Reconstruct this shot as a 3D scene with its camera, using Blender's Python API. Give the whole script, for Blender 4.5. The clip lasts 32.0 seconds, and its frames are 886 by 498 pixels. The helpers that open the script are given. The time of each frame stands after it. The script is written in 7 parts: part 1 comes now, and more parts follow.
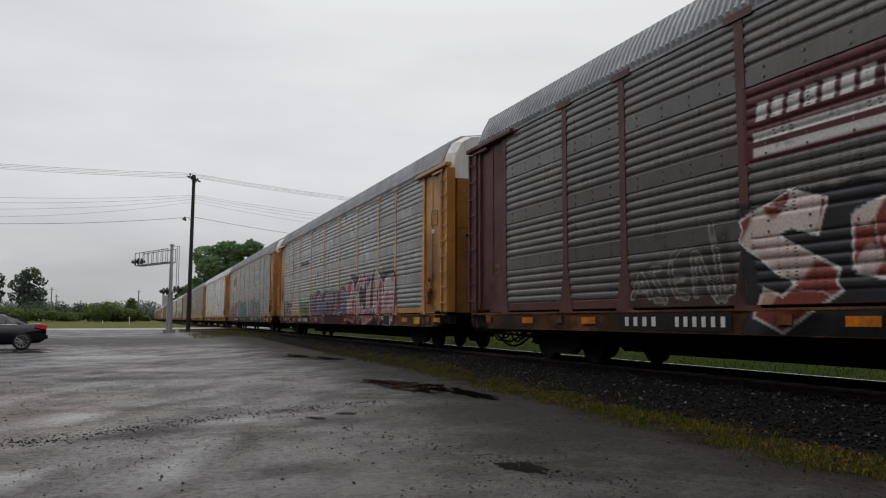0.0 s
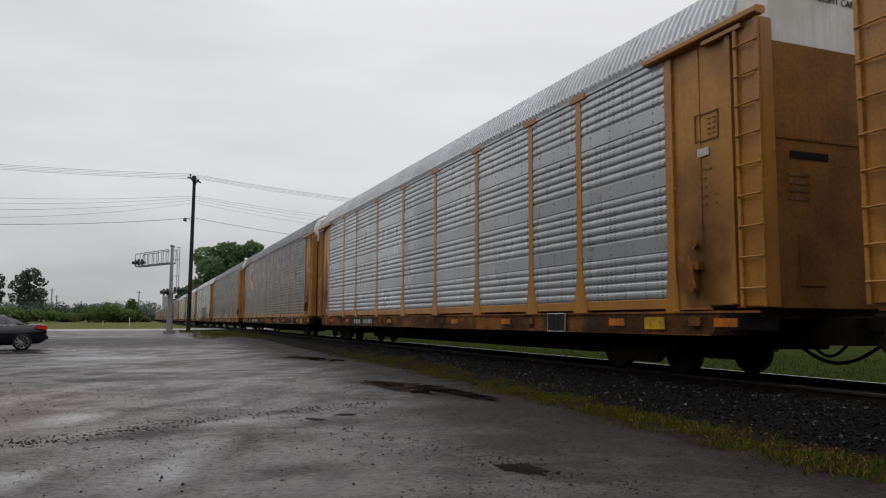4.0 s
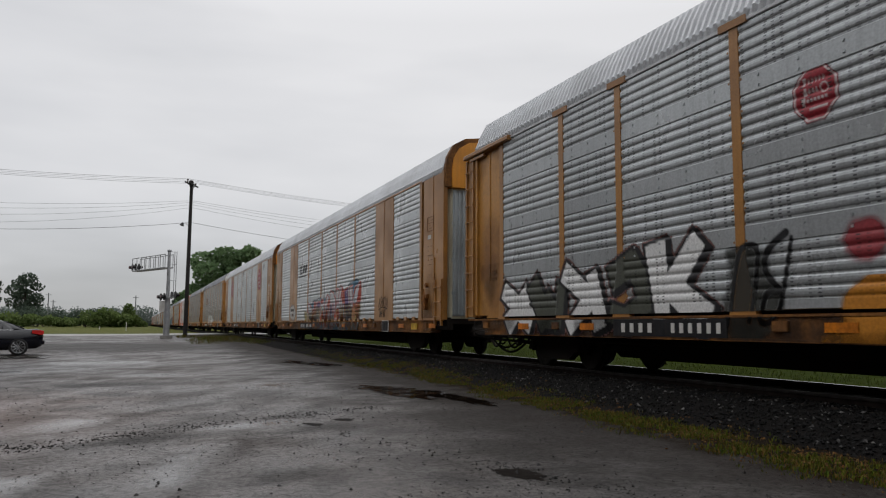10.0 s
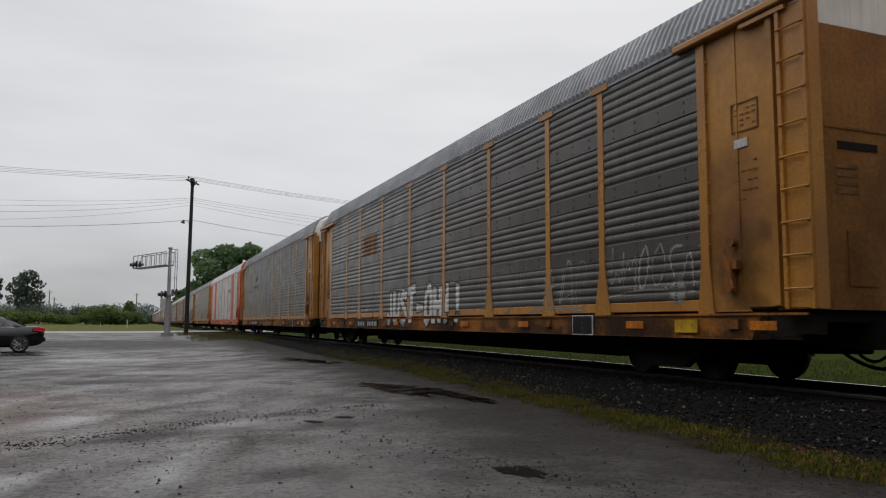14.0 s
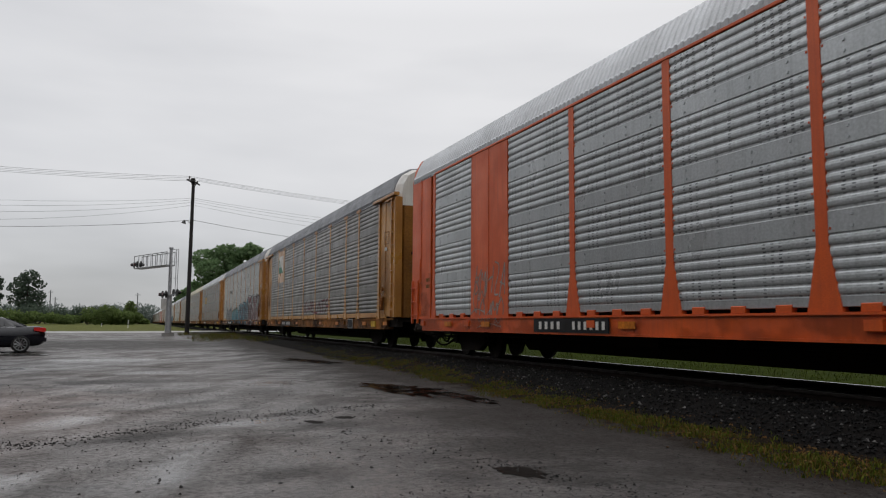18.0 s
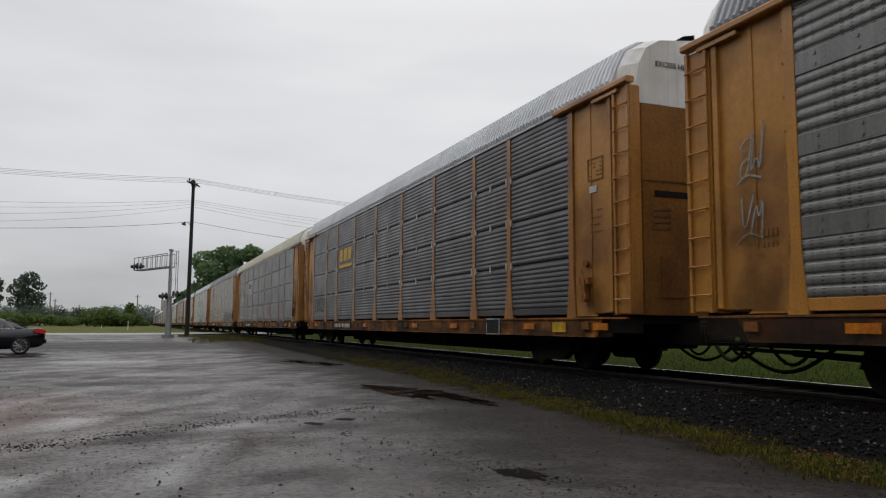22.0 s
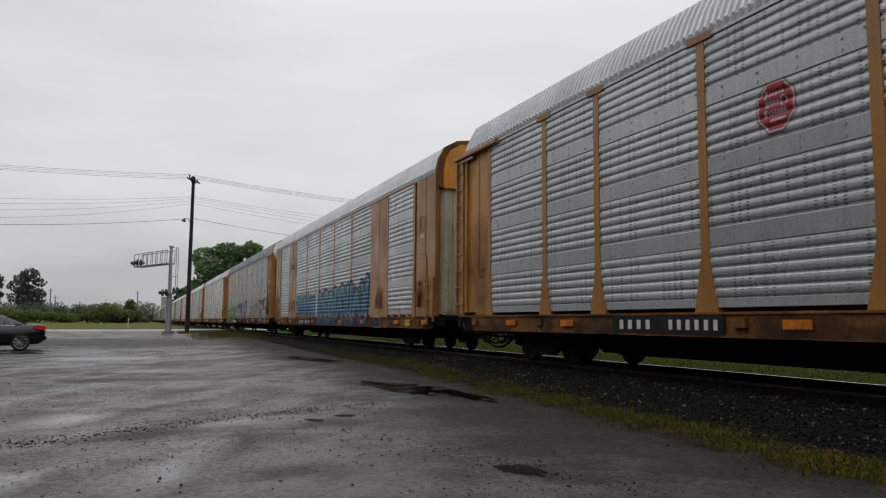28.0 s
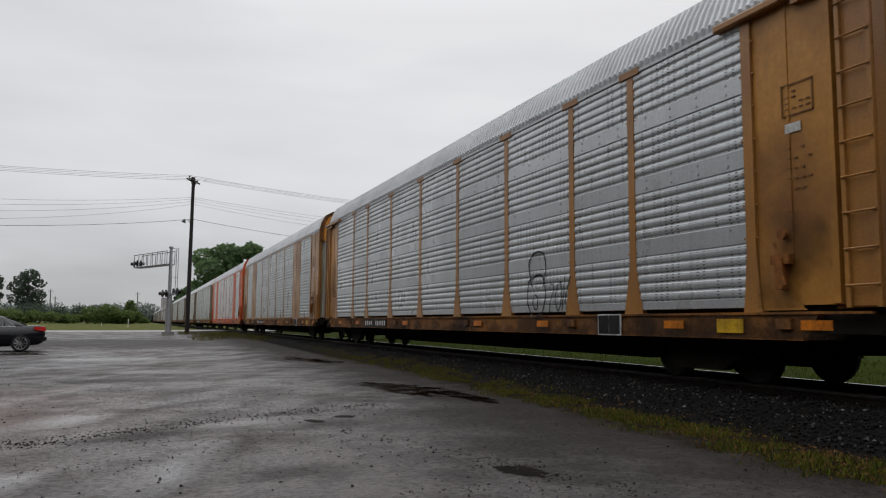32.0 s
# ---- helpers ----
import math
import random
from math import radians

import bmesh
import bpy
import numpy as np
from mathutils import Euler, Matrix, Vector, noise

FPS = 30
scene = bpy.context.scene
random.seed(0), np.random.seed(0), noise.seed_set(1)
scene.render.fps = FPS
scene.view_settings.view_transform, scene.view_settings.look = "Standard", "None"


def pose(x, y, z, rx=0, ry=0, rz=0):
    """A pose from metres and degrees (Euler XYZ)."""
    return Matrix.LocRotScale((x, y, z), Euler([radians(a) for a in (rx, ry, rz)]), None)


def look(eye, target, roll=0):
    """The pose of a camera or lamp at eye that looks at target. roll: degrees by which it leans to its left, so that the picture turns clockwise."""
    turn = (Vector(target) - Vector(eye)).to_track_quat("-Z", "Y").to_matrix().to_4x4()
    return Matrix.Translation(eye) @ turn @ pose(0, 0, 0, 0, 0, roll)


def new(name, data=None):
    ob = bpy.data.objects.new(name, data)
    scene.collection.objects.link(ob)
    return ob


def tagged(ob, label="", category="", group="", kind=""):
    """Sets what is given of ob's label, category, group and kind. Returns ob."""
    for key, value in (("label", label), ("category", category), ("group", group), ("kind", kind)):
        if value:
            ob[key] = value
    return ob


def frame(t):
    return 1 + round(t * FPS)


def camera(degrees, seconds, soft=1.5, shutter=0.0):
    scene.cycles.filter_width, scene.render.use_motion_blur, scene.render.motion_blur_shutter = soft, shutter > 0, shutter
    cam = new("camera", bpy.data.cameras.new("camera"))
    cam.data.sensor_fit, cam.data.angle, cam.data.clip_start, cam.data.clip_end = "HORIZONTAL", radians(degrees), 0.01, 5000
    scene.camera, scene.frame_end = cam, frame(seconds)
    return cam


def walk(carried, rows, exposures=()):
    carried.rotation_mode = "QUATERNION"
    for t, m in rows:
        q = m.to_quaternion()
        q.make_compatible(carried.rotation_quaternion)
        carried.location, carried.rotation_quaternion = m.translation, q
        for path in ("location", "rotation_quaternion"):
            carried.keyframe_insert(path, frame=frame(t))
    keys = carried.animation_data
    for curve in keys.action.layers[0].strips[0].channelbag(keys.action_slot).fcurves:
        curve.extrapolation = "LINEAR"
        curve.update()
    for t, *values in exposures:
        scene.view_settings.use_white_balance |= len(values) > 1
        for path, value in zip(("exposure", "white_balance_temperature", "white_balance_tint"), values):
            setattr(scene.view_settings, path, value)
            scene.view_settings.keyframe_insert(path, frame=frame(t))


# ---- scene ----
# World: y runs along the track, x across it, z up; the lot is at z = 0.
EYE = Vector((0.0, 0.0, 1.2))
cam = camera(60.66, 32.0, soft=1.15, shutter=0.03)


def aim(yaw, pitch, roll):
    a, b = radians(yaw), radians(pitch)
    way = Vector((math.sin(a) * math.cos(b), math.cos(a) * math.cos(b), math.sin(b)))
    return look(EYE, EYE + way, roll)


walk(cam, [(t, aim(a, b, c)) for t, a, b, c in (
    (0, 21.63, 5.35, 0.20), (0.5, 21.73, 5.35, 0.18), (1, 21.69, 5.29, 0.20), (1.5, 21.70, 5.18, 0.13), (2, 21.70, 5.30, 0.18),
    (2.5, 21.70, 5.35, 0.20), (3, 21.72, 5.41, 0.18), (3.5, 21.59, 5.44, 0.31), (5.5, 21.68, 5.45, 0.20), (6, 21.65, 5.46, 0.23),
    (6.5, 21.68, 5.54, 0.26), (7, 21.59, 5.51, 0.22), (7.5, 21.61, 5.53, 0.25), (8, 21.59, 5.40, 0.26), (8.5, 21.58, 5.37, 0.22),
    (9, 21.62, 5.46, 0.25), (9.5, 21.68, 5.60, 0.24), (10, 21.80, 5.80, 0.27), (10.5, 21.74, 5.71, 0.37), (11, 21.68, 5.58, 0.37),
    (11.5, 21.68, 5.38, 0.38), (12, 21.70, 5.38, 0.35), (12.5, 21.74, 5.57, 0.35), (13, 21.74, 5.53, 0.28), (13.5, 21.72, 5.49, 0.32),
    (14, 21.74, 5.63, 0.34), (14.5, 21.63, 5.69, 0.39), (16.5, 21.68, 5.70, 0.34), (17, 21.69, 5.67, 0.29), (17.5, 21.69, 5.67, 0.29),
    (18, 21.68, 5.65, 0.38), (18.5, 21.69, 5.72, 0.32), (19, 21.68, 5.78, 0.38), (19.5, 21.68, 5.71, 0.38), (20, 21.68, 5.71, 0.38),
    (20.5, 21.68, 5.71, 0.38), (21, 21.62, 5.73, 0.41), (21.5, 21.68, 5.78, 0.38), (22, 21.68, 5.78, 0.38), (22.5, 21.68, 5.72, 0.38),
    (23, 21.68, 5.65, 0.38), (23.5, 21.68, 5.78, 0.38), (24, 21.71, 5.82, 0.44), (24.5, 21.69, 5.71, 0.38), (25, 21.68, 5.58, 0.38),
    (25.5, 21.69, 5.34, 0.30), (27.5, 21.63, 5.43, 0.35), (28, 21.68, 5.52, 0.38), (28.5, 21.68, 5.45, 0.38), (29, 21.68, 5.58, 0.36),
    (29.5, 21.68, 5.58, 0.38), (30, 21.68, 5.54, 0.42), (30.5, 21.68, 5.52, 0.38), (31, 21.68, 5.52, 0.38), (31.5, 21.68, 5.58, 0.37),
    (32, 21.68, 5.58, 0.37),
)])

# ---- world, sun, exposure ----
scene.view_settings.exposure = 0.0
world = bpy.data.worlds.new("overcast")
scene.world = world
world.use_nodes = True


def build_sky():
    nt = world.node_tree
    nd, ln = nt.nodes, nt.links
    nd.clear()
    out = nd.new("ShaderNodeOutputWorld")
    bg = nd.new("ShaderNodeBackground")
    sky = nd.new("ShaderNodeTexSky")
    sky.sky_type, sky.sun_disc = "NISHITA", False
    sky.sun_elevation, sky.sun_rotation = radians(60), radians(-60)
    dim = nd.new("ShaderNodeMixRGB")
    dim.blend_type = "MULTIPLY"
    dim.inputs[0].default_value = 1.0
    dim.inputs[2].default_value = (0.10, 0.10, 0.10, 1)
    tc = nd.new("ShaderNodeTexCoord")
    sep = nd.new("ShaderNodeSeparateXYZ")
    ln.new(tc.outputs["Generated"], sep.inputs[0])
    # clouds: brighter aloft, a greyer bank low down
    mp = nd.new("ShaderNodeMapping")
    mp.inputs["Scale"].default_value = (1.0, 1.0, 4.2)
    ln.new(tc.outputs["Generated"], mp.inputs[0])
    nz = nd.new("ShaderNodeTexNoise")
    nz.inputs["Scale"].default_value = 2.3
    nz.inputs["Detail"].default_value = 4.0
    nz.inputs["Roughness"].default_value = 0.45
    ln.new(mp.outputs[0], nz.inputs[0])
    ad = nd.new("ShaderNodeMath")
    ad.operation = "MULTIPLY_ADD"
    ad.inputs[1].default_value = 0.95
    ln.new(nz.outputs[0], ad.inputs[0])
    el = nd.new("ShaderNodeMapRange")
    el.inputs[1].default_value, el.inputs[2].default_value = -0.02, 0.45
    el.inputs[3].default_value, el.inputs[4].default_value = -0.32, 0.36
    ln.new(sep.outputs[2], el.inputs[0])
    # the cloud thins to the east
    ea = nd.new("ShaderNodeMath")
    ea.operation = "MULTIPLY_ADD"
    ea.inputs[1].default_value = 0.16
    ln.new(sep.outputs[0], ea.inputs[0])
    ln.new(el.outputs[0], ea.inputs[2])
    ln.new(ea.outputs[0], ad.inputs[2])
    rp = nd.new("ShaderNodeValToRGB")
    e = rp.color_ramp.elements
    e[0].position, e[0].color = 0.12, (0.43, 0.437, 0.45, 1)
    e[1].position, e[1].color = 0.75, (0.82, 0.815, 0.825, 1)
    k = e.new(0.42)
    k.color = (0.665, 0.667, 0.685, 1)
    ln.new(ad.outputs[0], rp.inputs[0])
    mx = nd.new("ShaderNodeMixRGB")
    mx.inputs[0].default_value = 0.93
    ln.new(sky.outputs[0], dim.inputs[1])
    ln.new(dim.outputs[0], mx.inputs[1])
    ln.new(rp.outputs[0], mx.inputs[2])
    # the unseen southern sky is dimmed so that the car ends fall darker
    so = nd.new("ShaderNodeMapRange")
    so.inputs[1].default_value, so.inputs[2].default_value = -0.9, 0.35
    so.inputs[3].default_value, so.inputs[4].default_value = 0.75, 1.0
    ln.new(sep.outputs[1], so.inputs[0])
    hv = nd.new("ShaderNodeMixRGB")
    hv.blend_type = "MULTIPLY"
    hv.inputs[0].default_value = 1.0
    ln.new(mx.outputs[0], hv.inputs[1])
    # an overcast sky is brightest overhead
    ze = nd.new("ShaderNodeMapRange")
    ze.inputs[1].default_value, ze.inputs[2].default_value = 0.38, 0.95
    ze.inputs[3].default_value, ze.inputs[4].default_value = 1.0, 2.25
    ln.new(sep.outputs[2], ze.inputs[0])
    zs = nd.new("ShaderNodeMath")
    zs.operation = "MULTIPLY"
    ln.new(so.outputs[0], zs.inputs[0])
    ln.new(ze.outputs[0], zs.inputs[1])
    ln.new(zs.outputs[0], hv.inputs[2])
    ln.new(hv.outputs[0], bg.inputs[0])
    bg.inputs[1].default_value = 1.0
    ln.new(bg.outputs[0], out.inputs[0])


build_sky()
sun_data = bpy.data.lights.new("sun", "SUN")
sun_data.energy, sun_data.angle, sun_data.color = 0.25, radians(40), (1.0, 0.97, 0.93)
sun = new("sun", sun_data)
sun.matrix_world = look((-30, 15, 60), (0, 0, 0))


# ---- materials ----
def material(name, base, rough=0.6, metal=0.0, second=None, scale=6.0, fine=60.0, bump=0.15, vary=0.12, streak=0.0, spec=0.5, random_tone=0.0, coat=0.0, bias=0.5):
    """A surface with two scales of variation: patches of a second colour and a fine grain; streak: dirt that runs down."""
    m = bpy.data.materials.new(name)
    m.use_nodes = True
    nt = m.node_tree
    nd, ln = nt.nodes, nt.links
    bs = nd["Principled BSDF"]
    bs.inputs["Metallic"].default_value = metal
    bs.inputs["Specular IOR Level"].default_value = spec
    bs.inputs["Coat Weight"].default_value = coat
    bs.inputs["Coat Roughness"].default_value = 0.28
    tc = nd.new("ShaderNodeTexCoord")
    n1 = nd.new("ShaderNodeTexNoise")
    n1.inputs["Scale"].default_value, n1.inputs["Detail"].default_value = scale, 5.0
    n2 = nd.new("ShaderNodeTexNoise")
    n2.inputs["Scale"].default_value, n2.inputs["Detail"].default_value = fine, 3.0
    ln.new(tc.outputs["Object"], n1.inputs[0])
    ln.new(tc.outputs["Object"], n2.inputs[0])
    ramp = nd.new("ShaderNodeValToRGB")
    ramp.color_ramp.elements[0].position = bias - 0.14
    ramp.color_ramp.elements[1].position = bias + 0.16
    ramp.color_ramp.elements[0].color = (*base, 1)
    sec = second or tuple(c * 0.72 for c in base)
    ramp.color_ramp.elements[1].color = (*sec, 1)
    ln.new(n1.outputs[0], ramp.inputs[0])
    col = ramp.outputs[0]
    if streak:
        mp = nd.new("ShaderNodeMapping")
        mp.inputs["Scale"].default_value = (9.0, 9.0, 0.5)
        n3 = nd.new("ShaderNodeTexNoise")
        n3.inputs["Scale"].default_value, n3.inputs["Detail"].default_value = 1.6, 4.0
        ln.new(tc.outputs["Object"], mp.inputs[0])
        ln.new(mp.outputs[0], n3.inputs[0])
        r3 = nd.new("ShaderNodeMapRange")
        r3.inputs[1].default_value, r3.inputs[2].default_value = 0.45, 0.75
        r3.inputs[3].default_value, r3.inputs[4].default_value = 0.0, streak
        ln.new(n3.outputs[0], r3.inputs[0])
        ms = nd.new("ShaderNodeMixRGB")
        ms.inputs[2].default_value = (0.035, 0.028, 0.022, 1)
        ln.new(r3.outputs[0], ms.inputs[0])
        ln.new(col, ms.inputs[1])
        col = ms.outputs[0]
    hs = nd.new("ShaderNodeHueSaturation")
    val = nd.new("ShaderNodeMapRange")
    val.inputs[1].default_value, val.inputs[2].default_value = 0.3, 0.7
    val.inputs[3].default_value, val.inputs[4].default_value = 1.0 - vary, 1.0 + vary
    ln.new(n2.outputs[0], val.inputs[0])
    tone = val.outputs[0]
    if random_tone:
        oi = nd.new("ShaderNodeObjectInfo")
        rr = nd.new("ShaderNodeMapRange")
        rr.inputs[3].default_value, rr.inputs[4].default_value = 1.0 - random_tone, 1.0 + random_tone
        ln.new(oi.outputs["Random"], rr.inputs[0])
        mu = nd.new("ShaderNodeMath")
        mu.operation = "MULTIPLY"
        ln.new(tone, mu.inputs[0])
        ln.new(rr.outputs[0], mu.inputs[1])
        tone = mu.outputs[0]
    ln.new(tone, hs.inputs["Value"])
    ln.new(col, hs.inputs["Color"])
    ln.new(hs.outputs[0], bs.inputs["Base Color"])
    rg = nd.new("ShaderNodeMapRange")
    rg.inputs[1].default_value, rg.inputs[2].default_value = 0.3, 0.7
    rg.inputs[3].default_value, rg.inputs[4].default_value = max(rough - 0.1, 0.03), min(rough + 0.12, 1.0)
    ln.new(n1.outputs[0], rg.inputs[0])
    ln.new(rg.outputs[0], bs.inputs["Roughness"])
    if bump:
        bp = nd.new("ShaderNodeBump")
        bp.inputs["Strength"].default_value, bp.inputs["Distance"].default_value = bump, 0.02
        ln.new(n2.outputs[0], bp.inputs["Height"])
        ln.new(bp.outputs[0], bs.inputs["Normal"])
    return m


def holes(m, colour, pitch_z=0.0493):
    """Rows of punched slots in a sheet that lies in the y-z plane."""
    nt = m.node_tree
    nd, ln = nt.nodes, nt.links
    bs = nd["Principled BSDF"]
    src = bs.inputs["Base Color"].links[0].from_socket
    tc = nd.new("ShaderNodeTexCoord")
    sp = nd.new("ShaderNodeSeparateXYZ")
    ln.new(tc.outputs["Object"], sp.inputs[0])

    def calc(op, a, b=None):
        q = nd.new("ShaderNodeMath")
        q.operation = op
        for k, v in ((0, a), (1, b)):
            if v is None:
                continue
            if isinstance(v, (int, float)):
                q.inputs[k].default_value = v
            else:
                ln.new(v, q.inputs[k])
        return q.outputs[0]

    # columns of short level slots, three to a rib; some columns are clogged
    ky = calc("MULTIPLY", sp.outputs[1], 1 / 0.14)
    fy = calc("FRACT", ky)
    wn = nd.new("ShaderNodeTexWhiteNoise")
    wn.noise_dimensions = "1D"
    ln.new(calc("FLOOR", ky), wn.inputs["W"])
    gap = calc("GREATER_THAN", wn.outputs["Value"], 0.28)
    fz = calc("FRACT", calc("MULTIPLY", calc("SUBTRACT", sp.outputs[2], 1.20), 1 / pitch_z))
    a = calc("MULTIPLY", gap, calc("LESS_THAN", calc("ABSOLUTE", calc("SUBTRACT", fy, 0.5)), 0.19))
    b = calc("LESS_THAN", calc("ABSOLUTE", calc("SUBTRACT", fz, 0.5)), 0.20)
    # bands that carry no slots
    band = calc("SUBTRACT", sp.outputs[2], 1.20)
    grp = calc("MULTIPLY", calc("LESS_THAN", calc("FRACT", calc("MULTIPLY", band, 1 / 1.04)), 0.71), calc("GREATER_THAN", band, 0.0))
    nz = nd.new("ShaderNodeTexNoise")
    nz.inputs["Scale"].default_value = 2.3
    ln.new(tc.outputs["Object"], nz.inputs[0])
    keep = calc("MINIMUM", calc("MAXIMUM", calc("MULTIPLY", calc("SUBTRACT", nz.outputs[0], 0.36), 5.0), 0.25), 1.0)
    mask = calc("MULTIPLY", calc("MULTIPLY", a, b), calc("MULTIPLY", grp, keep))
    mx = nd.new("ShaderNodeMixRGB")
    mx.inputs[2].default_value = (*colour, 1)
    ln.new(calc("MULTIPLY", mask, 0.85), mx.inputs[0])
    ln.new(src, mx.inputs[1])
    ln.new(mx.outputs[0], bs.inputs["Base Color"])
    return m


YELLOW = material("yellow_paint", (0.445, 0.212, 0.043), 0.32, second=(0.33, 0.140, 0.028), scale=0.8, fine=30, vary=0.14, streak=0.12, random_tone=0.08, bump=0.04)
YELLOW_OLD = material("faded_yellow_paint", (0.41, 0.19, 0.045), 0.32, second=(0.20, 0.078, 0.018), scale=1.0, fine=30, vary=0.16, streak=0.25, random_tone=0.08, bump=0.04)
YELLOW_TAN = material("tan_yellow_paint", (0.36, 0.170, 0.042), 0.36, second=(0.23, 0.105, 0.03), scale=0.8, fine=30, vary=0.12, streak=0.15, random_tone=0.06, bump=0.04)
# yellow for the far cars, greyed to stand in for haze
YELLOW_HAZED = material("haze_greyed_yellow_paint", (0.21, 0.165, 0.115), 0.45, second=(0.16, 0.12, 0.08), scale=0.8, fine=30, vary=0.12, streak=0.2, bump=0.04)
MAROON = material("maroon_paint", (0.085, 0.022, 0.022), 0.6, scale=1.5, streak=0.3)
RED = material("orange_red_paint", (0.58, 0.090, 0.010), 0.45, second=(0.46, 0.068, 0.010), scale=1.2, streak=0.2, bump=0.04)
SILL_OLD = material("rusty_orange_sill", (0.22, 0.08, 0.015), 0.75, second=(0.045, 0.022, 0.013), scale=1.1, fine=16, vary=0.3, streak=0.4, bias=0.50, spec=0.25)
SILL_YELLOW = material("stained_yellow_sill", (0.31, 0.115, 0.014), 0.75, second=(0.055, 0.026, 0.012), scale=0.9, fine=16, vary=0.3, streak=0.3, bias=0.50, spec=0.25)
SILL_TAN = material("stained_tan_sill", (0.25, 0.10, 0.018), 0.75, second=(0.06, 0.028, 0.013), scale=0.9, fine=16, vary=0.3, streak=0.3, bias=0.50, spec=0.25)
# car ends: grime, plus the shade between cars put into the colour
END_GRIME_SHADE = material("grimy_yellow_end_darkened_for_shade", (0.27, 0.115, 0.018), 0.7, second=(0.15, 0.062, 0.014), scale=0.9, fine=16, vary=0.2, streak=0.2, spec=0.25, bump=0.04)
CORNER_STAIN = material("stained_yellow_corner", (0.42, 0.20, 0.042), 0.4, second=(0.17, 0.07, 0.016), scale=0.7, fine=14, vary=0.10, streak=0.08, bias=0.56, spec=0.35, bump=0.04)
BLACK = material("black_underframe", (0.013, 0.011, 0.010), 0.85, second=(0.021, 0.017, 0.014), vary=0.3, spec=0.12)
STEEL = material("worn_wheel_steel", (0.02, 0.017, 0.015), 0.7, metal=0.0, spec=0.2)
WHITE = material("white_paint", (0.66, 0.66, 0.64), 0.5, second=(0.50, 0.48, 0.44), scale=1.0, streak=0.2)
CREAM = material("cream_door_paint", (0.60, 0.58, 0.44), 0.55, second=(0.5, 0.47, 0.34), scale=1.4, streak=0.3)
BLUEGREY = material("blue_grey_metal", (0.42, 0.48, 0.51), 0.45, metal=0.1, scale=1.2, streak=0.2)
ORANGE_CAP = material("orange_cap_paint", (0.62, 0.25, 0.02), 0.5, scale=1.4, streak=0.2)
ROOF_GREY = material("grey_roof_metal", (0.27, 0.28, 0.30), 0.5, metal=0.2, second=(0.19, 0.20, 0.21), scale=1.0, streak=0.2)
ROOF_WHITE = material("pale_roof_metal", (0.52, 0.54, 0.56), 0.45, metal=0.2, second=(0.44, 0.455, 0.47), scale=0.8, streak=0.15)
ROOF_CREAM = material("cream_roof_metal", (0.55, 0.52, 0.42), 0.5, second=(0.46, 0.44, 0.36), scale=0.8, streak=0.15)
PANELS = {
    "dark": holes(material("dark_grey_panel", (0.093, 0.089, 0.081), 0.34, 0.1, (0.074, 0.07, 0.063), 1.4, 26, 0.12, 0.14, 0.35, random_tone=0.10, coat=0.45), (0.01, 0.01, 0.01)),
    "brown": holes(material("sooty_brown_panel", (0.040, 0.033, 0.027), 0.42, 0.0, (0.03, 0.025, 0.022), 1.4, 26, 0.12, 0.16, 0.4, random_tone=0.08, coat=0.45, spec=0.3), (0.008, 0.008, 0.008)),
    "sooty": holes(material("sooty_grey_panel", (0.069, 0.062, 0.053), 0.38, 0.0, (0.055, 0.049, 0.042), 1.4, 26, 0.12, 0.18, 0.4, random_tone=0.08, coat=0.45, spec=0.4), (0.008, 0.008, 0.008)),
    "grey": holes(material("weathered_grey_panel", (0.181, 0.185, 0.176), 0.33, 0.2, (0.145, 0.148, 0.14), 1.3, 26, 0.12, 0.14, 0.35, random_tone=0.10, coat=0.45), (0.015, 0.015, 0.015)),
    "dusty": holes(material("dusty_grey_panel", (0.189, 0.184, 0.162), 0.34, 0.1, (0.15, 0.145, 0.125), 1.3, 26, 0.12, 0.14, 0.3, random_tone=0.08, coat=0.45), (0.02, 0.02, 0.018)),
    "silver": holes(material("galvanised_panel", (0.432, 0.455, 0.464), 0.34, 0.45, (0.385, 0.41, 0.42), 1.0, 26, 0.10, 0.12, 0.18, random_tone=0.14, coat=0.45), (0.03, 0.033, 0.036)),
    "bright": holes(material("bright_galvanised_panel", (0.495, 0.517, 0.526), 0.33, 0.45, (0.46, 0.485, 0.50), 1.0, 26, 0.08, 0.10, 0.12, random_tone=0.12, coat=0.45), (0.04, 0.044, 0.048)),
    "fine_dark": material("fine_ribbed_dark_panel", (0.058, 0.059, 0.062), 0.5, 0.3, (0.038, 0.038, 0.041), 1.2, 26, 0.1, 0.14, 0.3, random_tone=0.10, coat=0.45),
    "fine_light": material("fine_ribbed_grey_panel", (0.12, 0.13, 0.14), 0.5, 0.3, (0.085, 0.092, 0.10), 1.2, 26, 0.1, 0.12, 0.25, random_tone=0.08, coat=0.45),
}


# ---- mesh helpers ----
def mesh_of(name, verts, faces, smooth=False):
    me = bpy.data.meshes.new(name)
    me.from_pydata(verts, [], faces)
    if smooth:
        me.shade_smooth()
    me.update()
    return me


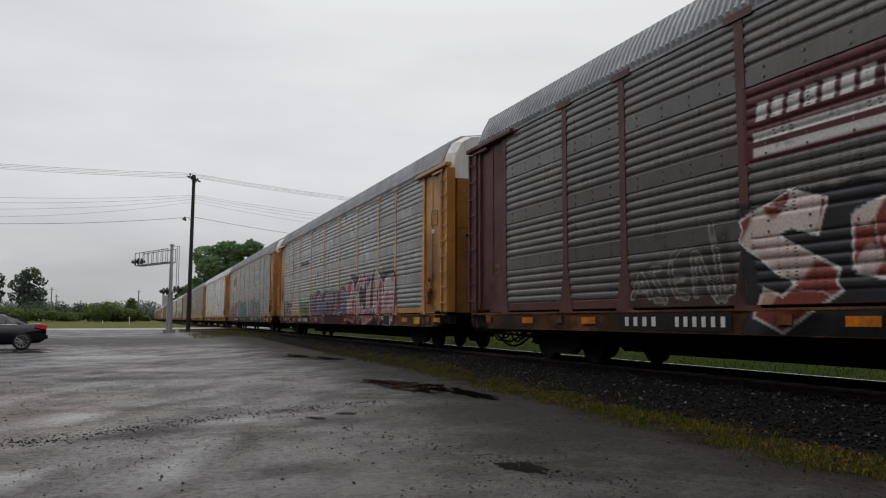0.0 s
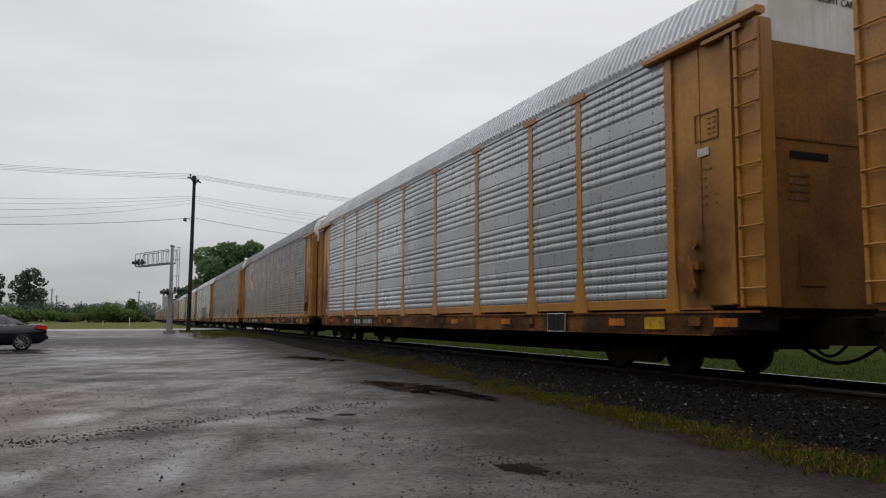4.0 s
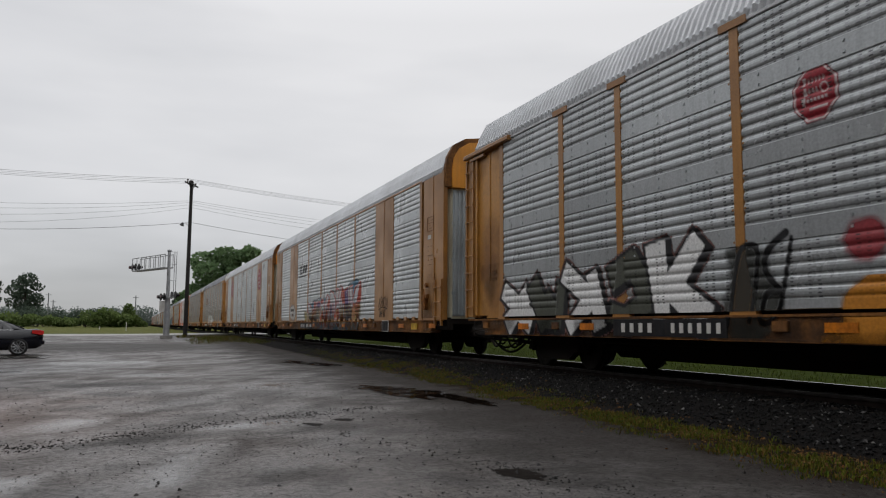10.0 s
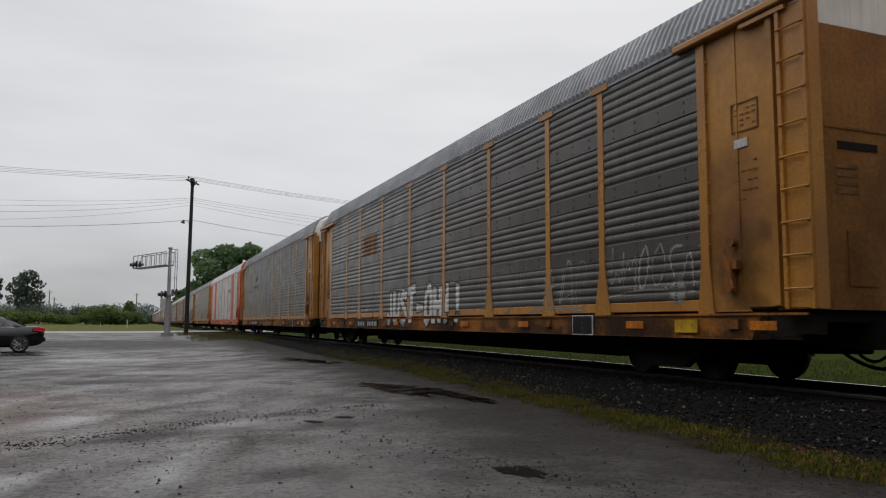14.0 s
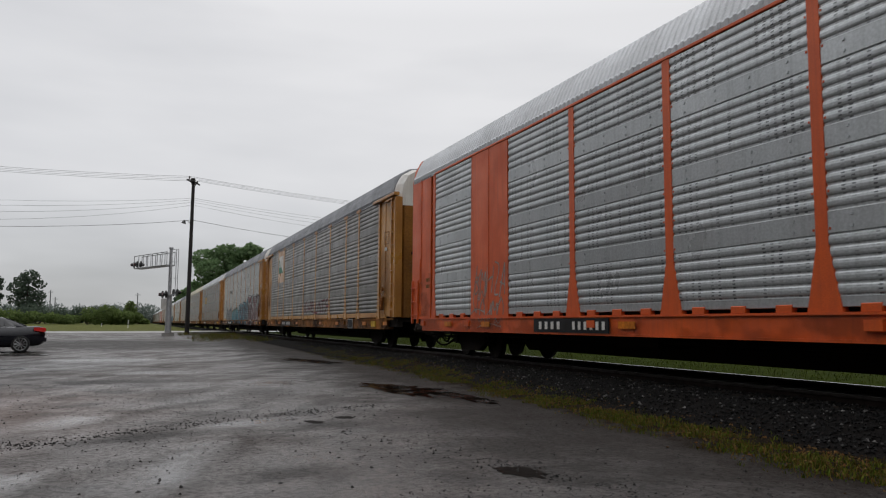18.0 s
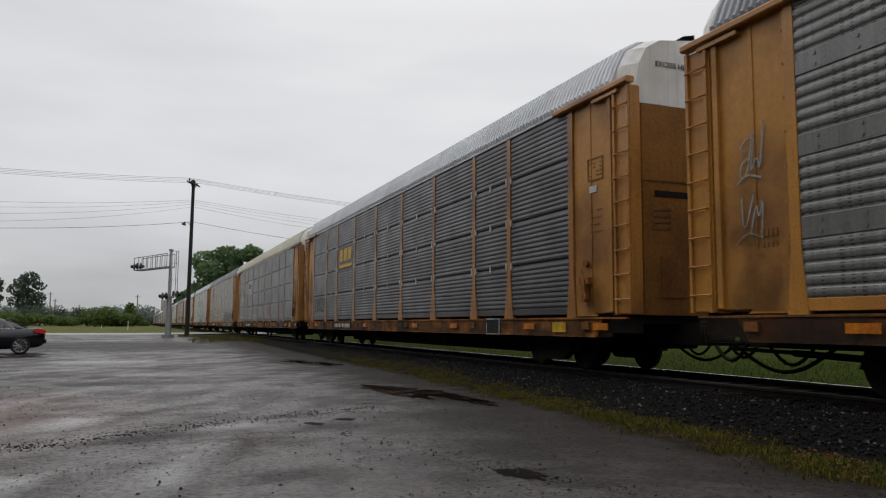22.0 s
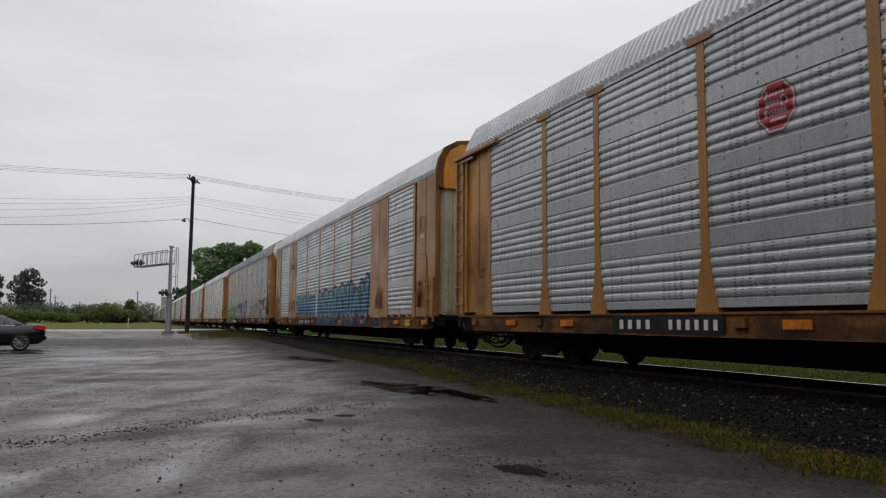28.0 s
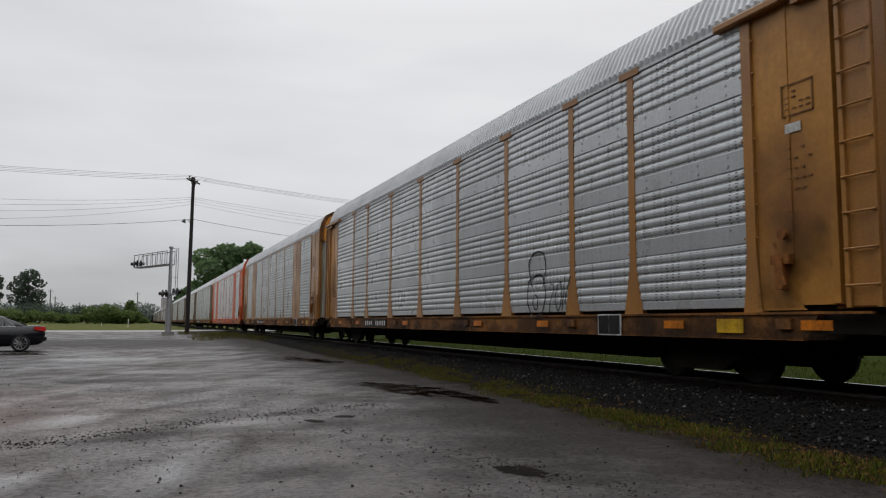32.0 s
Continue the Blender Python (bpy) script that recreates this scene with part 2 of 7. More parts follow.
class Soup:
    """Gathers boxes, prisms and strips into one mesh."""

    def __init__(self):
        self.v, self.f = [], []

    def add(self, verts, faces):
        k = len(self.v)
        self.v += [tuple(p) for p in verts]
        self.f += [tuple(i + k for i in q) for q in faces]
        return self

    def box(self, x0, x1, y0, y1, z0, z1, c=0.0):
        if c <= 0:
            v = [(x, y, z) for z in (z0, z1) for y in (y0, y1) for x in (x0, x1)]
            return self.add(v, [(0, 2, 3, 1), (4, 5, 7, 6), (0, 1, 5, 4), (2, 6, 7, 3), (0, 4, 6, 2), (1, 3, 7, 5)])
        # chamfered along its length (y)
        ring = [(x0 + c, z0), (x1 - c, z0), (x1, z0 + c), (x1, z1 - c), (x1 - c, z1), (x0 + c, z1), (x0, z1 - c), (x0, z0 + c)]
        v = [(x, y, z) for y in (y0, y1) for x, z in ring]
        f = [tuple(range(7, -1, -1)), tuple(range(8, 16))] + [(i, (i + 1) % 8, (i + 1) % 8 + 8, i + 8) for i in range(8)]
        return self.add(v, [q[::-1] for q in f])

    def prism(self, outline, x0, x1):
        """outline: (y, z) points, counter-clockwise seen from +x; extruded from x0 to x1."""
        n = len(outline)
        v = [(x, y, z) for x in (x0, x1) for y, z in outline]
        return self.add(v, [tuple(range(n - 1, -1, -1)), tuple(range(n, 2 * n))] + [(i, (i + 1) % n, (i + 1) % n + n, i + n) for i in range(n)])

    def prism_y(self, outline, y0, y1):
        """outline: (x, z) points."""
        n = len(outline)
        v = [(x, y, z) for y in (y0, y1) for x, z in outline]
        return self.add(v, [tuple(range(n)), tuple(range(2 * n - 1, n - 1, -1))] + [(i, i + n, (i + 1) % n + n, (i + 1) % n) for i in range(n)])

    def tube(self, a, b, r, n=6, r2=None):
        a, b = Vector(a), Vector(b)
        d = (b - a).normalized()
        s = d.orthogonal().normalized()
        t = d.cross(s)
        r2 = r if r2 is None else r2
        v = [p + (s * math.cos(2 * math.pi * i / n) + t * math.sin(2 * math.pi * i / n)) * q for p, q in ((a, r), (b, r2)) for i in range(n)]
        return self.add(v, [tuple(range(n - 1, -1, -1)), tuple(range(n, 2 * n))] + [(i, (i + 1) % n, (i + 1) % n + n, i + n) for i in range(n)])

    def disc(self, c, axis, r, h, n=20, rim=0.0):
        """A wheel-like disc about an axis, with a bevelled rim."""
        c, d = Vector(c), Vector(axis).normalized()
        s = d.orthogonal().normalized()
        t = d.cross(s)
        rings = [(-h / 2, r - rim), (-h / 2 + rim, r), (h / 2 - rim, r), (h / 2, r - rim)] if rim else [(-h / 2, r), (h / 2, r)]
        v = [c + d * q + (s * math.cos(2 * math.pi * i / n) + t * math.sin(2 * math.pi * i / n)) * w for q, w in rings for i in range(n)]
        f = [tuple(range(n - 1, -1, -1)), tuple(range((len(rings) - 1) * n, len(rings) * n))]
        for k in range(len(rings) - 1):
            f += [(k * n + i, k * n + (i + 1) % n, (k + 1) * n + (i + 1) % n, (k + 1) * n + i) for i in range(n)]
        return self.add(v, f)

    def mesh(self, name, smooth=False):
        return mesh_of(name, self.v, self.f, smooth)


def put(name, me, mat, parent=None, m=None, label=""):
    """One object on a mesh that others may share, with a material of its own."""
    if not me.materials:
        me.materials.append(None)
    ob = new(name, me)
    ob.material_slots[0].link = "OBJECT"
    ob.material_slots[0].material = mat
    if parent is not None:
        ob.parent = parent
    if m is not None:
        ob.matrix_basis = m
    return tagged(ob, label=label)


TURN = pose(0, 0, 0, 0, 0, 180)

# ---- the train: sizes of a car, from its middle, z from the rail's top ----
RAIL_Z, TRACK_X, CAR_L = 0.35, 9.10, 28.65
POSTS = (-9.0, -7.08, -4.28, -1.42, 1.42, 4.28, 7.08, 9.0)
EDGE = 11.65
Z_SILL, Z_PAN, Z_TOP = 1.02, 1.20, 5.08
PANEL_X = -1.478  # the sheets lie almost flush with the posts


def rib_profile():
    """Outward depth against height of a panel: four bands of five louvres, three plain bands between."""
    pts, z = [(0.0, Z_PAN)], Z_PAN
    for k in range(4):
        for _ in range(5):
            pts += [(0.0, z + 0.004), (0.001, z + 0.025), (0.012, z + 0.039), (0.018, z + 0.062), (0.019, z + 0.098), (0.014, z + 0.130), (0.002, z + 0.145)]
            z += 0.148
        if k < 3:
            pts += [(0.0, z + 0.004), (0.016, z + 0.02), (0.016, z + 0.28), (0.0, z + 0.296)]
            z += 0.30
    pts.append((0.0, Z_TOP))
    return pts


def fine_profile():
    pts, z = [], Z_PAN
    for k in range(4):
        z1 = z + 0.965
        pts += [(-0.07, z), (0.0, z + 0.014)]
        q = z + 0.02
        while q < z1 - 0.1:
            pts += [(0.001, q), (0.011, q + 0.020), (0.013, q + 0.050), (0.003, q + 0.098)]
            q += 0.10
        pts += [(0.0, z1 - 0.014), (-0.07, z1 - 0.004)]
        z = z1
    return pts


RIBS, FINE = rib_profile(), fine_profile()


def panel_mesh(y0, y1, prof, bolts=True):
    x = PANEL_X
    v = [(x - d, y, z) for d, z in prof for y in (y0, y1)]
    n = len(prof)
    f = [(2 * i, 2 * i + 1, 2 * i + 3, 2 * i + 2) for i in range(n - 1)]
    # back sheet, so that the panel has thickness
    k = len(v)
    v += [(x + 0.06, y, z) for z in (prof[0][1], prof[-1][1]) for y in (y0, y1)]
    f += [(k, k + 2, k + 3, k + 1), (0, k, k + 1, 1), (2 * n - 2, 2 * n - 1, k + 3, k + 2)]
    s = Soup().add(v, [q[::-1] for q in f])
    if prof is RIBS and bolts:
        # bolts along the plain bands
        m = max(3, round((y1 - y0) / 0.62))
        for zb in (2.02, 2.16, 3.06, 3.20, 4.10, 4.24):
            for i in range(m):
                y = y0 + (y1 - y0) * (i + 0.5) / m
                s.box(x - 0.030, x - 0.012, y - 0.016, y + 0.016, zb - 0.016, zb + 0.016)
    return s.mesh("panel")


def post_mesh(foot, neck, head, bolts=True):
    s = Soup()
    zt = Z_TOP + 0.02
    s.prism([(-foot, Z_SILL - 0.02), (foot, Z_SILL - 0.02), (foot * 0.86, Z_SILL + 0.14), (neck, 1.82), (neck, zt), (-neck, zt), (-neck, 1.82), (-foot * 0.86, Z_SILL + 0.14)], -1.503, -1.40)
    if head:
        s.prism([(-head, zt - 0.06), (head, zt - 0.06), (head, zt + 0.05), (-head, zt + 0.05)], -1.526, -1.42)
    # bolts along the flange
    for k in range(7 if bolts else 0):
        for sy in (-1, 1):
            s.box(-1.502, -1.48, sy * (neck + 0.03) - 0.012, sy * (neck + 0.03) + 0.012, 2.0 + k * 0.45, 2.03 + k * 0.45)
    return s.mesh("post")


POST_A, POST_B, POST_C = post_mesh(0.25, 0.085, 0.27), post_mesh(0.26, 0.09, 0), post_mesh(0.22, 0.085, 0)
POST_PLAIN = post_mesh(0.25, 0.085, 0.27, False)
EDGE_POST = post_mesh(0.17, 0.085, 0)
EDGES_Y = (-EDGE,) + POSTS + (EDGE,)
BAYS = [(a + 0.09, b - 0.09) for a, b in zip(EDGES_Y, EDGES_Y[1:])]
BAY_RIB = [panel_mesh(a, b, RIBS) for a, b in BAYS]
BAY_PLAIN = [panel_mesh(a, b, RIBS, False) for a, b in BAYS]
BAY_FINE = [panel_mesh(a, b, FINE) for a, b in BAYS]
WIDE = Soup().prism([(-1.03, Z_SILL), (1.03, Z_SILL), (1.0, Z_TOP + 0.02), (-1.0, Z_TOP + 0.02)], -1.50, -1.38).box(-1.512, -1.498, -0.02, 0.02, 1.1, 5.05).mesh("wide_plate")


def roof_mesh(pitch, deep, length):
    """A roof that curves from eave to eave, with ribs across it."""
    prof = [(-1.50, 5.06), (-1.50, 5.20), (-1.47, 5.24), (-1.36, 5.52), (-1.20, 5.82), (-0.85, 6.02), (0, 6.14)]
    prof += [(-x, z) for x, z in prof[-2::-1]]
    v, f = [], []
    n = len(prof)
    ys = []
    y = -length
    while y < length - pitch * 0.5:
        ys += [(y, 0), (y + pitch * 0.35, 0), (y + pitch * 0.5, 1), (y + pitch * 0.85, 1)]
        y += pitch
    ys.append((length, 0))
    for y, up in ys:
        for i, (x, z) in enumerate(prof):
            k = deep * up if 1 <= i < n - 1 else 0
            sc = 1 + k / 1.6
            v.append((x * sc, y, z + k * 0.6))
    for j in range(len(ys) - 1):
        f += [(j * n + i, j * n + i + 1, j * n + n + i + 1, j * n + n + i) for i in range(n - 1)]
    f.append(tuple(range(n)))
    f.append(tuple((len(ys) - 1) * n + i for i in range(n - 1, -1, -1)))
    return mesh_of("roof", v, [q[::-1] for q in f])


ROOF_RIB, ROOF_FINE, ROOF_FAR = roof_mesh(0.15, 0.04, 13.05), roof_mesh(0.16, 0.02, 13.35), roof_mesh(0.6, 0.03, 13.05)


def end_outline(z0, z1):
    """Half-outline of a car's end between two heights."""
    prof = [(-1.42, 1.05), (-1.42, 5.12), (-1.36, 5.45), (-1.18, 5.78), (-0.85, 5.97), (0, 6.08)]
    out = []
    for (xa, za), (xb, zb) in zip(prof, prof[1:]):
        for k in range(5):
            z = za + (zb - za) * k / 4
            if z0 <= z <= z1:
                out.append((xa + (xb - xa) * k / 4, z))
    if not out or out[0][1] > z0 + 1e-6:
        out.insert(0, (-1.42, z0))
    if out[-1][1] < z1 - 1e-6:
        out.append((out[-1][0], z1))
    full = out + [(-x, z) for x, z in out[::-1]]
    keep = []
    for p in full:
        if not keep or (Vector(p) - Vector(keep[-1])).length > 1e-4:
            keep.append(p)
    return keep


def end_mesh(z0, z1, y0, y1, tuck):
    """The end of a car: an extruded outline whose outer face draws in at the sides."""
    ring = end_outline(z0, z1)
    n = len(ring)
    v = [(x, y0, z) for x, z in ring] + [(x, y0 + (y1 - y0) * 0.5, z) for x, z in ring]
    v += [(x * (1 - tuck), y1, z if z < 5.3 else 5.3 + (z - 5.3) * (1 - tuck)) for x, z in ring]
    f = [tuple(range(n - 1, -1, -1)), tuple(range(2 * n, 3 * n))]
    for k in (0, 1):
        f += [(k * n + i, k * n + (i + 1) % n, (k + 1) * n + (i + 1) % n, (k + 1) * n + i) for i in range(n)]
    return mesh_of("end", v, [q[::-1] for q in f])


END_LOW, END_CAP = end_mesh(1.05, 4.72, 12.9, 13.50, 0.16), end_mesh(4.724, 6.2, 12.9, 13.50, 0.10)
ARCH_B = end_mesh(4.60, 6.2, 13.36, 13.52, 0.0)
for vert in ARCH_B.vertices:
    vert.co.x *= 1.035
    vert.co.z += 0.05
DOOR_B, CAP_B = end_mesh(1.05, 4.62, 12.9, 13.42, 0.14), end_mesh(4.624, 6.2, 12.9, 13.55, 0.10)


def leaf_mesh():
    """The ribbed leaf of an end door."""
    s = Soup().box(-1.22, -0.82, 13.40, 13.445, 1.12, 4.58, 0.01)
    for k in range(3):
        s.box(-1.18 + k * 0.12, -1.12 + k * 0.12, 13.44, 13.47, 1.16, 4.54, 0.008)
    for z in (1.7, 2.6, 3.6):
        s.box(-1.25, -1.15, 13.44, 13.49, z, z + 0.09, 0.01)
    return s.mesh("door_leaf")


LEAF_B_DOOR = leaf_mesh()


def corner_mesh():
    """Plain corner sheet with its seams, drop handle plate and lip, at the +y end of the near side."""
    s = Soup()
    s.box(-1.46, -1.38, EDGE + 0.09, 13.02, 1.1, 5.04)
    s.box(-1.475, -1.455, 12.30, 12.335, 1.1, 5.0)
    s.box(-1.52, -1.40, 12.94, 13.04, 1.1, 5.0, 0.015)
    s.prism([(EDGE + 0.12, 1.04), (12.5, 1.04), (12.34, 1.16), (12.30, 1.9), (EDGE + 0.12, 1.9)], -1.478, -1.455)
    return s.mesh("corner_sheet")


def ladder_mesh(y0, y1, z0, z1, step, x=-1.525):
    s = Soup()
    for y in (y0, y1):
        s.box(x - 0.02, x + 0.04, y - 0.03, y + 0.03, z0, z1)
    z = z0 + step * 0.6
    while z < z1:
        s.tube((x - 0.03, y0 - 0.02, z), (x - 0.03, y1 + 0.02, z), 0.014)
        z += step
    return s.mesh("ladder")


CORNER, LADDER_A, LADDER_B = corner_mesh(), ladder_mesh(13.16, 13.56, 1.06, 4.98, 0.42), ladder_mesh(12.88, 13.36, 0.86, 2.12, 0.40)
COLUMN = Soup().box(-1.50, -1.30, 13.10, 13.60, 1.06, 4.98, 0.02).mesh("end_column")
BRACKET = Soup().box(-1.60, -1.42, 11.15, 13.62, 5.02, 5.13, 0.02).box(-1.56, -1.46, 12.5, 13.3, 4.93, 4.99).mesh("eave_bracket")
CORNER_B = Soup().prism([(EDGE + 0.25, Z_SILL), (13.45, Z_SILL), (13.45, 5.12), (EDGE + 0.25, 5.12)], -1.50, -1.38).box(-1.515, -1.495, 12.66, 12.69, 1.1, 5.1).box(-1.53, -1.49, 12.72, 12.80, 2.05, 2.75).mesh("corner_plate")
LATCH = Soup().box(-1.58, -1.5, 12.05, 12.35, 1.62, 1.74).box(-1.60, -1.5, 12.14, 12.26, 1.3, 1.7).tube((-1.56, 12.1, 1.9), (-1.60, 12.3, 1.35), 0.02).disc((-1.53, 12.22, 2.0), (1, 0, 0), 0.07, 0.06, 12).mesh("brake_latch")


def sill_mesh():
    s = Soup()
    s.prism([(-12.5, 0.66), (12.5, 0.66), (12.72, Z_SILL), (-12.72, Z_SILL)], -1.50, -1.20)
    s.box(-1.53, -1.48, -12.48, 12.48, 0.66, 0.70)
    s.box(-1.53, -1.48, -13.45, 13.45, 0.985, 1.015)
    for y in (-12.2, -7.1, -2.1, 3.6, 9.2, 12.4):
        s.box(-1.56, -1.5, y - 0.12, y + 0.12, 0.80, 0.93)
    return s.mesh("side_sill")


SILL = sill_mesh()
END_BEAM = Soup().box(-1.38, -1.20, 12.4, 13.45, 0.74, 0.985, 0.01).mesh("end_beam")
LIP_PANEL = Soup().box(-1.485, -1.40, -EDGE + 0.1, EDGE - 0.1, Z_SILL + 0.06, Z_PAN + 0.01, 0.006).mesh("bottom_rail")
BLOCK = Soup().box(-1.507, -1.42, -0.13, 0.13, Z_SILL - 0.01, Z_SILL + 0.10, 0.01).mesh("support_block")
TOP_RAIL = Soup().box(-1.515, -1.42, -EDGE + 0.05, EDGE - 0.05, 5.055, 5.115, 0.012).mesh("top_rail")
LIP = Soup().box(-1.490, -1.40, -EDGE + 0.1, EDGE - 0.1, Z_SILL + 0.035, Z_PAN + 0.015, 0.008).mesh("bottom_rail")


def under_mesh():
    s = Soup()
    s.box(-1.38, 1.38, -13.4, 13.4, 0.90, 1.08)
    s.prism([(-8.6, 0.90), (-8.0, 0.25), (8.0, 0.25), (8.6, 0.90)], -0.45, 0.45)
    s.box(-0.35, 0.35, -13.9, 13.9, 0.55, 0.92)
    for y in (-8.3, -5.1, -2.3, 0.6, 3.4, 6.2, 8.4):
        s.box(-1.25, 1.25, y - 0.08, y + 0.08, 0.62, 0.92)
    s.box(-1.15, -0.5, 2.2, 3.4, 0.45, 0.85, 0.04)
    s.tube((-0.9, -4.2, 0.6), (-0.9, -3.1, 0.6), 0.19, 12)
    s.tube((-1.0, -9.0, 0.56), (-1.0, 9.0, 0.56), 0.025)
    return s.mesh("underframe")


UNDER = under_mesh()


def truck_meshes():
    s = Soup()
    for sx in (-1, 1):
        x = sx * 0.98
        s.prism([(-1.15, 0.36), (-1.05, 0.58), (-0.45, 0.70), (0.45, 0.70), (1.05, 0.58), (1.15, 0.36), (0.75, 0.34), (0.5, 0.18), (-0.5, 0.18), (-0.75, 0.34)][::-1], x - 0.08, x + 0.08)
        for y in (-0.14, 0.14):
            s.tube((x, y, 0.26), (x, y, 0.56), 0.075, 10)
        for y in (-0.88, 0.88):
            s.disc((x + sx * 0.09, y, 0.44), (1, 0, 0), 0.11, 0.10, 12, 0.02)
    s.box(-1.0, 1.0, -0.2, 0.2, 0.42, 0.66, 0.03)
    w = Soup()
    for sx in (-1, 1):
        w.disc((sx * 0.76, 0, 0), (1, 0, 0), 0.42, 0.10, 20, 0.02)
        w.disc((sx * 0.70, 0, 0), (1, 0, 0), 0.45, 0.03, 20)
        w.disc((sx * 0.80, 0, 0), (1, 0, 0), 0.14, 0.14, 14, 0.02)
    w.tube((-0.75, 0, 0), (0.75, 0, 0), 0.07, 10)
    return s.mesh("truck_frame"), w.mesh("wheelset")


TRUCK, WHEELS = truck_meshes()
COUPLER = Soup().box(-0.11, 0.11, 13.4, 14.1, 0.74, 0.94, 0.03).box(-0.18, 0.14, 13.98, 14.34, 0.70, 0.98, 0.04).mesh("coupler")


def hose_mesh():
    s = Soup()
    p = [Vector((-0.55, 13.5 + 0.75 * k / 8, 0.62 - 0.28 * math.sin(math.pi * k / 8))) for k in range(9)]
    for a, b in zip(p, p[1:]):
        s.tube(a, b, 0.03)
    # a longer loop and the rods that hang below the overhang
    p = [Vector((-0.95 + 0.3 * k / 10, 13.35 - 1.5 * k / 10, 0.60 - 0.36 * math.sin(math.pi * k / 10))) for k in range(11)]
    for a, b in zip(p, p[1:]):
        s.tube(a, b, 0.028)
    p = [Vector((-0.75, 12.9 - 0.8 * k / 8, 0.60 - 0.26 * math.sin(math.pi * k / 8))) for k in range(9)]
    for a, b in zip(p, p[1:]):
        s.tube(a, b, 0.024)
    s.tube((-1.1, 13.3, 0.55), (-1.0, 11.2, 0.50), 0.03)
    s.tube((-0.6, 12.6, 0.50), (-0.6, 11.4, 0.46), 0.05)
    s.tube((-1.35, 13.5, 0.62), (-0.3, 13.75, 0.60), 0.022)
    s.tube((-1.35, 13.5, 0.62), (-1.35, 13.52, 0.86), 0.022)
    return s.mesh("air_hose")


HOSE = hose_mesh()
SIDES = (None, TURN)


def autorack(style, panel, paint, roof, sill, cap, label, door=None, tones=None, leaf=None):
    """A covered car carrier: 'a' has T-headed posts and end ladders, 'b' wide plates and flush corners, 'c' fine-ribbed sheets."""
    car = tagged(new("autorack_car"), label, "train car", "cars of the train")
    put("underframe", UNDER, BLACK, car)
    put("roof", ROOF_FINE if style == "b" else ROOF_FAR if paint is YELLOW_HAZED else ROOF_RIB, roof, car)
    for m in SIDES:
        put("side_sill", SILL, sill, car, m)
        if style != "a" or paint is YELLOW_TAN:
            put("bottom_rail", LIP_PANEL, PANELS[panel], car, m)
        else:
            put("bottom_rail", LIP, paint, car, m)
        if style == "b":
            for i in (0, 2, 3, 4, 5, 6, 8):
                for k in (0.2, 0.5, 0.8):
                    put("support_block", BLOCK, paint, car, (m or Matrix()) @ Matrix.Translation((0, BAYS[i][0] + (BAYS[i][1] - BAYS[i][0]) * k, 0)))
        put("top_rail", TOP_RAIL, paint if style == "b" else roof, car, m)
        for i, me in enumerate(BAY_FINE if style == "c" else BAY_PLAIN if m is TURN or paint is YELLOW_HAZED else BAY_RIB):
            if style == "b" and i in (1, 7):
                put("wide_plate", WIDE, paint, car, (m or Matrix()) @ Matrix.Translation((0, -8.04 if i == 1 else 8.04, 0)))
                continue
            put("panel", me, PANELS[tones.get(i, panel) if tones and m is None else panel], car, m)
        pm = POST_PLAIN if m is TURN or paint is YELLOW_HAZED else {"a": POST_A, "b": POST_B, "c": POST_C}[style]
        for y in POSTS:
            if style == "b" and abs(y) > 5:
                continue
            put("post", pm, paint, car, (m or Matrix()) @ Matrix.Translation((0, y, 0)))
        for y in (-EDGE, EDGE):
            put("edge_post", EDGE_POST, paint, car, (m or Matrix()) @ Matrix.Translation((0, y, 0)))
    for m in (Matrix(), TURN, Matrix.Diagonal((1, -1, 1, 1)), TURN @ Matrix.Diagonal((1, -1, 1, 1))):
        # sill-coloured in truth; black here stands in for the shade under the corner
        put("end_beam", END_BEAM, BLACK, car, m, "set-back beam under the corner, blackened in place of shade")
        if style == "b":
            put("corner_plate", CORNER_B, paint, car, m)
            put("ladder", LADDER_B, paint, car, m)
        else:
            put("corner_sheet", CORNER, CORNER_STAIN if paint in (YELLOW, YELLOW_OLD, YELLOW_TAN) else paint, car, m)
            put("end_column", COLUMN, paint, car, m)
            put("ladder", LADDER_A, paint, car, m)
            put("eave_bracket", BRACKET, paint, car, m)
    put("brake_latch", LATCH, SILL_OLD, car, Matrix.Diagonal((1, -1, 1, 1)))
    for m in SIDES:
        put("end_door", DOOR_B if style == "b" else END_LOW, door or (END_GRIME_SHADE if paint in (YELLOW, YELLOW_OLD, YELLOW_TAN) else paint), car, m)
        if style == "b":
            put("door_leaf", LEAF_B_DOOR, leaf or BLUEGREY, car, (m or Matrix()) @ (Matrix() if m is None else Matrix.Diagonal((-1, 1, 1, 1))))
        if style == "b":
            put("end_arch", ARCH_B, RED if paint is RED else SILL_TAN, car, m)
        put("end_cap", CAP_B if style == "b" else END_CAP, cap, car, m)
        put("coupler", COUPLER, BLACK, car, m)
        put("air_hose", HOSE, BLACK, car, m)
    for y in (-10.05, 10.05):
        tr = put("truck", TRUCK, BLACK, car, Matrix.Translation((0, y, 0)))
        for q in (-0.9, 0.9):
            put("wheelset", WHEELS, STEEL, tr, Matrix.Translation((0, q, 0.42)))
    return car


CARS = {}


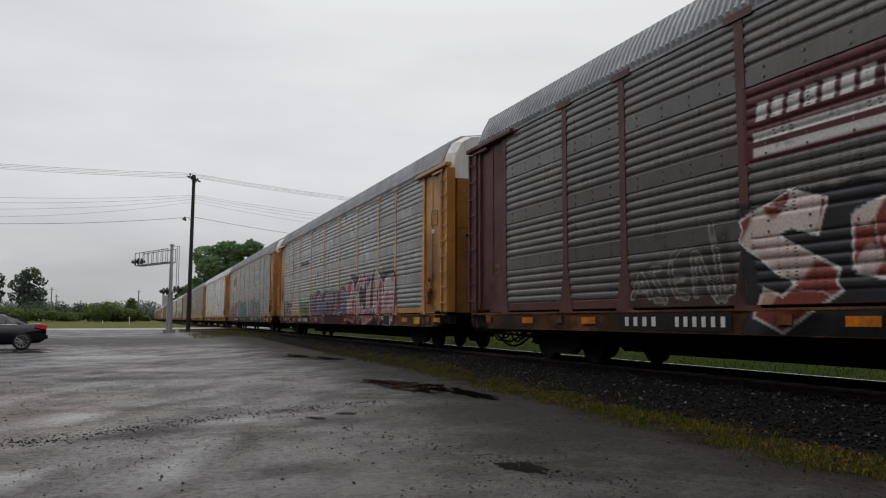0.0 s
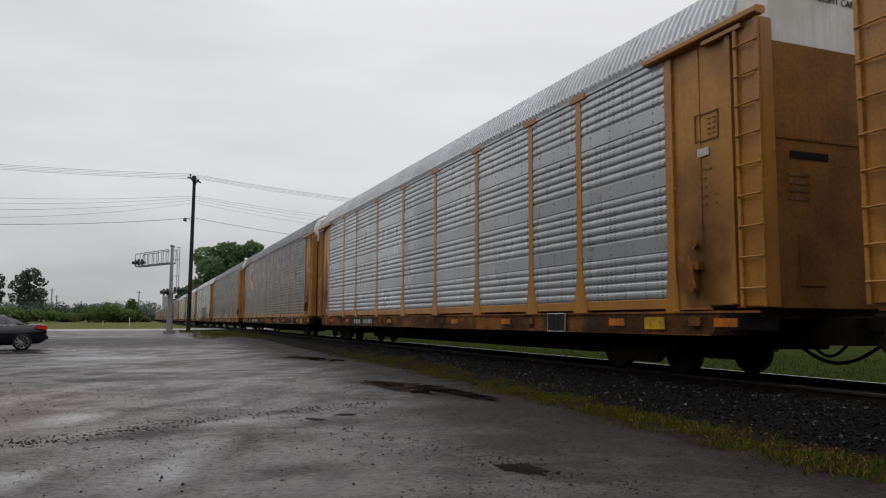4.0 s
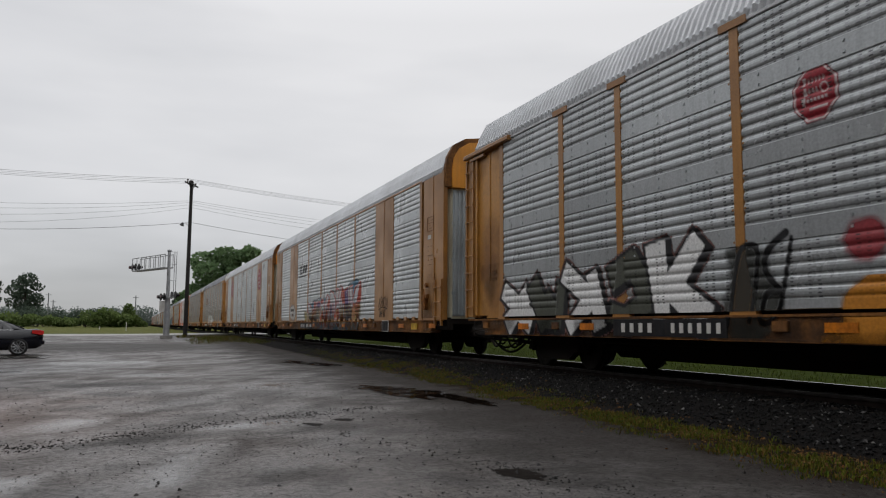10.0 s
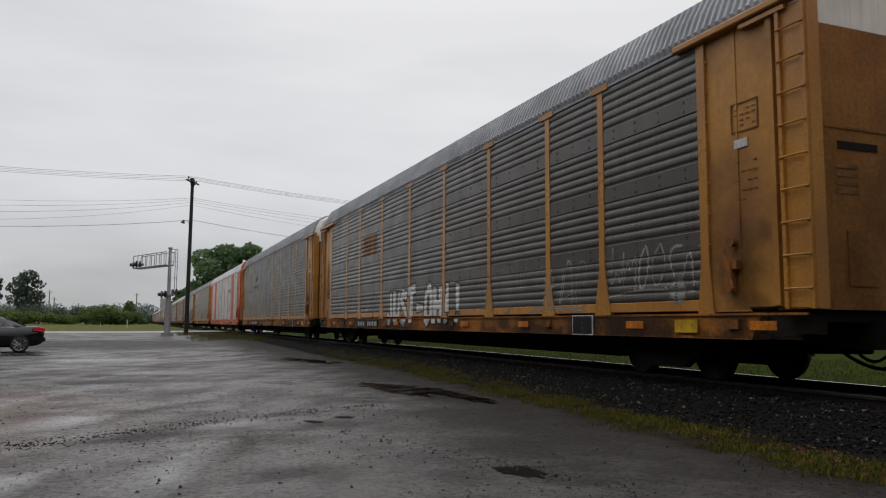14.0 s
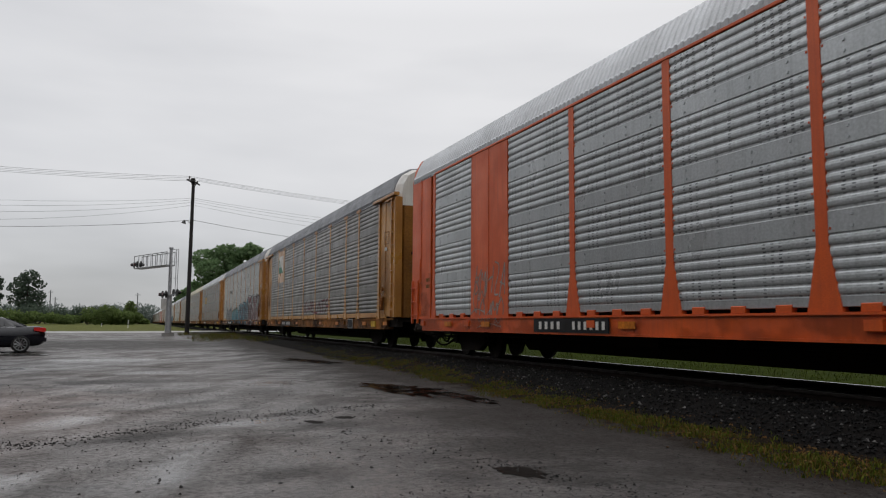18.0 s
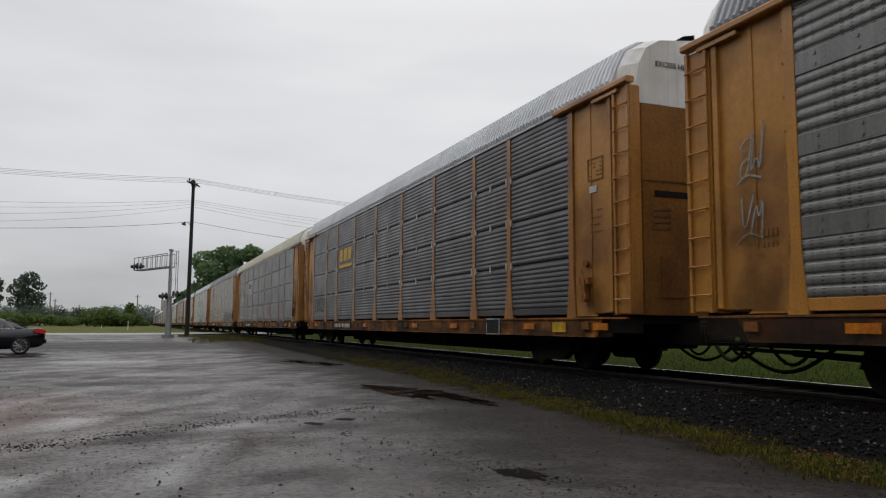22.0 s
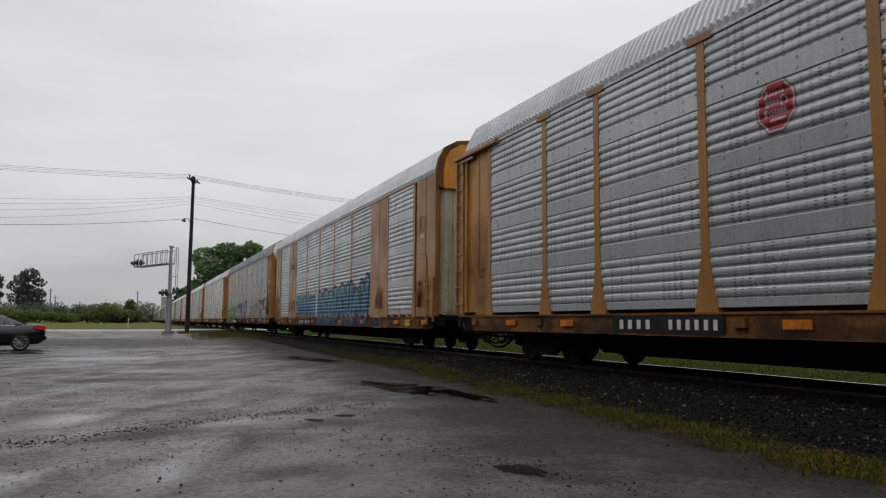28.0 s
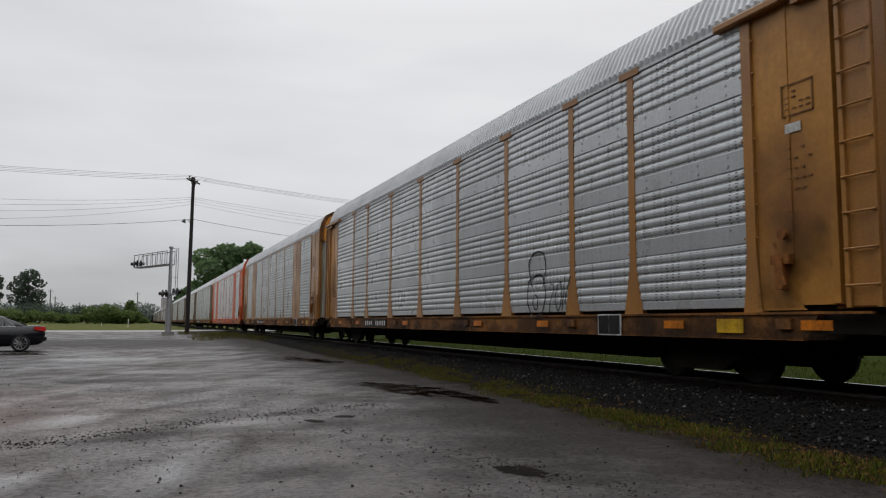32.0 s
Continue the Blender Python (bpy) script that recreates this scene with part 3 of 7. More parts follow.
def build_train():
    A = lambda panel, roof, label, paint=YELLOW, sill=SILL_YELLOW, cap=WHITE, **k: autorack("a", panel, paint, roof, sill, cap, label, **k)
    B = lambda panel, paint, cap, label, **k: autorack("b", panel, paint, ROOF_WHITE, SILL_TAN if paint is YELLOW_TAN else paint, cap, label, door=CREAM, **k)
    CARS[-1] = A("dark", ROOF_GREY, "grey covered car carrier with maroon posts and rusty sill", MAROON, SILL_OLD, MAROON)
    CARS[0] = A("grey", ROOF_GREY, "grey car carrier with yellow posts and red-white graffiti", YELLOW, SILL_OLD)
    CARS[1] = A("dark", ROOF_GREY, "dark grey car carrier with shield emblem and teal graffiti", YELLOW_OLD, SILL_OLD)
    CARS[2] = A("bright", ROOF_WHITE, "clean bright galvanised car carrier with yellow posts")
    CARS[3] = A("sooty", ROOF_GREY, "dark car carrier with yellow posts and shield emblem", YELLOW, SILL_YELLOW)
    CARS[4] = A("brown", ROOF_GREY, "sooty brown car carrier with green-outlined graffiti", YELLOW, SILL_YELLOW)
    CARS[5] = A("silver", ROOF_WHITE, "silver car carrier with red emblems and teal graffiti", YELLOW_TAN, SILL_TAN)
    CARS[6] = B("bright", YELLOW_TAN, ORANGE_CAP, "tan car carrier with wide plates and red-blue graffiti")
    CARS[7] = B("silver", YELLOW_TAN, ORANGE_CAP, "tan car carrier with large red octagonal emblems")
    CARS[8] = A("sooty", ROOF_GREY, "dark car carrier with large white graffiti letters", YELLOW, SILL_YELLOW)
    CARS[9] = A("brown", ROOF_GREY, "nearly black sooty car carrier with yellow posts", YELLOW, SILL_YELLOW)
    CARS[10] = B("silver", RED, CREAM, "orange-red car carrier with silver panels")
    CARS[11] = A("sooty", ROOF_GREY, "dark grey car carrier with white and green emblem", YELLOW, SILL_YELLOW)
    CARS[12] = A("grey", ROOF_GREY, "grey car carrier with blue and black graffiti", YELLOW, SILL_OLD)
    CARS[13] = autorack("c", "fine_dark", YELLOW_OLD, ROOF_WHITE, SILL_YELLOW, WHITE, "dark fine-ribbed car carrier with a yellow emblem patch")
    CARS[14] = autorack("c", "fine_light", YELLOW_TAN, ROOF_CREAM, SILL_TAN, WHITE, "light grey fine-ribbed car carrier with white emblem patch")
    CARS[15] = A("dusty", ROOF_GREY, "dusty grey car carrier with faded graffiti", YELLOW_OLD, SILL_OLD)
    CARS[16] = A("silver", ROOF_WHITE, "silver car carrier with red emblems and white graffiti", YELLOW_TAN, SILL_TAN)
    CARS[17] = B("silver", YELLOW_TAN, ORANGE_CAP, "tan car carrier with wide plates and blue graffiti", leaf=CREAM)
    CARS[18] = A("grey", ROOF_GREY, "grey car carrier with red-white patch and long graffiti", YELLOW, SILL_OLD)
    CARS[19] = A("bright", ROOF_WHITE, "bright silver car carrier with a black line doodle", YELLOW_TAN, SILL_TAN)
    CARS[20] = B("silver", YELLOW_TAN, ORANGE_CAP, "tan car carrier with wide plates and silver panels")
    CARS[21] = B("bright", RED, RED, "orange-red car carrier with bright panels")
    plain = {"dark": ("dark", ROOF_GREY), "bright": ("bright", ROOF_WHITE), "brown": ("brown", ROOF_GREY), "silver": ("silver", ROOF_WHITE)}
    # these cars stay far off; distance haze is put into their paint colour
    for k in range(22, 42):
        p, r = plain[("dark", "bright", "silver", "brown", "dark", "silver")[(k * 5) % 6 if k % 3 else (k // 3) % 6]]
        CARS[k] = A(p, r, "distant yellow car carrier with corrugated panels", YELLOW_HAZED, SILL_OLD)


build_train()


# ---- markings and graffiti on the cars ----
def paint(name, colour, rough=0.6):
    return material(name, colour, rough, second=tuple(c * 0.55 for c in colour), scale=2.6, fine=24, vary=0.25, streak=0.35, bump=0.05, spec=0.25)


INK = {"white": paint("white_spray", (0.62, 0.62, 0.60)), "black": paint("black_spray", (0.010, 0.010, 0.012)), "teal": paint("teal_spray", (0.016, 0.16, 0.17)), "aqua": paint("aqua_spray", (0.06, 0.29, 0.34)),
       "blue": paint("blue_spray", (0.05, 0.24, 0.42)), "navy": paint("navy_spray", (0.012, 0.022, 0.05)), "red": paint("red_spray", (0.33, 0.035, 0.03)), "pink": paint("pink_spray", (0.45, 0.17, 0.18)),
       "purple": paint("purple_spray", (0.085, 0.045, 0.13)), "green": paint("green_spray", (0.075, 0.26, 0.035)), "orange": paint("orange_spray", (0.62, 0.21, 0.02)), "maroon": paint("maroon_spray", (0.13, 0.013, 0.02)),
       "grey": paint("grey_spray", (0.28, 0.285, 0.28)), "pale": paint("pale_yellow_spray", (0.50, 0.40, 0.14)), "dust": paint("faded_white_spray", (0.36, 0.36, 0.33)), "wine": paint("wine_spray", (0.20, 0.045, 0.06)), "olive": paint("olive_spray", (0.09, 0.095, 0.075))}
INK["decal"] = material("white_decal", (0.62, 0.61, 0.58), 0.5, second=(0.52, 0.50, 0.47), scale=3, fine=24, vary=0.06, streak=0.12, bump=0.0)
REFLECT = paint("orange_reflector", (0.66, 0.20, 0.012), 0.4)
DECAL_RED = paint("emblem_red", (0.42, 0.03, 0.035), 0.45)
DECAL_BLUE = paint("emblem_blue", (0.03, 0.09, 0.32), 0.45)
DECAL_GREEN = paint("emblem_green", (0.02, 0.20, 0.11), 0.45)
DECAL_YELLOW = paint("emblem_yellow", (0.70, 0.42, 0.02), 0.45)
STENCIL = paint("dark_stencil", (0.22, 0.10, 0.032), 0.6)


def rib_depth(prof, z):
    for (a, p), (b, q) in zip(prof, prof[1:]):
        if p <= z <= q:
            return a + (b - a) * (z - p) / max(q - p, 1e-6)
    return 0.0


def skin(style, y, z):
    """How far out the near side of a car stands at a point."""
    if z < Z_SILL:
        return 1.534
    if abs(y) > EDGE + 0.09:
        return 1.503 if style == "b" else 1.480
    half = 0.085 if z > 1.82 else 0.25 - 0.165 * (z - Z_SILL) / 0.8
    for p in POSTS + (-EDGE, EDGE):
        if style == "b" and 5 < abs(p) < 11:
            continue
        if abs(y - p) < half + 0.005:
            return 1.504
    if style == "b" and abs(abs(y) - 8.04) < 1.03:
        return 1.502
    if z < Z_PAN + 0.02:
        return 1.488
    return -PANEL_X + 0.001 + max(rib_depth(FINE if style == "c" else RIBS, z), 0.0)


def skin_row(style, ys, z):
    """The same along a row of points at one height."""
    if z < Z_SILL:
        return np.full(len(ys), 1.534)
    out = np.full(len(ys), 1.488 if z < Z_PAN + 0.02 else skin(style, 8.04 if style != "b" else 0.0, z))
    if style == "b":
        out[abs(abs(ys) - 8.04) < 1.03] = 1.502
    half = 0.085 if z > 1.82 else 0.25 - 0.165 * (z - Z_SILL) / 0.8
    for p in POSTS + (-EDGE, EDGE):
        if not (style == "b" and 5 < abs(p) < 11):
            out[abs(ys - p) < half + 0.005] = 1.504
    out[abs(ys) > EDGE + 0.09] = 1.503 if style == "b" else 1.480
    return out


def smooth_line(pts, rounds=2):
    for _ in range(rounds):
        out = [pts[0]]
        for (a, b), (c, d) in zip(pts, pts[1:]):
            out += [(a * 0.75 + c * 0.25, b * 0.75 + d * 0.25), (a * 0.25 + c * 0.75, b * 0.25 + d * 0.75)]
        pts = out + [pts[-1]]
    return pts


class Spray:
    """Ribbons of paint that follow the side of a car."""

    def __init__(self, style):
        self.style, self.v, self.f = style, [], []

    def stroke(self, pts, width, lift, rounds=2, taper=0.0):
        p = smooth_line([tuple(q) for q in pts], rounds)
        line = [p[0]]
        for a, b in zip(p, p[1:]):
            d = math.hypot(b[0] - a[0], b[1] - a[1])
            n = max(1, int(d / 0.045))
            line += [(a[0] + (b[0] - a[0]) * k / n, a[1] + (b[1] - a[1]) * k / n) for k in range(1, n + 1)]
        m = max(2, int(width / 0.045) + 1)
        k0, n = len(self.v), len(line)
        for i, (y, z) in enumerate(line):
            a, b = line[max(i - 1, 0)], line[min(i + 1, n - 1)]
            dy, dz = b[0] - a[0], b[1] - a[1]
            d = math.hypot(dy, dz) or 1
            w = width * (1 - taper * abs(2 * i / (n - 1 or 1) - 1))
            for j in range(m):
                s = (j / (m - 1) - 0.5) * w
                yy, zz = y - dz / d * s, max(z + dy / d * s, 0.67)
                self.v.append((-(skin(self.style, yy, zz) + lift), yy, zz))
        for i in range(n - 1):
            self.f += [(k0 + i * m + j, k0 + i * m + j + 1, k0 + (i + 1) * m + j + 1, k0 + (i + 1) * m + j) for j in range(m - 1)]
        return self

    def done(self, name, mat, parent, label=""):
        if self.v:
            return put(name, mesh_of(name, self.v, self.f), mat, parent, None, label)


# ---- paint that follows the ribs: a fine sheet whose colours are those of the spray cans ----
def spray_material():
    m = material("sprayed_paint", (0.5, 0.5, 0.5), 0.5, second=(0.5, 0.5, 0.5), scale=2.2, fine=26, vary=0.16, streak=0.0, bump=0.04, spec=0.3)
    nd, ln = m.node_tree.nodes, m.node_tree.links
    bs = nd["Principled BSDF"]
    at = nd.new("ShaderNodeAttribute")
    at.attribute_name = "spray"
    mx = nd.new("ShaderNodeMixRGB")
    mx.blend_type = "MULTIPLY"
    mx.inputs[0].default_value = 1.0
    hs = bs.inputs["Base Color"].links[0].from_node
    dbl = nd.new("ShaderNodeMixRGB")
    dbl.blend_type = "ADD"
    dbl.inputs[0].default_value = 1.0
    ln.new(hs.outputs[0], dbl.inputs[1])
    ln.new(hs.outputs[0], dbl.inputs[2])
    ln.new(at.outputs["Color"], mx.inputs[1])
    ln.new(dbl.outputs[0], mx.inputs[2])
    ln.new(mx.outputs[0], bs.inputs["Base Color"])
    ln.new(at.outputs["Alpha"], bs.inputs["Alpha"])
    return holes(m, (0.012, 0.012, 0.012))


SPRAY = spray_material()


def value_noise(Y, Z, seed, scale):
    """Smooth random field between -1 and 1."""
    tab = np.random.default_rng(int(seed * 13) % 100003).uniform(-1, 1, (64, 64))
    a, b = Y * scale + 31.7, Z * scale + 17.3
    i, j = np.floor(a).astype(int), np.floor(b).astype(int)
    f, g = a - i, b - j
    f, g = f * f * (3 - 2 * f), g * g * (3 - 2 * g)
    i, j = i % 64, j % 64
    k, l = (i + 1) % 64, (j + 1) % 64
    return (tab[i, j] * (1 - f) + tab[k, j] * f) * (1 - g) + (tab[i, l] * (1 - f) + tab[k, l] * f) * g


def paint_rows(style, z0, z1, cell):
    """Heights at which the paint is cut, so that it lies on every rib."""
    prof = FINE if style == "c" else RIBS
    rows = [0.675 + 0.03 * k for k in range(18)] + [q for d, q in prof if q > Z_PAN + 0.02 and d >= 0]
    rows = [q for q in rows if z0 - 0.02 <= q <= z1 + 0.02]
    out = rows[:1]
    for a, b in zip(rows, rows[1:]):
        n = max(1, math.ceil((b - a) / (cell * 1.3)))
        out += [a + (b - a) * k / n for k in range(1, n + 1)]
    return np.array(out)


def lay(car, style, y0, y1, z0, z1, colour, name, label="", parts=None, cell=0.025):
    """Paint on the near side; colour(Y, Z) gives red, green, blue, cover and, where parts is set, the number of a piece."""
    zs = paint_rows(style, max(z0, 0.675), z1, cell)
    ys = np.arange(y0, y1 + cell, cell)
    Y, Z = np.meshgrid(ys, zs, indexing="ij")
    rgb, cover, part_no = colour(Y, Z)
    rgb = rgb * np.where(rgb.max(-1, keepdims=True) > 0.5, 0.92, 0.76)
    depth = np.stack([skin_row(style, ys, z) for z in zs], 1)
    # a sheet runs over the edge of a post, never through it
    wide = depth.copy()
    wide[1:] = np.maximum(wide[1:], depth[:-1])
    wide[:-1] = np.maximum(wide[:-1], depth[1:])
    n, m = Y.shape
    pts = np.stack([-(wide + 0.0035), Y, Z], -1).reshape(-1, 3)
    col = np.concatenate([np.clip(rgb, 0.002, 0.9), np.clip(cover, 0, 1)[..., None]], -1).reshape(-1, 4)
    idx = np.arange(n * m).reshape(n, m)
    quad = np.stack([idx[:-1, :-1], idx[1:, :-1], idx[1:, 1:], idx[:-1, 1:]], -1)
    shown = np.maximum.reduce([cover[:-1, :-1], cover[1:, :-1], cover[1:, 1:], cover[:-1, 1:]]) > 0.02
    mid = (Z[:-1, :-1] + Z[:-1, 1:]) / 2
    shown &= (mid < 0.99) | (mid > 1.07)
    owner = np.maximum.reduce([part_no[:-1, :-1], part_no[1:, :-1], part_no[1:, 1:], part_no[:-1, 1:]])
    base = None
    for k in range(int(owner.max()) + 1):
        f = quad[shown & (owner == k)]
        if len(f) == 0:
            continue
        used, inv = np.unique(f, return_inverse=True)
        me = bpy.data.meshes.new(name)
        me.vertices.add(len(used))
        me.vertices.foreach_set("co", pts[used].ravel())
        me.loops.add(len(f) * 4)
        me.loops.foreach_set("vertex_index", inv.ravel().astype(np.int32))
        me.polygons.add(len(f))
        me.polygons.foreach_set("loop_start", np.arange(0, len(f) * 4, 4, dtype=np.int32))
        me.update(calc_edges=True)
        at = me.color_attributes.new("spray", "FLOAT_COLOR", "POINT")
        at.data.foreach_set("color", col[used].astype(np.float32).ravel())
        if base is None:
            base = put(name, me, SPRAY, car, None, label)
        else:
            put(parts or "letter", me, SPRAY, base)
    return base


ABC = {
    "S": [[(0.92, 0.88), (0.45, 1.0), (0.1, 0.75), (0.5, 0.5), (0.9, 0.25), (0.55, 0.0), (0.08, 0.1)]], "U": [[(0.12, 1.0), (0.12, 0.2), (0.5, 0.0), (0.88, 0.2), (0.88, 1.0)]],
    "A": [[(0.02, 0.0), (0.35, 1.0), (0.65, 1.0), (0.98, 0.0)], [(0.2, 0.36), (0.8, 0.36)]], "K": [[(0.15, 0.0), (0.15, 1.0)], [(0.95, 1.0), (0.28, 0.5), (1.0, 0.0)]],
    "E": [[(0.9, 1.0), (0.15, 0.95), (0.12, 0.05), (0.95, 0.0)], [(0.15, 0.5), (0.78, 0.52)]], "O": [[(0.5, 1.0), (0.1, 0.75), (0.1, 0.25), (0.5, 0.0), (0.9, 0.25), (0.9, 0.75), (0.5, 1.0)]],
    "R": [[(0.15, 0.0), (0.15, 1.0), (0.8, 0.95), (0.85, 0.6), (0.2, 0.48)], [(0.4, 0.5), (1.0, 0.0)]], "Z": [[(0.08, 1.0), (0.92, 0.97), (0.12, 0.05), (0.95, 0.0)]],
    "T": [[(0.0, 0.98), (1.0, 1.0)], [(0.5, 0.98), (0.46, 0.0)]], "M": [[(0.05, 0.0), (0.12, 1.0), (0.5, 0.4), (0.88, 1.0), (0.95, 0.0)]], "V": [[(0.03, 1.0), (0.5, 0.0), (0.97, 1.0)]],
    "C": [[(0.95, 0.85), (0.45, 1.0), (0.1, 0.65), (0.1, 0.3), (0.5, 0.0), (0.95, 0.15)]], "H": [[(0.12, 0.0), (0.12, 1.0)], [(0.9, 1.0), (0.88, 0.0)], [(0.12, 0.48), (0.88, 0.54)]],
    "L": [[(0.15, 1.0), (0.15, 0.05), (0.95, 0.0)]], "B": [[(0.15, 0.0), (0.15, 1.0), (0.8, 0.92), (0.75, 0.58), (0.2, 0.5)], [(0.3, 0.5), (0.92, 0.36), (0.82, 0.04), (0.15, 0.0)]],
    "D": [[(0.15, 0.0), (0.15, 1.0), (0.75, 0.88), (0.92, 0.45), (0.7, 0.06), (0.15, 0.0)]], "I": [[(0.5, 1.0), (0.48, 0.0)]], "N": [[(0.1, 0.0), (0.12, 1.0), (0.85, 0.02), (0.9, 1.0)]],
    "P": [[(0.15, 0.0), (0.15, 1.0), (0.82, 0.92), (0.84, 0.55), (0.2, 0.45)]], "W": [[(0.03, 1.0), (0.25, 0.0), (0.5, 0.65), (0.75, 0.0), (0.97, 1.0)]], "Y": [[(0.05, 1.0), (0.5, 0.5), (0.95, 1.0)], [(0.5, 0.5), (0.42, 0.0)]],
    "G": [[(0.92, 0.85), (0.45, 1.0), (0.1, 0.65), (0.1, 0.3), (0.5, 0.0), (0.9, 0.15), (0.88, 0.45), (0.55, 0.45)]], "F": [[(0.92, 1.0), (0.15, 0.96), (0.12, 0.0)], [(0.15, 0.5), (0.75, 0.54)]],
    "J": [[(0.8, 1.0), (0.78, 0.2), (0.45, 0.0), (0.1, 0.22)]], "X": [[(0.05, 1.0), (0.95, 0.0)], [(0.95, 1.0), (0.05, 0.0)]], "!": [[(0.5, 1.0), (0.48, 0.34)], [(0.48, 0.1), (0.48, 0.04)]], "-": [[(0.1, 0.45), (0.9, 0.45)]],
}


def reach(Y, Z, lines, flare, blunt=False):
    """Distance from each point to the nearest stroke's edge; lines: (points, half-width)."""
    best = np.full(Y.shape, 9.0)
    for pts, half in lines:
        m = max(len(pts) - 1, 1)
        for k, ((ay, az), (by, bz)) in enumerate(zip(pts, pts[1:])):
            dy, dz = by - ay, bz - az
            t = np.clip(((Y - ay) * dy + (Z - az) * dz) / (dy * dy + dz * dz + 1e-9), 0, 1)
            w = half * (1 + flare * ((k + t) / m - 0.5))
            if blunt:
                n = math.hypot(dy, dz) + 1e-9
                u, v = ((Y - ay) * dy + (Z - az) * dz) / n, ((Z - az) * dy - (Y - ay) * dz) / n
                best = np.minimum(best, np.maximum(np.abs(v) - w, np.maximum(-u, u - n) - 0.55 * half))
            else:
                best = np.minimum(best, np.hypot(Y - ay - t * dy, Z - az - t * dz) - w)
    return best


HOOKS = "SUAKEOZTMVCHBDNPWRGX"


def mural(car, style, y0, y1, z0, z1, words, fill, seed, line=(0.01, 0.01, 0.012), rim=0.045, halo=None, halo_rim=0.05, shade=None, drop=(0.10, -0.08), back=None, ragged=0.5, cover=0.9, shine=None, patch=None, patch_at=0.25,
          thick=0.16, grow=0.0, curve=1, wild=0.12, alt=False, label="spray-painted graffiti piece", fade=1.0, veins=0.55):
    """A sprayed piece: words that can be read, or a number of hooked shapes that spell nothing. fill: colours from the top down; grow: how much taller it is where it ends."""
    rng = random.Random(seed)
    keys = words if isinstance(words, str) else [HOOKS[rng.randrange(len(HOOKS))] for _ in range(words)]
    h, cw = z1 - z0, (y1 - y0) / len(keys)
    glyphs = []
    for c, ch in enumerate(keys):
        f = c / max(len(keys) - 1, 1)
        fx, fz = (False, False) if isinstance(words, str) else (rng.random() < 0.5, rng.random() < 0.45)
        up = h * (1 + grow * (f - 1)) * rng.uniform(0.88, 1.0)
        wild_ = wild * 1.25
        tilt, low = rng.uniform(-wild_, wild_) * 1.4, z0 + rng.uniform(0, 0.06) * h
        lines = []
        half = thick * rng.uniform(0.62, 0.84)
        for q in ABC[ch]:
            pts = []
            for a, b in q:
                a, b = 1 - a if fx else a, 1 - b if fz else b
                a += rng.uniform(-wild_, wild_) * 0.6
                b = b * (1 - 2 * half / up) + half / up + rng.uniform(-wild_, wild_) * 0.3
                # the side is seen from -x, so +y lies to the left
                pts.append((y1 - cw * (c + 0.5 + (a - 0.5) * 0.80) - tilt * (b - 0.4) * up, low + b * up))
            lines.append((smooth_line(pts, curve) if curve else pts, half))
        glyphs.append((lines, rng.uniform(-0.5, 0.5), up))
    fill = [np.array(q) for q in fill]
    rim = rim + 0.008 if rim else 0
    pad = 0.32

    def colour(Y, Z):
        rgb, cov, num = np.zeros(Y.shape + (3,)), np.zeros(Y.shape), np.zeros(Y.shape, int)
        rough = value_noise(Y, Z, seed + 0.5, 1.3) + 0.6 * value_noise(Y, Z, seed + 2, 3.7)
        fine = value_noise(Y, Z, seed + 4, 9.0)

        def lay_on(mask, c, a=1.0):
            k = np.clip(mask, 0, 1)[..., None] * a
            rgb[:] = rgb * (1 - k) + np.array(c) * k
            np.maximum(cov, np.clip(mask, 0, 1) * a, out=cov)

        if back is not None:
            top = z0 + h * (1 + grow * ((y1 - Y) / (y1 - y0) - 1))
            e = np.minimum(np.minimum(Y - y0 + 0.2, y1 + 0.2 - Y) / 0.5, np.minimum((top + 0.12 - Z) / 0.35, (Z - z0 + 0.3) / 0.3))
            tones = back if isinstance(back[0], tuple) else (back,)
            soft = np.clip((np.clip(e, -1, 1) + rough * ragged - 0.25) * 3.5, 0, 1)
            pick = np.clip(value_noise(Y, Z, seed + 9, 1.1) * 3 + 0.5, 0, 1)[..., None]
            lay_on(soft, np.array(tones[0]) * (1 - pick) + np.array(tones[-1]) * pick, cover)
        edge = 0.012
        fields = [reach(Y, Z, lines, flare, curve == 0) for lines, flare, up in glyphs]
        if halo is not None:
            d = np.minimum.reduce(fields)
            if shade is not None:
                d = np.minimum(d, np.minimum.reduce([reach(Y - drop[0], Z - drop[1], lines, flare, curve == 0) for lines, flare, up in glyphs]))
            lay_on((rim + halo_rim + fine * 0.012 - d) / edge, halo, fade)
        if shade is not None:
            for k in (1.0, 0.66, 0.33):
                d = np.minimum.reduce([reach(Y - drop[0] * k, Z - drop[1] * k, lines, flare, curve == 0) for lines, flare, up in glyphs])
                lay_on((rim - d) / edge, shade, fade)
        for c, ((lines, flare, up), d) in enumerate(zip(glyphs, fields)):
            if rim:
                lay_on((rim + fine * 0.006 - d) / edge, line, fade)
            v = np.clip(1 - (Z - z0) / up + 0.10 * rough, 0, 0.999) * (len(fill) - 1)
            if alt or len(fill) == 1:
                tone = np.broadcast_to(fill[c % len(fill)], Y.shape + (3,))
            else:
                i = np.clip(np.floor(v).astype(int), 0, len(fill) - 2)
                g = np.clip((v - i - 0.5) * 2.2 + 0.5, 0, 1)[..., None]
                arr = np.array(fill)
                tone = arr[i] * (1 - g) + arr[i + 1] * g
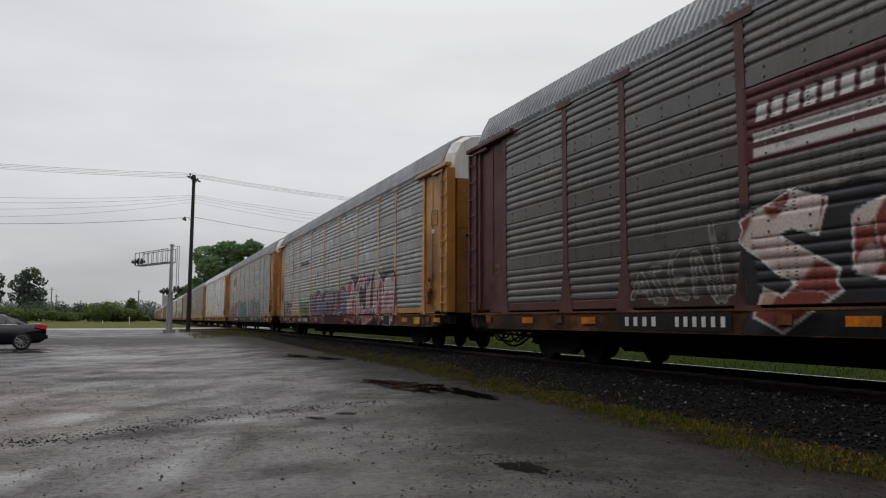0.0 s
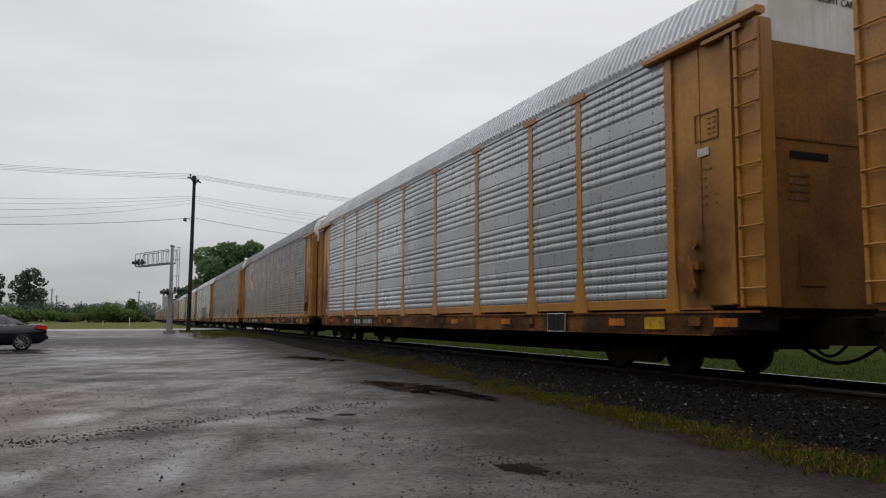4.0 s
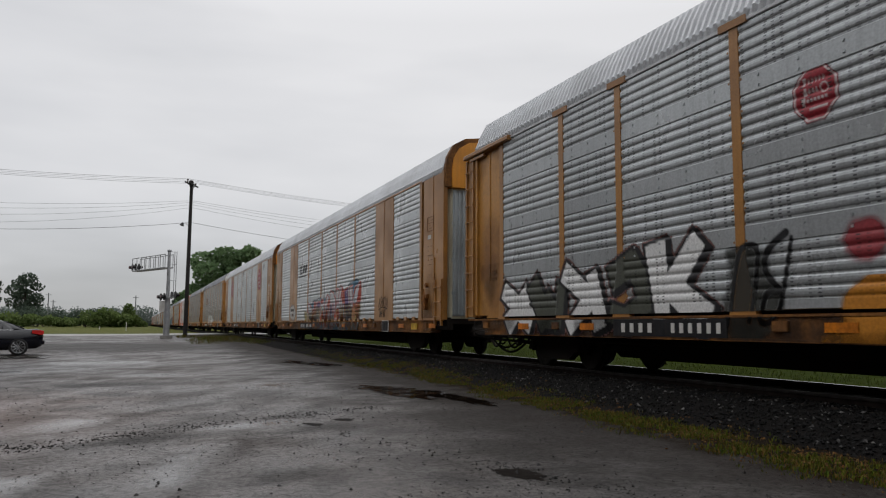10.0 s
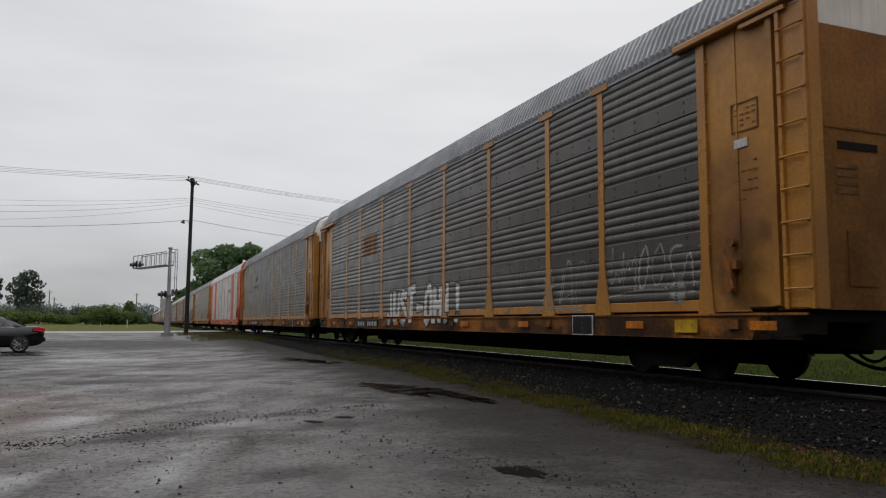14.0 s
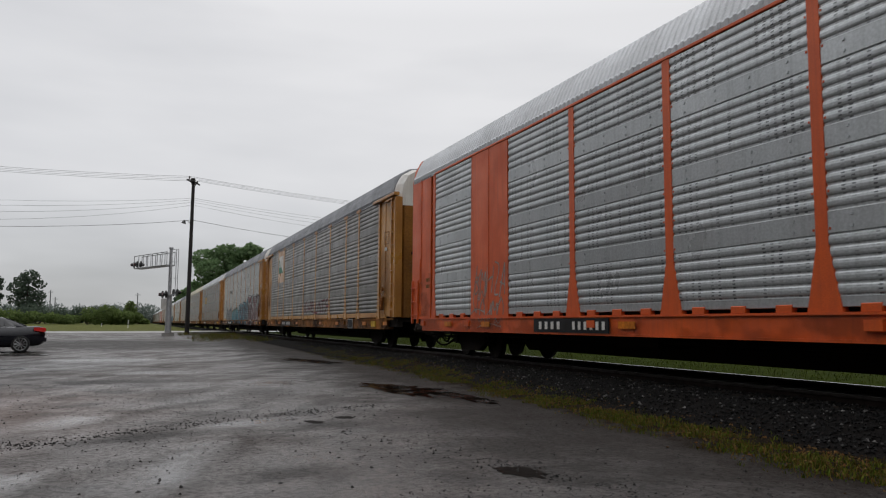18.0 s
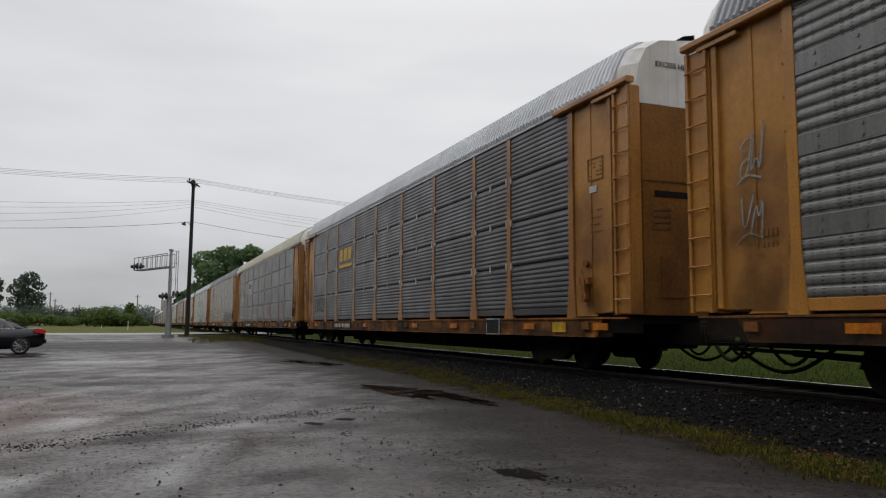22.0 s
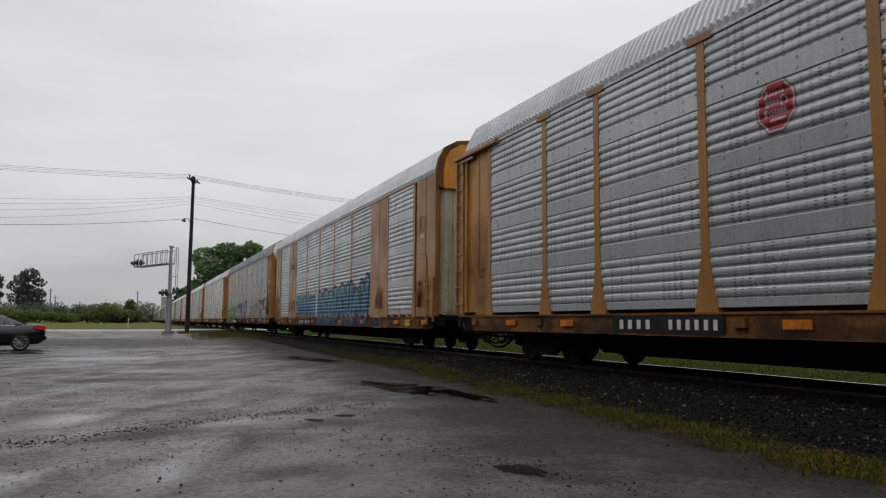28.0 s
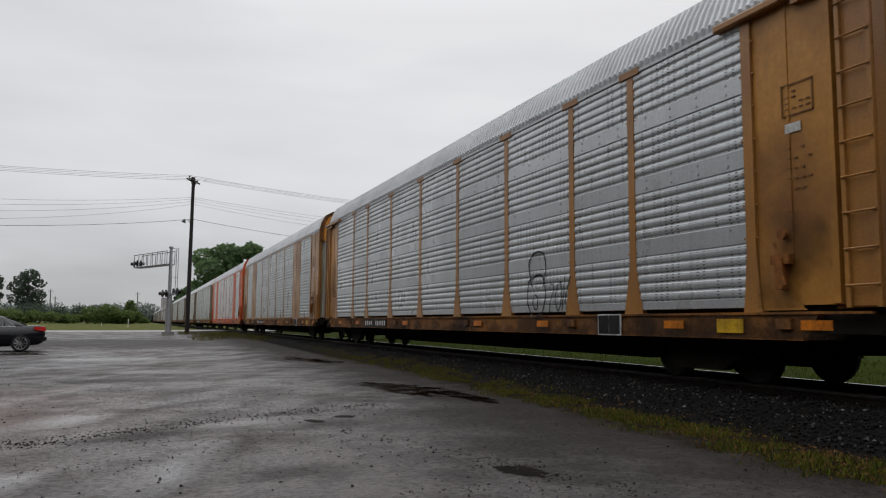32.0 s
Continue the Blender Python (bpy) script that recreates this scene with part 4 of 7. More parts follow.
            if patch is not None:
                w = value_noise(Y * 1.0 + Z * 0.7, Z * 0.7 - Y * 0.5, seed + 20 + c, 2.1)
                p = np.clip((w - patch_at) * 9, 0, 1)[..., None]
                tone = tone * (1 - p) + np.array(patch[c % len(patch)]) * p
            k = np.clip(-d / edge, 0, 1)[..., None] * fade
            rgb[:] = rgb * (1 - k) + tone * k
            np.maximum(cov, np.clip(-d / edge, 0, 1) * fade, out=cov)
            vein = np.clip(0.07 - np.abs(value_noise(Y, Z, seed + 60 + c, 2.6)), 0, 0.03)[..., None] / 0.03 * np.clip(-d / edge, 0, 1)[..., None] * veins
            rgb[:] = rgb * (1 - vein) + np.array(line) * vein
            if shine is not None:
                away = reach(Y + 0.035, Z + 0.045, lines, flare, curve == 0) - d
                s = np.clip((0.020 - np.abs(d + 0.045)) / 0.010, 0, 1) * np.clip((away - 0.022) / 0.012, 0, 1) * np.clip(rough * 2 + 1.2, 0, 1)
                rgb[:] = rgb * (1 - s[..., None]) + np.array(shine) * s[..., None]
            num[d < rim] = c + 1
        return rgb, cov, num

    return lay(car, style, y0 - pad, y1 + pad, z0 - 0.05, z1 + 0.25, colour, "graffiti", label)


def haze(car, style, y0, y1, z0, z1, tone, seed, ragged=0.5, cover=0.8, label="sprayed colour over the lower side", oval=False, cell=0.025, slope=3.5):
    """A ragged sprayed cloud."""
    def colour(Y, Z):
        rough = value_noise(Y, Z, seed, 1.5) + 0.6 * value_noise(Y, Z, seed + 3, 4.2) + 0.3 * value_noise(Y, Z, seed + 5, 11)
        if oval:
            e = 1.1 - np.hypot((2 * Y - y0 - y1) / (y1 - y0), (2 * Z - z0 - z1) / (z1 - z0))
        else:
            e = np.minimum(np.minimum(Y - y0, y1 - Y) / 0.5, np.minimum((z1 - Z) / 0.35, (Z - z0 + 0.3) / 0.3))
        c = np.clip((np.clip(e, -1, 1) + rough * ragged - 0.2) * slope, 0, 1) * cover
        return np.broadcast_to(np.array(tone), Y.shape + (3,)).copy(), c, np.zeros(Y.shape, int)
    return lay(car, style, y0, y1, z0, z1, colour, "stain" if "rust" in label else "overspray", label, cell=cell)


def decal(car, style, y0, y1, z0, z1, shapes, name, label):
    """A flat emblem painted over the ribs: shapes of (test, colour) in order, test(u, v) in a unit square, u to the right as seen."""
    def colour(Y, Z):
        rgb, cov = np.zeros(Y.shape + (3,)), np.zeros(Y.shape)
        u, v = (y1 - Y) / (y1 - y0), (Z - z0) / (z1 - z0)
        worn = np.clip(1.15 - 0.5 * np.clip(value_noise(Y, Z, y0 * 7 + 90, 5.0) + value_noise(Y, Z, y0 * 7 + 95, 14.0) - 0.45, 0, 1), 0, 1)
        for test, c in shapes:
            k = np.clip(test(u, v), 0, 1)[..., None]
            rgb[:] = rgb * (1 - k) + np.array(c) * k
            np.maximum(cov, k[..., 0] * worn, out=cov)
        return rgb, cov, np.zeros(Y.shape, int)
    return lay(car, style, y0 - 0.03, y1 + 0.03, z0 - 0.02, z1 + 0.02, colour, name, label, cell=0.018)


def box_in(a, b, c, d, slant=0.0, soft=0.005):
    """Inside a leaning bar from a to b across and c to d upwards."""
    return lambda u, v: np.minimum(np.minimum(u - slant * (v - c) - a, b - u + slant * (v - c)), np.minimum(v - c, d - v)) / soft + 0.5


def eight_in(r, cut, soft=0.012):
    """Inside an octagon of half-size r."""
    return lambda u, v: np.minimum(np.minimum(r - abs(u - 0.5), r - abs(v - 0.5)), (2 * r - cut - abs(u - 0.5) - abs(v - 0.5)) * 0.7) / soft + 0.5


def ring_in(cu, cv, r, w, ratio, soft=0.012):
    return lambda u, v: (w - abs(np.hypot(u - cu, (v - cv) * ratio) - r)) / soft + 0.5


def tag(car, style, y0, y1, z0, z1, ink, seed, turns=14, width=0.04, label="thin sprayed scrawl"):
    """A scrawl of a few looping hand-drawn strokes."""
    rng = random.Random(seed)
    n = max(2, min(7, round((y1 - y0) / (z1 - z0) * 1.9)))
    cw = (y1 - y0) / n
    lines = []
    for c in range(n):
        fx, fz = rng.random() < 0.5, rng.random() < 0.5
        for q in ABC[HOOKS[rng.randrange(len(HOOKS))]]:
            q = [(1 - a if fx else a, 1 - b if fz else b) for a, b in q]
            pts = [(y1 - cw * (c + 0.05 + 0.95 * a + rng.uniform(-0.12, 0.12)) - 0.18 * b * (z1 - z0), z0 + (b * rng.uniform(0.85, 1.1) + rng.uniform(-0.1, 0.1)) * (z1 - z0)) for a, b in q]
            lines.append((smooth_line(pts, 2), width * rng.uniform(0.4, 0.55)))
    if rng.random() < 0.5:
        lines.append((smooth_line([(y1, z0 - 0.08), (y1 - cw * n * 0.4, z0 + 0.04), (y0, z0 - 0.05)], 2), width * 0.45))
    tone = TONES[ink]

    def colour(Y, Z):
        d = reach(Y, Z, lines, 0.3)
        return np.broadcast_to(np.array(tone), Y.shape + (3,)).copy(), np.clip(0.5 - d / 0.02, 0, 1) * 0.92, np.zeros(Y.shape, int)
    return lay(car, style, y0 - 0.3, y1 + 0.2, z0 - 0.2, z1 + 0.25, colour, "scrawl", label, cell=0.016)


TONES = {"white": (0.60, 0.60, 0.58), "black": (0.010, 0.010, 0.012), "teal": (0.016, 0.16, 0.17), "red": (0.33, 0.035, 0.03), "pink": (0.45, 0.17, 0.18), "grey": (0.28, 0.285, 0.28), "dust": (0.36, 0.36, 0.33), "wine": (0.20, 0.045, 0.06), "olive": (0.09, 0.095, 0.075)}


def flat_sheet(name, car, outline, mat, out, label="", thick=0.012):
    """A flat shape on the near side: (y, z) points, anticlockwise seen from +x."""
    return put(name, Soup().prism(outline, -out, -out + thick).mesh(name), mat, car, None, label)


def rect(y0, y1, z0, z1, slant=0.0):
    return [(y0, z0), (y1, z0), (y1 + slant, z1), (y0 + slant, z1)]


def bars(car, y0, y1, z0, z1, n, mat, out, seed, name="lettering", label="plain letter bar", skip=0.22, slant=0.0):
    rng = random.Random(seed)
    w = (y1 - y0) / n
    me = Soup().prism(rect(w * 0.2, w * (0.62 if name == "number" else 0.86), z0, z1, slant), -out, -out + 0.008).mesh(name)
    for i in range(n):
        if rng.random() < skip and 0 < i < n - 1:
            continue
        put(name, me, mat, car, Matrix.Translation((0, y0 + w * i, 0)), label)


def shield_plate(car, y0, y1, z0, z1, out, faded=False):
    p = flat_sheet("emblem_plate", car, rect(y0, y1, z0, z1), YELLOW_OLD if faded else YELLOW, out, "flat plate that carries a shield emblem")
    c, w = (y0 + y1) / 2, (y1 - y0) * 0.31
    zt, zb = z1 - 0.16, z1 - 1.55
    m = lambda a, b: (c + a * w, zb + (zt - zb) * b)
    ring = [m(0, -0.02), m(0.55, 0.07), m(0.98, 0.28), m(1.0, 0.62), m(0.9, 0.8), m(1.02, 0.93), m(0.5, 0.95), m(0, 1.02), m(-0.5, 0.95), m(-1.02, 0.93), m(-0.9, 0.8), m(-1.0, 0.62), m(-0.98, 0.28), m(-0.55, 0.07)]
    s = flat_sheet("shield", p, [(c + (a - c) * 1.08, zb + (b - zb) * 1.03 - 0.02) for a, b in ring], INK["decal"] if not faded else INK["dust"], out + 0.006)
    flat_sheet("shield_top", s, [m(1.0, 0.62), m(0.9, 0.8), m(1.02, 0.93), m(0.5, 0.95), m(0, 1.02), m(-0.5, 0.95), m(-1.02, 0.93), m(-0.9, 0.8), m(-1.0, 0.62)], DECAL_BLUE if not faded else INK["grey"], out + 0.014)
    for i in range(6):
        a = -0.86 + i * 0.31
        lo = 0.30 - 0.28 * (1 - abs(a + 0.08))
        flat_sheet("stripe", p, [m(a, max(lo, 0.02)), m(a + 0.16, max(lo, 0.02)), m(a + 0.16, 0.61), m(a, 0.61)], DECAL_RED if not faded else INK["pink"], out + 0.014)
    if not faded:
        for z, n in ((0.83, 5), (0.70, 6)):
            bars(p, c - w * 0.75, c + w * 0.75, zb + (zt - zb) * (z - 0.05), zb + (zt - zb) * (z + 0.05), n, INK["decal"], out + 0.022, n, label="", skip=0)


def text_mesh(words, size):
    cu = bpy.data.curves.new("lettering", "FONT")
    cu.body, cu.size, cu.align_x = words, size, "CENTER"
    cu.extrude, cu.resolution_u = 0.003, 2
    ob = bpy.data.objects.new("lettering", cu)
    me = bpy.data.meshes.new_from_object(ob)
    bpy.data.objects.remove(ob)
    return me


HEIGHT_TEXT = text_mesh("EXCESS HEIGHT CAR", 0.135)
DASH = Soup().box(-0.006, 0.002, -0.034, 0.026, -0.014, 0.004).mesh("stencil")
REFLECTOR = Soup().box(-1.545, -1.53, -0.23, 0.23, 0.79, 0.91).mesh("reflector")


def fittings(car, style, seed, board=4.55):
    """Reflectors, number board, sign box and stencils that every car carries."""
    rng = random.Random(seed)
    for y in (-12.75, -10.1, -6.0, -2.9, 2.6, 6.0 if style == "c" else 8.2, 10.6):
        put("reflector", REFLECTOR, REFLECT, car, Matrix.Translation((0, y + rng.uniform(-0.15, 0.15), 0)))
    b = put("number_board", Soup().box(-1.541, -1.52, board, board + 2.7, 0.70, 0.97).mesh("number_board"), INK["black"], car)
    bars(b, board + 0.07, board + 1.25, 0.76, 0.91, 6, INK["decal"], 1.551, seed, "number", "plain number bar", 0.0)
    bars(b, board + 1.6, board + 2.55, 0.76, 0.91, 4, INK["decal"], 1.551, seed + 1, "number", "plain number bar", 0.0)
    y = -8.6 + rng.uniform(-0.2, 0.2)
    sg = put("sign_box", Soup().box(-1.552, -1.53, y, y + 0.68, 0.66, 1.02).mesh("sign_box"), INK["white"], car)
    for k in (0, 1):
        put("sign_face", Soup().box(-1.556, -1.55, y + 0.02 + k * 0.325, y + 0.335 + k * 0.325, 0.68, 1.0).mesh("sign_face"), INK["black"], sg)
    o = 1.505 if style == "b" else 1.470
    put("label_plate", Soup().box(-1.548, -1.53, -11.5, -11.0, 0.74, 0.93).mesh("label_plate"), DECAL_YELLOW, car)
    a = -12.72
    s = Soup()
    for yy0, yy1, zz0, zz1 in ((a, a + 0.5, 3.52, 3.54), (a, a + 0.5, 3.92, 3.94), (a, a + 0.02, 3.52, 3.94), (a + 0.48, a + 0.5, 3.52, 3.94)):
        s.box(-o - 0.006, -o + 0.002, yy0, yy1, zz0, zz1)
    frame_ = put("stencil_frame", s.mesh("stencil_frame"), STENCIL, car, None, "thin dark stencilled frame")
    for r in range(9):
        z = 3.84 - r * 0.075 if r < 4 else 3.1 - (r - 4) * 0.13
        for q in range(4):
            if rng.random() < 0.65:
                put("stencil", DASH, STENCIL, frame_ if r < 4 else car, Matrix.Translation((-o, a + 0.085 + q * 0.11, z)), "dark stencilled bar")
    put("label_plate", Soup().box(-o - 0.008, -o + 0.002, a + 0.2, a + 0.45, 3.30, 3.42).mesh("label_plate"), INK["white"], car)
    bars(car, 11.95, 12.25, 2.05, 2.15, 4, STENCIL, o + 0.006, seed + 3, "stencil", "dark stencilled bar", 0)
    bars(car, 11.95, 12.25, 1.87, 1.97, 4, STENCIL, o + 0.006, seed + 4, "stencil", "dark stencilled bar", 0)
    if style != "b":
        put("placard", Soup().box(-0.95, -0.25, -13.512, -13.49, 3.10, 3.20, 0.004).mesh("placard"), BLACK, car, None, "dark placard on the end sheet")
        put("end_seam", Soup().box(-1.18, 1.18, -13.512, -13.49, 3.36, 3.39).mesh("end_seam"), END_GRIME_SHADE, car)
        put("end_hatch", Soup().box(-0.85, -0.35, -13.514, -13.49, 1.35, 2.05, 0.008).mesh("end_hatch"), END_GRIME_SHADE, car)
        for r in range(4):
            put("stencil", Soup().box(-1.0, -0.62, -13.508, -13.495, 2.52 + r * 0.11, 2.57 + r * 0.11).mesh("stencil"), STENCIL, car, None, "dark stencilled bar")
    if style != "b":
        for m in SIDES:
            t = put("lettering", HEIGHT_TEXT, INK["black"], car, m if m is None else m)
            t.matrix_basis = (m or Matrix()) @ Matrix.Translation((0.25, 13.512, 5.42)) @ pose(0, 0, 0, 90, 0, 180)
    if style == "c":
        for m in SIDES:
            for zz in (1, 2, 3):
                for p in POSTS:
                    put("clip", CLIP, INK["white"], car, (m or Matrix()) @ Matrix.Translation((0, p + 0.115, Z_PAN + zz * 0.965)))
                    put("clip", CLIP, INK["white"], car, (m or Matrix()) @ Matrix.Translation((0, p - 0.115, Z_PAN + zz * 0.965)))
                for i in (1, 3, 4, 5, 7):
                    put("clip", CLIP, INK["white"], car, (m or Matrix()) @ Matrix.Translation((0, sum(BAYS[i]) / 2, Z_PAN + zz * 0.965)))


CLIP = Soup().box(-1.512, -1.40, -0.022, 0.022, -0.07, 0.08).mesh("clip")
STYLE = {k: "b" if k in (6, 7, 10, 17, 20, 21) else "c" if k in (13, 14) else "a" for k in CARS}


def octagon_emblem(car, style, cy, cz, w, h):
    """A red octagon with a pale rim, and pale bars in place of its words."""
    red, pale = (0.33, 0.022, 0.035), (0.52, 0.47, 0.46)
    shapes = [(eight_in(0.50, 0.30), red), (eight_in(0.475, 0.285), pale), (eight_in(0.435, 0.26), red)]
    for v, n, a in ((0.70, 5, 0.22), (0.53, 3, 0.24), (0.36, 6, 0.20)):
        shapes.append((box_in(a, a + 0.07, v - 0.03, v + 0.10, 0.15), pale))
        for k in range(n):
            shapes.append((box_in(a + 0.11 + k * 0.08, a + 0.155 + k * 0.08, v, v + 0.065, 0.15), pale))
    shapes.append((ring_in(0.70, 0.56, 0.08, 0.014, 1.0), pale))
    shapes.append((box_in(0.36, 0.76, 0.23, 0.27, 0.2), pale))
    return decal(car, style, cy - w, cy + w, cz - h, cz + h, shapes, "emblem", "red octagonal emblem with a pale rim")


def letter_bars(a, b, c, d, n, tone, slant=0.06, fill=0.72):
    w = (b - a) / n
    return [(box_in(a + k * w, a + (k + fill) * w, c, d, slant), tone) for k in range(n)]


def decorate():
    for k, car in CARS.items():
        if k <= 22:
            fittings(car, STYLE[k], 100 + 7 * k, {"a": 4.55, "b": 3.05, "c": 4.55}[STYLE[k]] - (0.65 if k == 16 else 0))
    # rust and road dirt: patches along the sills, heavier at the corners
    for k, car in CARS.items():
        if k <= 21:
            soot = (0.030, 0.019, 0.013) if STYLE[k] != "b" else (0.045, 0.024, 0.013)
            haze(car, STYLE[k], -13.4, 13.4, 0.67, 1.02, soot, 300 + k, 1.3, 0.5 if STYLE[k] != "b" else 0.3, "dark rust patches along the sill", cell=0.09, slope=1.6)
            for y0, y1 in ((11.75, 13.0), (-13.0, -11.75)):
                haze(car, STYLE[k], y0, y1, 1.06, 2.3, (0.085, 0.040, 0.016), 330 + k + y0, 0.7, 0.42, "brown rust stain low on the corner", slope=0.9, cell=0.06)
    C = CARS
    pale, black = (0.55, 0.54, 0.51), (0.011, 0.011, 0.013)
    # maroon car: a name board with two stripes and a wheel emblem; red and white piece
    board = [(box_in(-0.01, 1.01, -0.01, 1.01), (0.10, 0.022, 0.026)), (box_in(0.02, 1.0, 0.06, 0.17), pale), (box_in(0.02, 1.0, 0.26, 0.37), pale)]
    board += letter_bars(0.03, 0.37, 0.52, 0.76, 7, pale, 0.03, 0.70)
    board += [(ring_in(0.50, 0.56, 0.105, 0.014, 0.19, 0.004), pale), (ring_in(0.50, 0.56, 0.066, 0.011, 0.19, 0.004), pale)]
    decal(C[-1], "a", -1.3, 4.19, 2.98, 4.02, board, "name_board", "maroon board with white stripes and a wheel emblem")
    mural(C[-1], "a", -1.9, 4.35, 0.72, 2.45, 4, [(0.55, 0.47, 0.42), (0.50, 0.40, 0.36), (0.50, 0.24, 0.13)], 31, line=(0.55, 0.52, 0.50), rim=0.03, shade=(0.022, 0.020, 0.022), drop=(-0.22, -0.05), back=(0.030, 0.032, 0.038), ragged=0.35, patch=[(0.23, 0.045, 0.035)], patch_at=0.08, thick=0.31, curve=0, wild=0.18)
    mural(C[-1], "a", 4.55, 6.85, 1.12, 2.2, 5, [(0.07, 0.065, 0.055)], 32, line=(0.40, 0.38, 0.33), rim=0.03, thick=0.06, grow=0.5, wild=0.2, fade=0.75, back=(0.16, 0.15, 0.12), cover=0.4)
    # red and white over pink; violet further back
    white = (0.58, 0.54, 0.53)
    mural(C[0], "a", -8.9, -2.9, 0.70, 2.5, 5, [(0.50, 0.44, 0.44), (0.48, 0.34, 0.36), (0.32, 0.12, 0.13)], 41, line=white, rim=0.04, shade=(0.16, 0.03, 0.04), drop=(-0.14, -0.06), back=((0.20, 0.05, 0.06), (0.07, 0.05, 0.10)), ragged=0.6, cover=0.7, patch=[(0.34, 0.055, 0.035), (0.40, 0.16, 0.19), (0.09, 0.07, 0.17)], patch_at=-0.12, thick=0.27, curve=0, wild=0.17)
    mural(C[0], "a", -2.7, 4.15, 0.72, 2.1, 6, [(0.30, 0.28, 0.33), (0.19, 0.155, 0.24), (0.085, 0.05, 0.12)], 42, line=(0.07, 0.05, 0.12), rim=0.03, back=((0.26, 0.075, 0.055), (0.14, 0.06, 0.08)), ragged=0.45, cover=0.85, shine=(0.6, 0.6, 0.62), thick=0.29, curve=0, wild=0.16, fade=0.85)
    haze(C[0], "a", 4.35, 6.95, 1.1, 1.85, (0.11, 0.20, 0.07), 47, 0.3, 0.6, "green sprayed band over the ribs")
    tag(C[0], "a", -8.5, -7.3, 2.25, 2.8, "dust", 43, 14, 0.035)
    tag(C[0], "a", -9.2, -8.8, 1.5, 1.95, "dust", 45, 8, 0.03)
    mural(C[0], "a", 9.3, 11.5, 0.74, 1.95, 4, [black], 46, line=(0.50, 0.50, 0.49), rim=0.03, thick=0.15, wild=0.15)
    decal(C[0], "a", 4.75, 6.8, 3.5, 3.78, letter_bars(0.02, 0.98, 0.1, 0.9, 8, (0.03, 0.03, 0.03), 0.02, 0.6), "lettering", "faint dark bars of old lettering")
    # dark car with the shield: red, teal and grey pieces
    shield_plate(C[1], 7.17, 8.92, 3.05, 5.05, 1.507)
    mural(C[1], "a", 4.35, 11.9, 0.80, 2.32, 6, [(0.46, 0.14, 0.12), (0.36, 0.085, 0.085), (0.115, 0.022, 0.045), (0.085, 0.014, 0.032)], 51, line=(0.02, 0.016, 0.02), rim=0.05, halo=(0.42, 0.38, 0.38), halo_rim=0.05, thick=0.26, grow=0.28, wild=0.14)
    haze(C[1], "a", 3.6, 4.7, 1.35, 2.25, (0.42, 0.42, 0.42), 56, 0.4, 0.8, "pale sprayed cloud beside the letters")
    mural(C[1], "a", -0.45, 4.1, 0.72, 2.3, 4, [(0.018, 0.185, 0.18), (0.02, 0.20, 0.20), (0.014, 0.13, 0.14)], 52, line=(0.012, 0.02, 0.025), rim=0.04, halo=(0.13, 0.33, 0.36), halo_rim=0.03, shade=(0.012, 0.028, 0.034), drop=(-0.10, -0.06), thick=0.31, wild=0.10)
    mural(C[1], "a", -7.5, -1.55, 0.75, 2.4, 4, [(0.25, 0.25, 0.27), (0.20, 0.19, 0.20), (0.24, 0.23, 0.23)], 53, line=(0.014, 0.015, 0.018), rim=0.06, halo=(0.12, 0.32, 0.36), halo_rim=0.045, shade=(0.014, 0.015, 0.018), drop=(-0.12, -0.08), thick=0.29, grow=0.15, curve=2, shine=(0.45, 0.45, 0.47))
    tag(C[1], "a", -1.35, -0.75, 1.6, 2.35, "dust", 54, 10, 0.035)
    # bright car: only a round warning sign
    e = put("warning_sign", Soup().disc((-1.492, 12.0, 1.28), (1, 0, 0), 0.14, 0.012, 24).mesh("warning_sign"), DECAL_RED, C[2], None, "round white sign with a red rim")
    put("sign_face", Soup().disc((-1.500, 12.0, 1.28), (1, 0, 0), 0.11, 0.012, 24).mesh("sign_face"), INK["white"], e)
    shield_plate(C[3], 7.17, 8.92, 3.05, 5.05, 1.507)
    bars(C[3], -6.3, -5.3, 0.72, 0.93, 3, INK["black"], 1.54, 9, skip=0)
    # brown car: grey piece with a green rim, scrawls
    mural(C[4], "a", -1.5, 3.6, 0.72, 2.0, 7, [(0.22, 0.215, 0.19), (0.20, 0.195, 0.175), (0.165, 0.155, 0.135)], 61, line=black, rim=0.035, halo=(0.10, 0.19, 0.11), halo_rim=0.02, thick=0.21, shine=(0.46, 0.46, 0.42), curve=0, wild=0.10, patch=[(0.42, 0.42, 0.38)], patch_at=0.35)
    tag(C[4], "a", 4.4, 6.4, 1.15, 2.05, "white", 62, 16, 0.05)
    tag(C[4], "a", 8.6, 11.4, 1.2, 1.9, "dust", 63, 16, 0.03)
    tag(C[4], "a", -11.6, -9.7, 1.15, 2.1, "white", 64, 16, 0.05)
    tag(C[4], "a", -8.8, -7.4, 1.15, 2.0, "teal", 65, 14, 0.06)
    tag(C[4], "a", -6.0, -4.4, 1.2, 1.9, "teal", 66, 12, 0.04)
    # silver car: teal piece over orange, white slabs, red emblems
    haze(C[5], "a", -7.4, 3.0, 0.66, 1.45, (0.55, 0.22, 0.025), 73, 0.45, 0.9, "orange overspray along the sill")
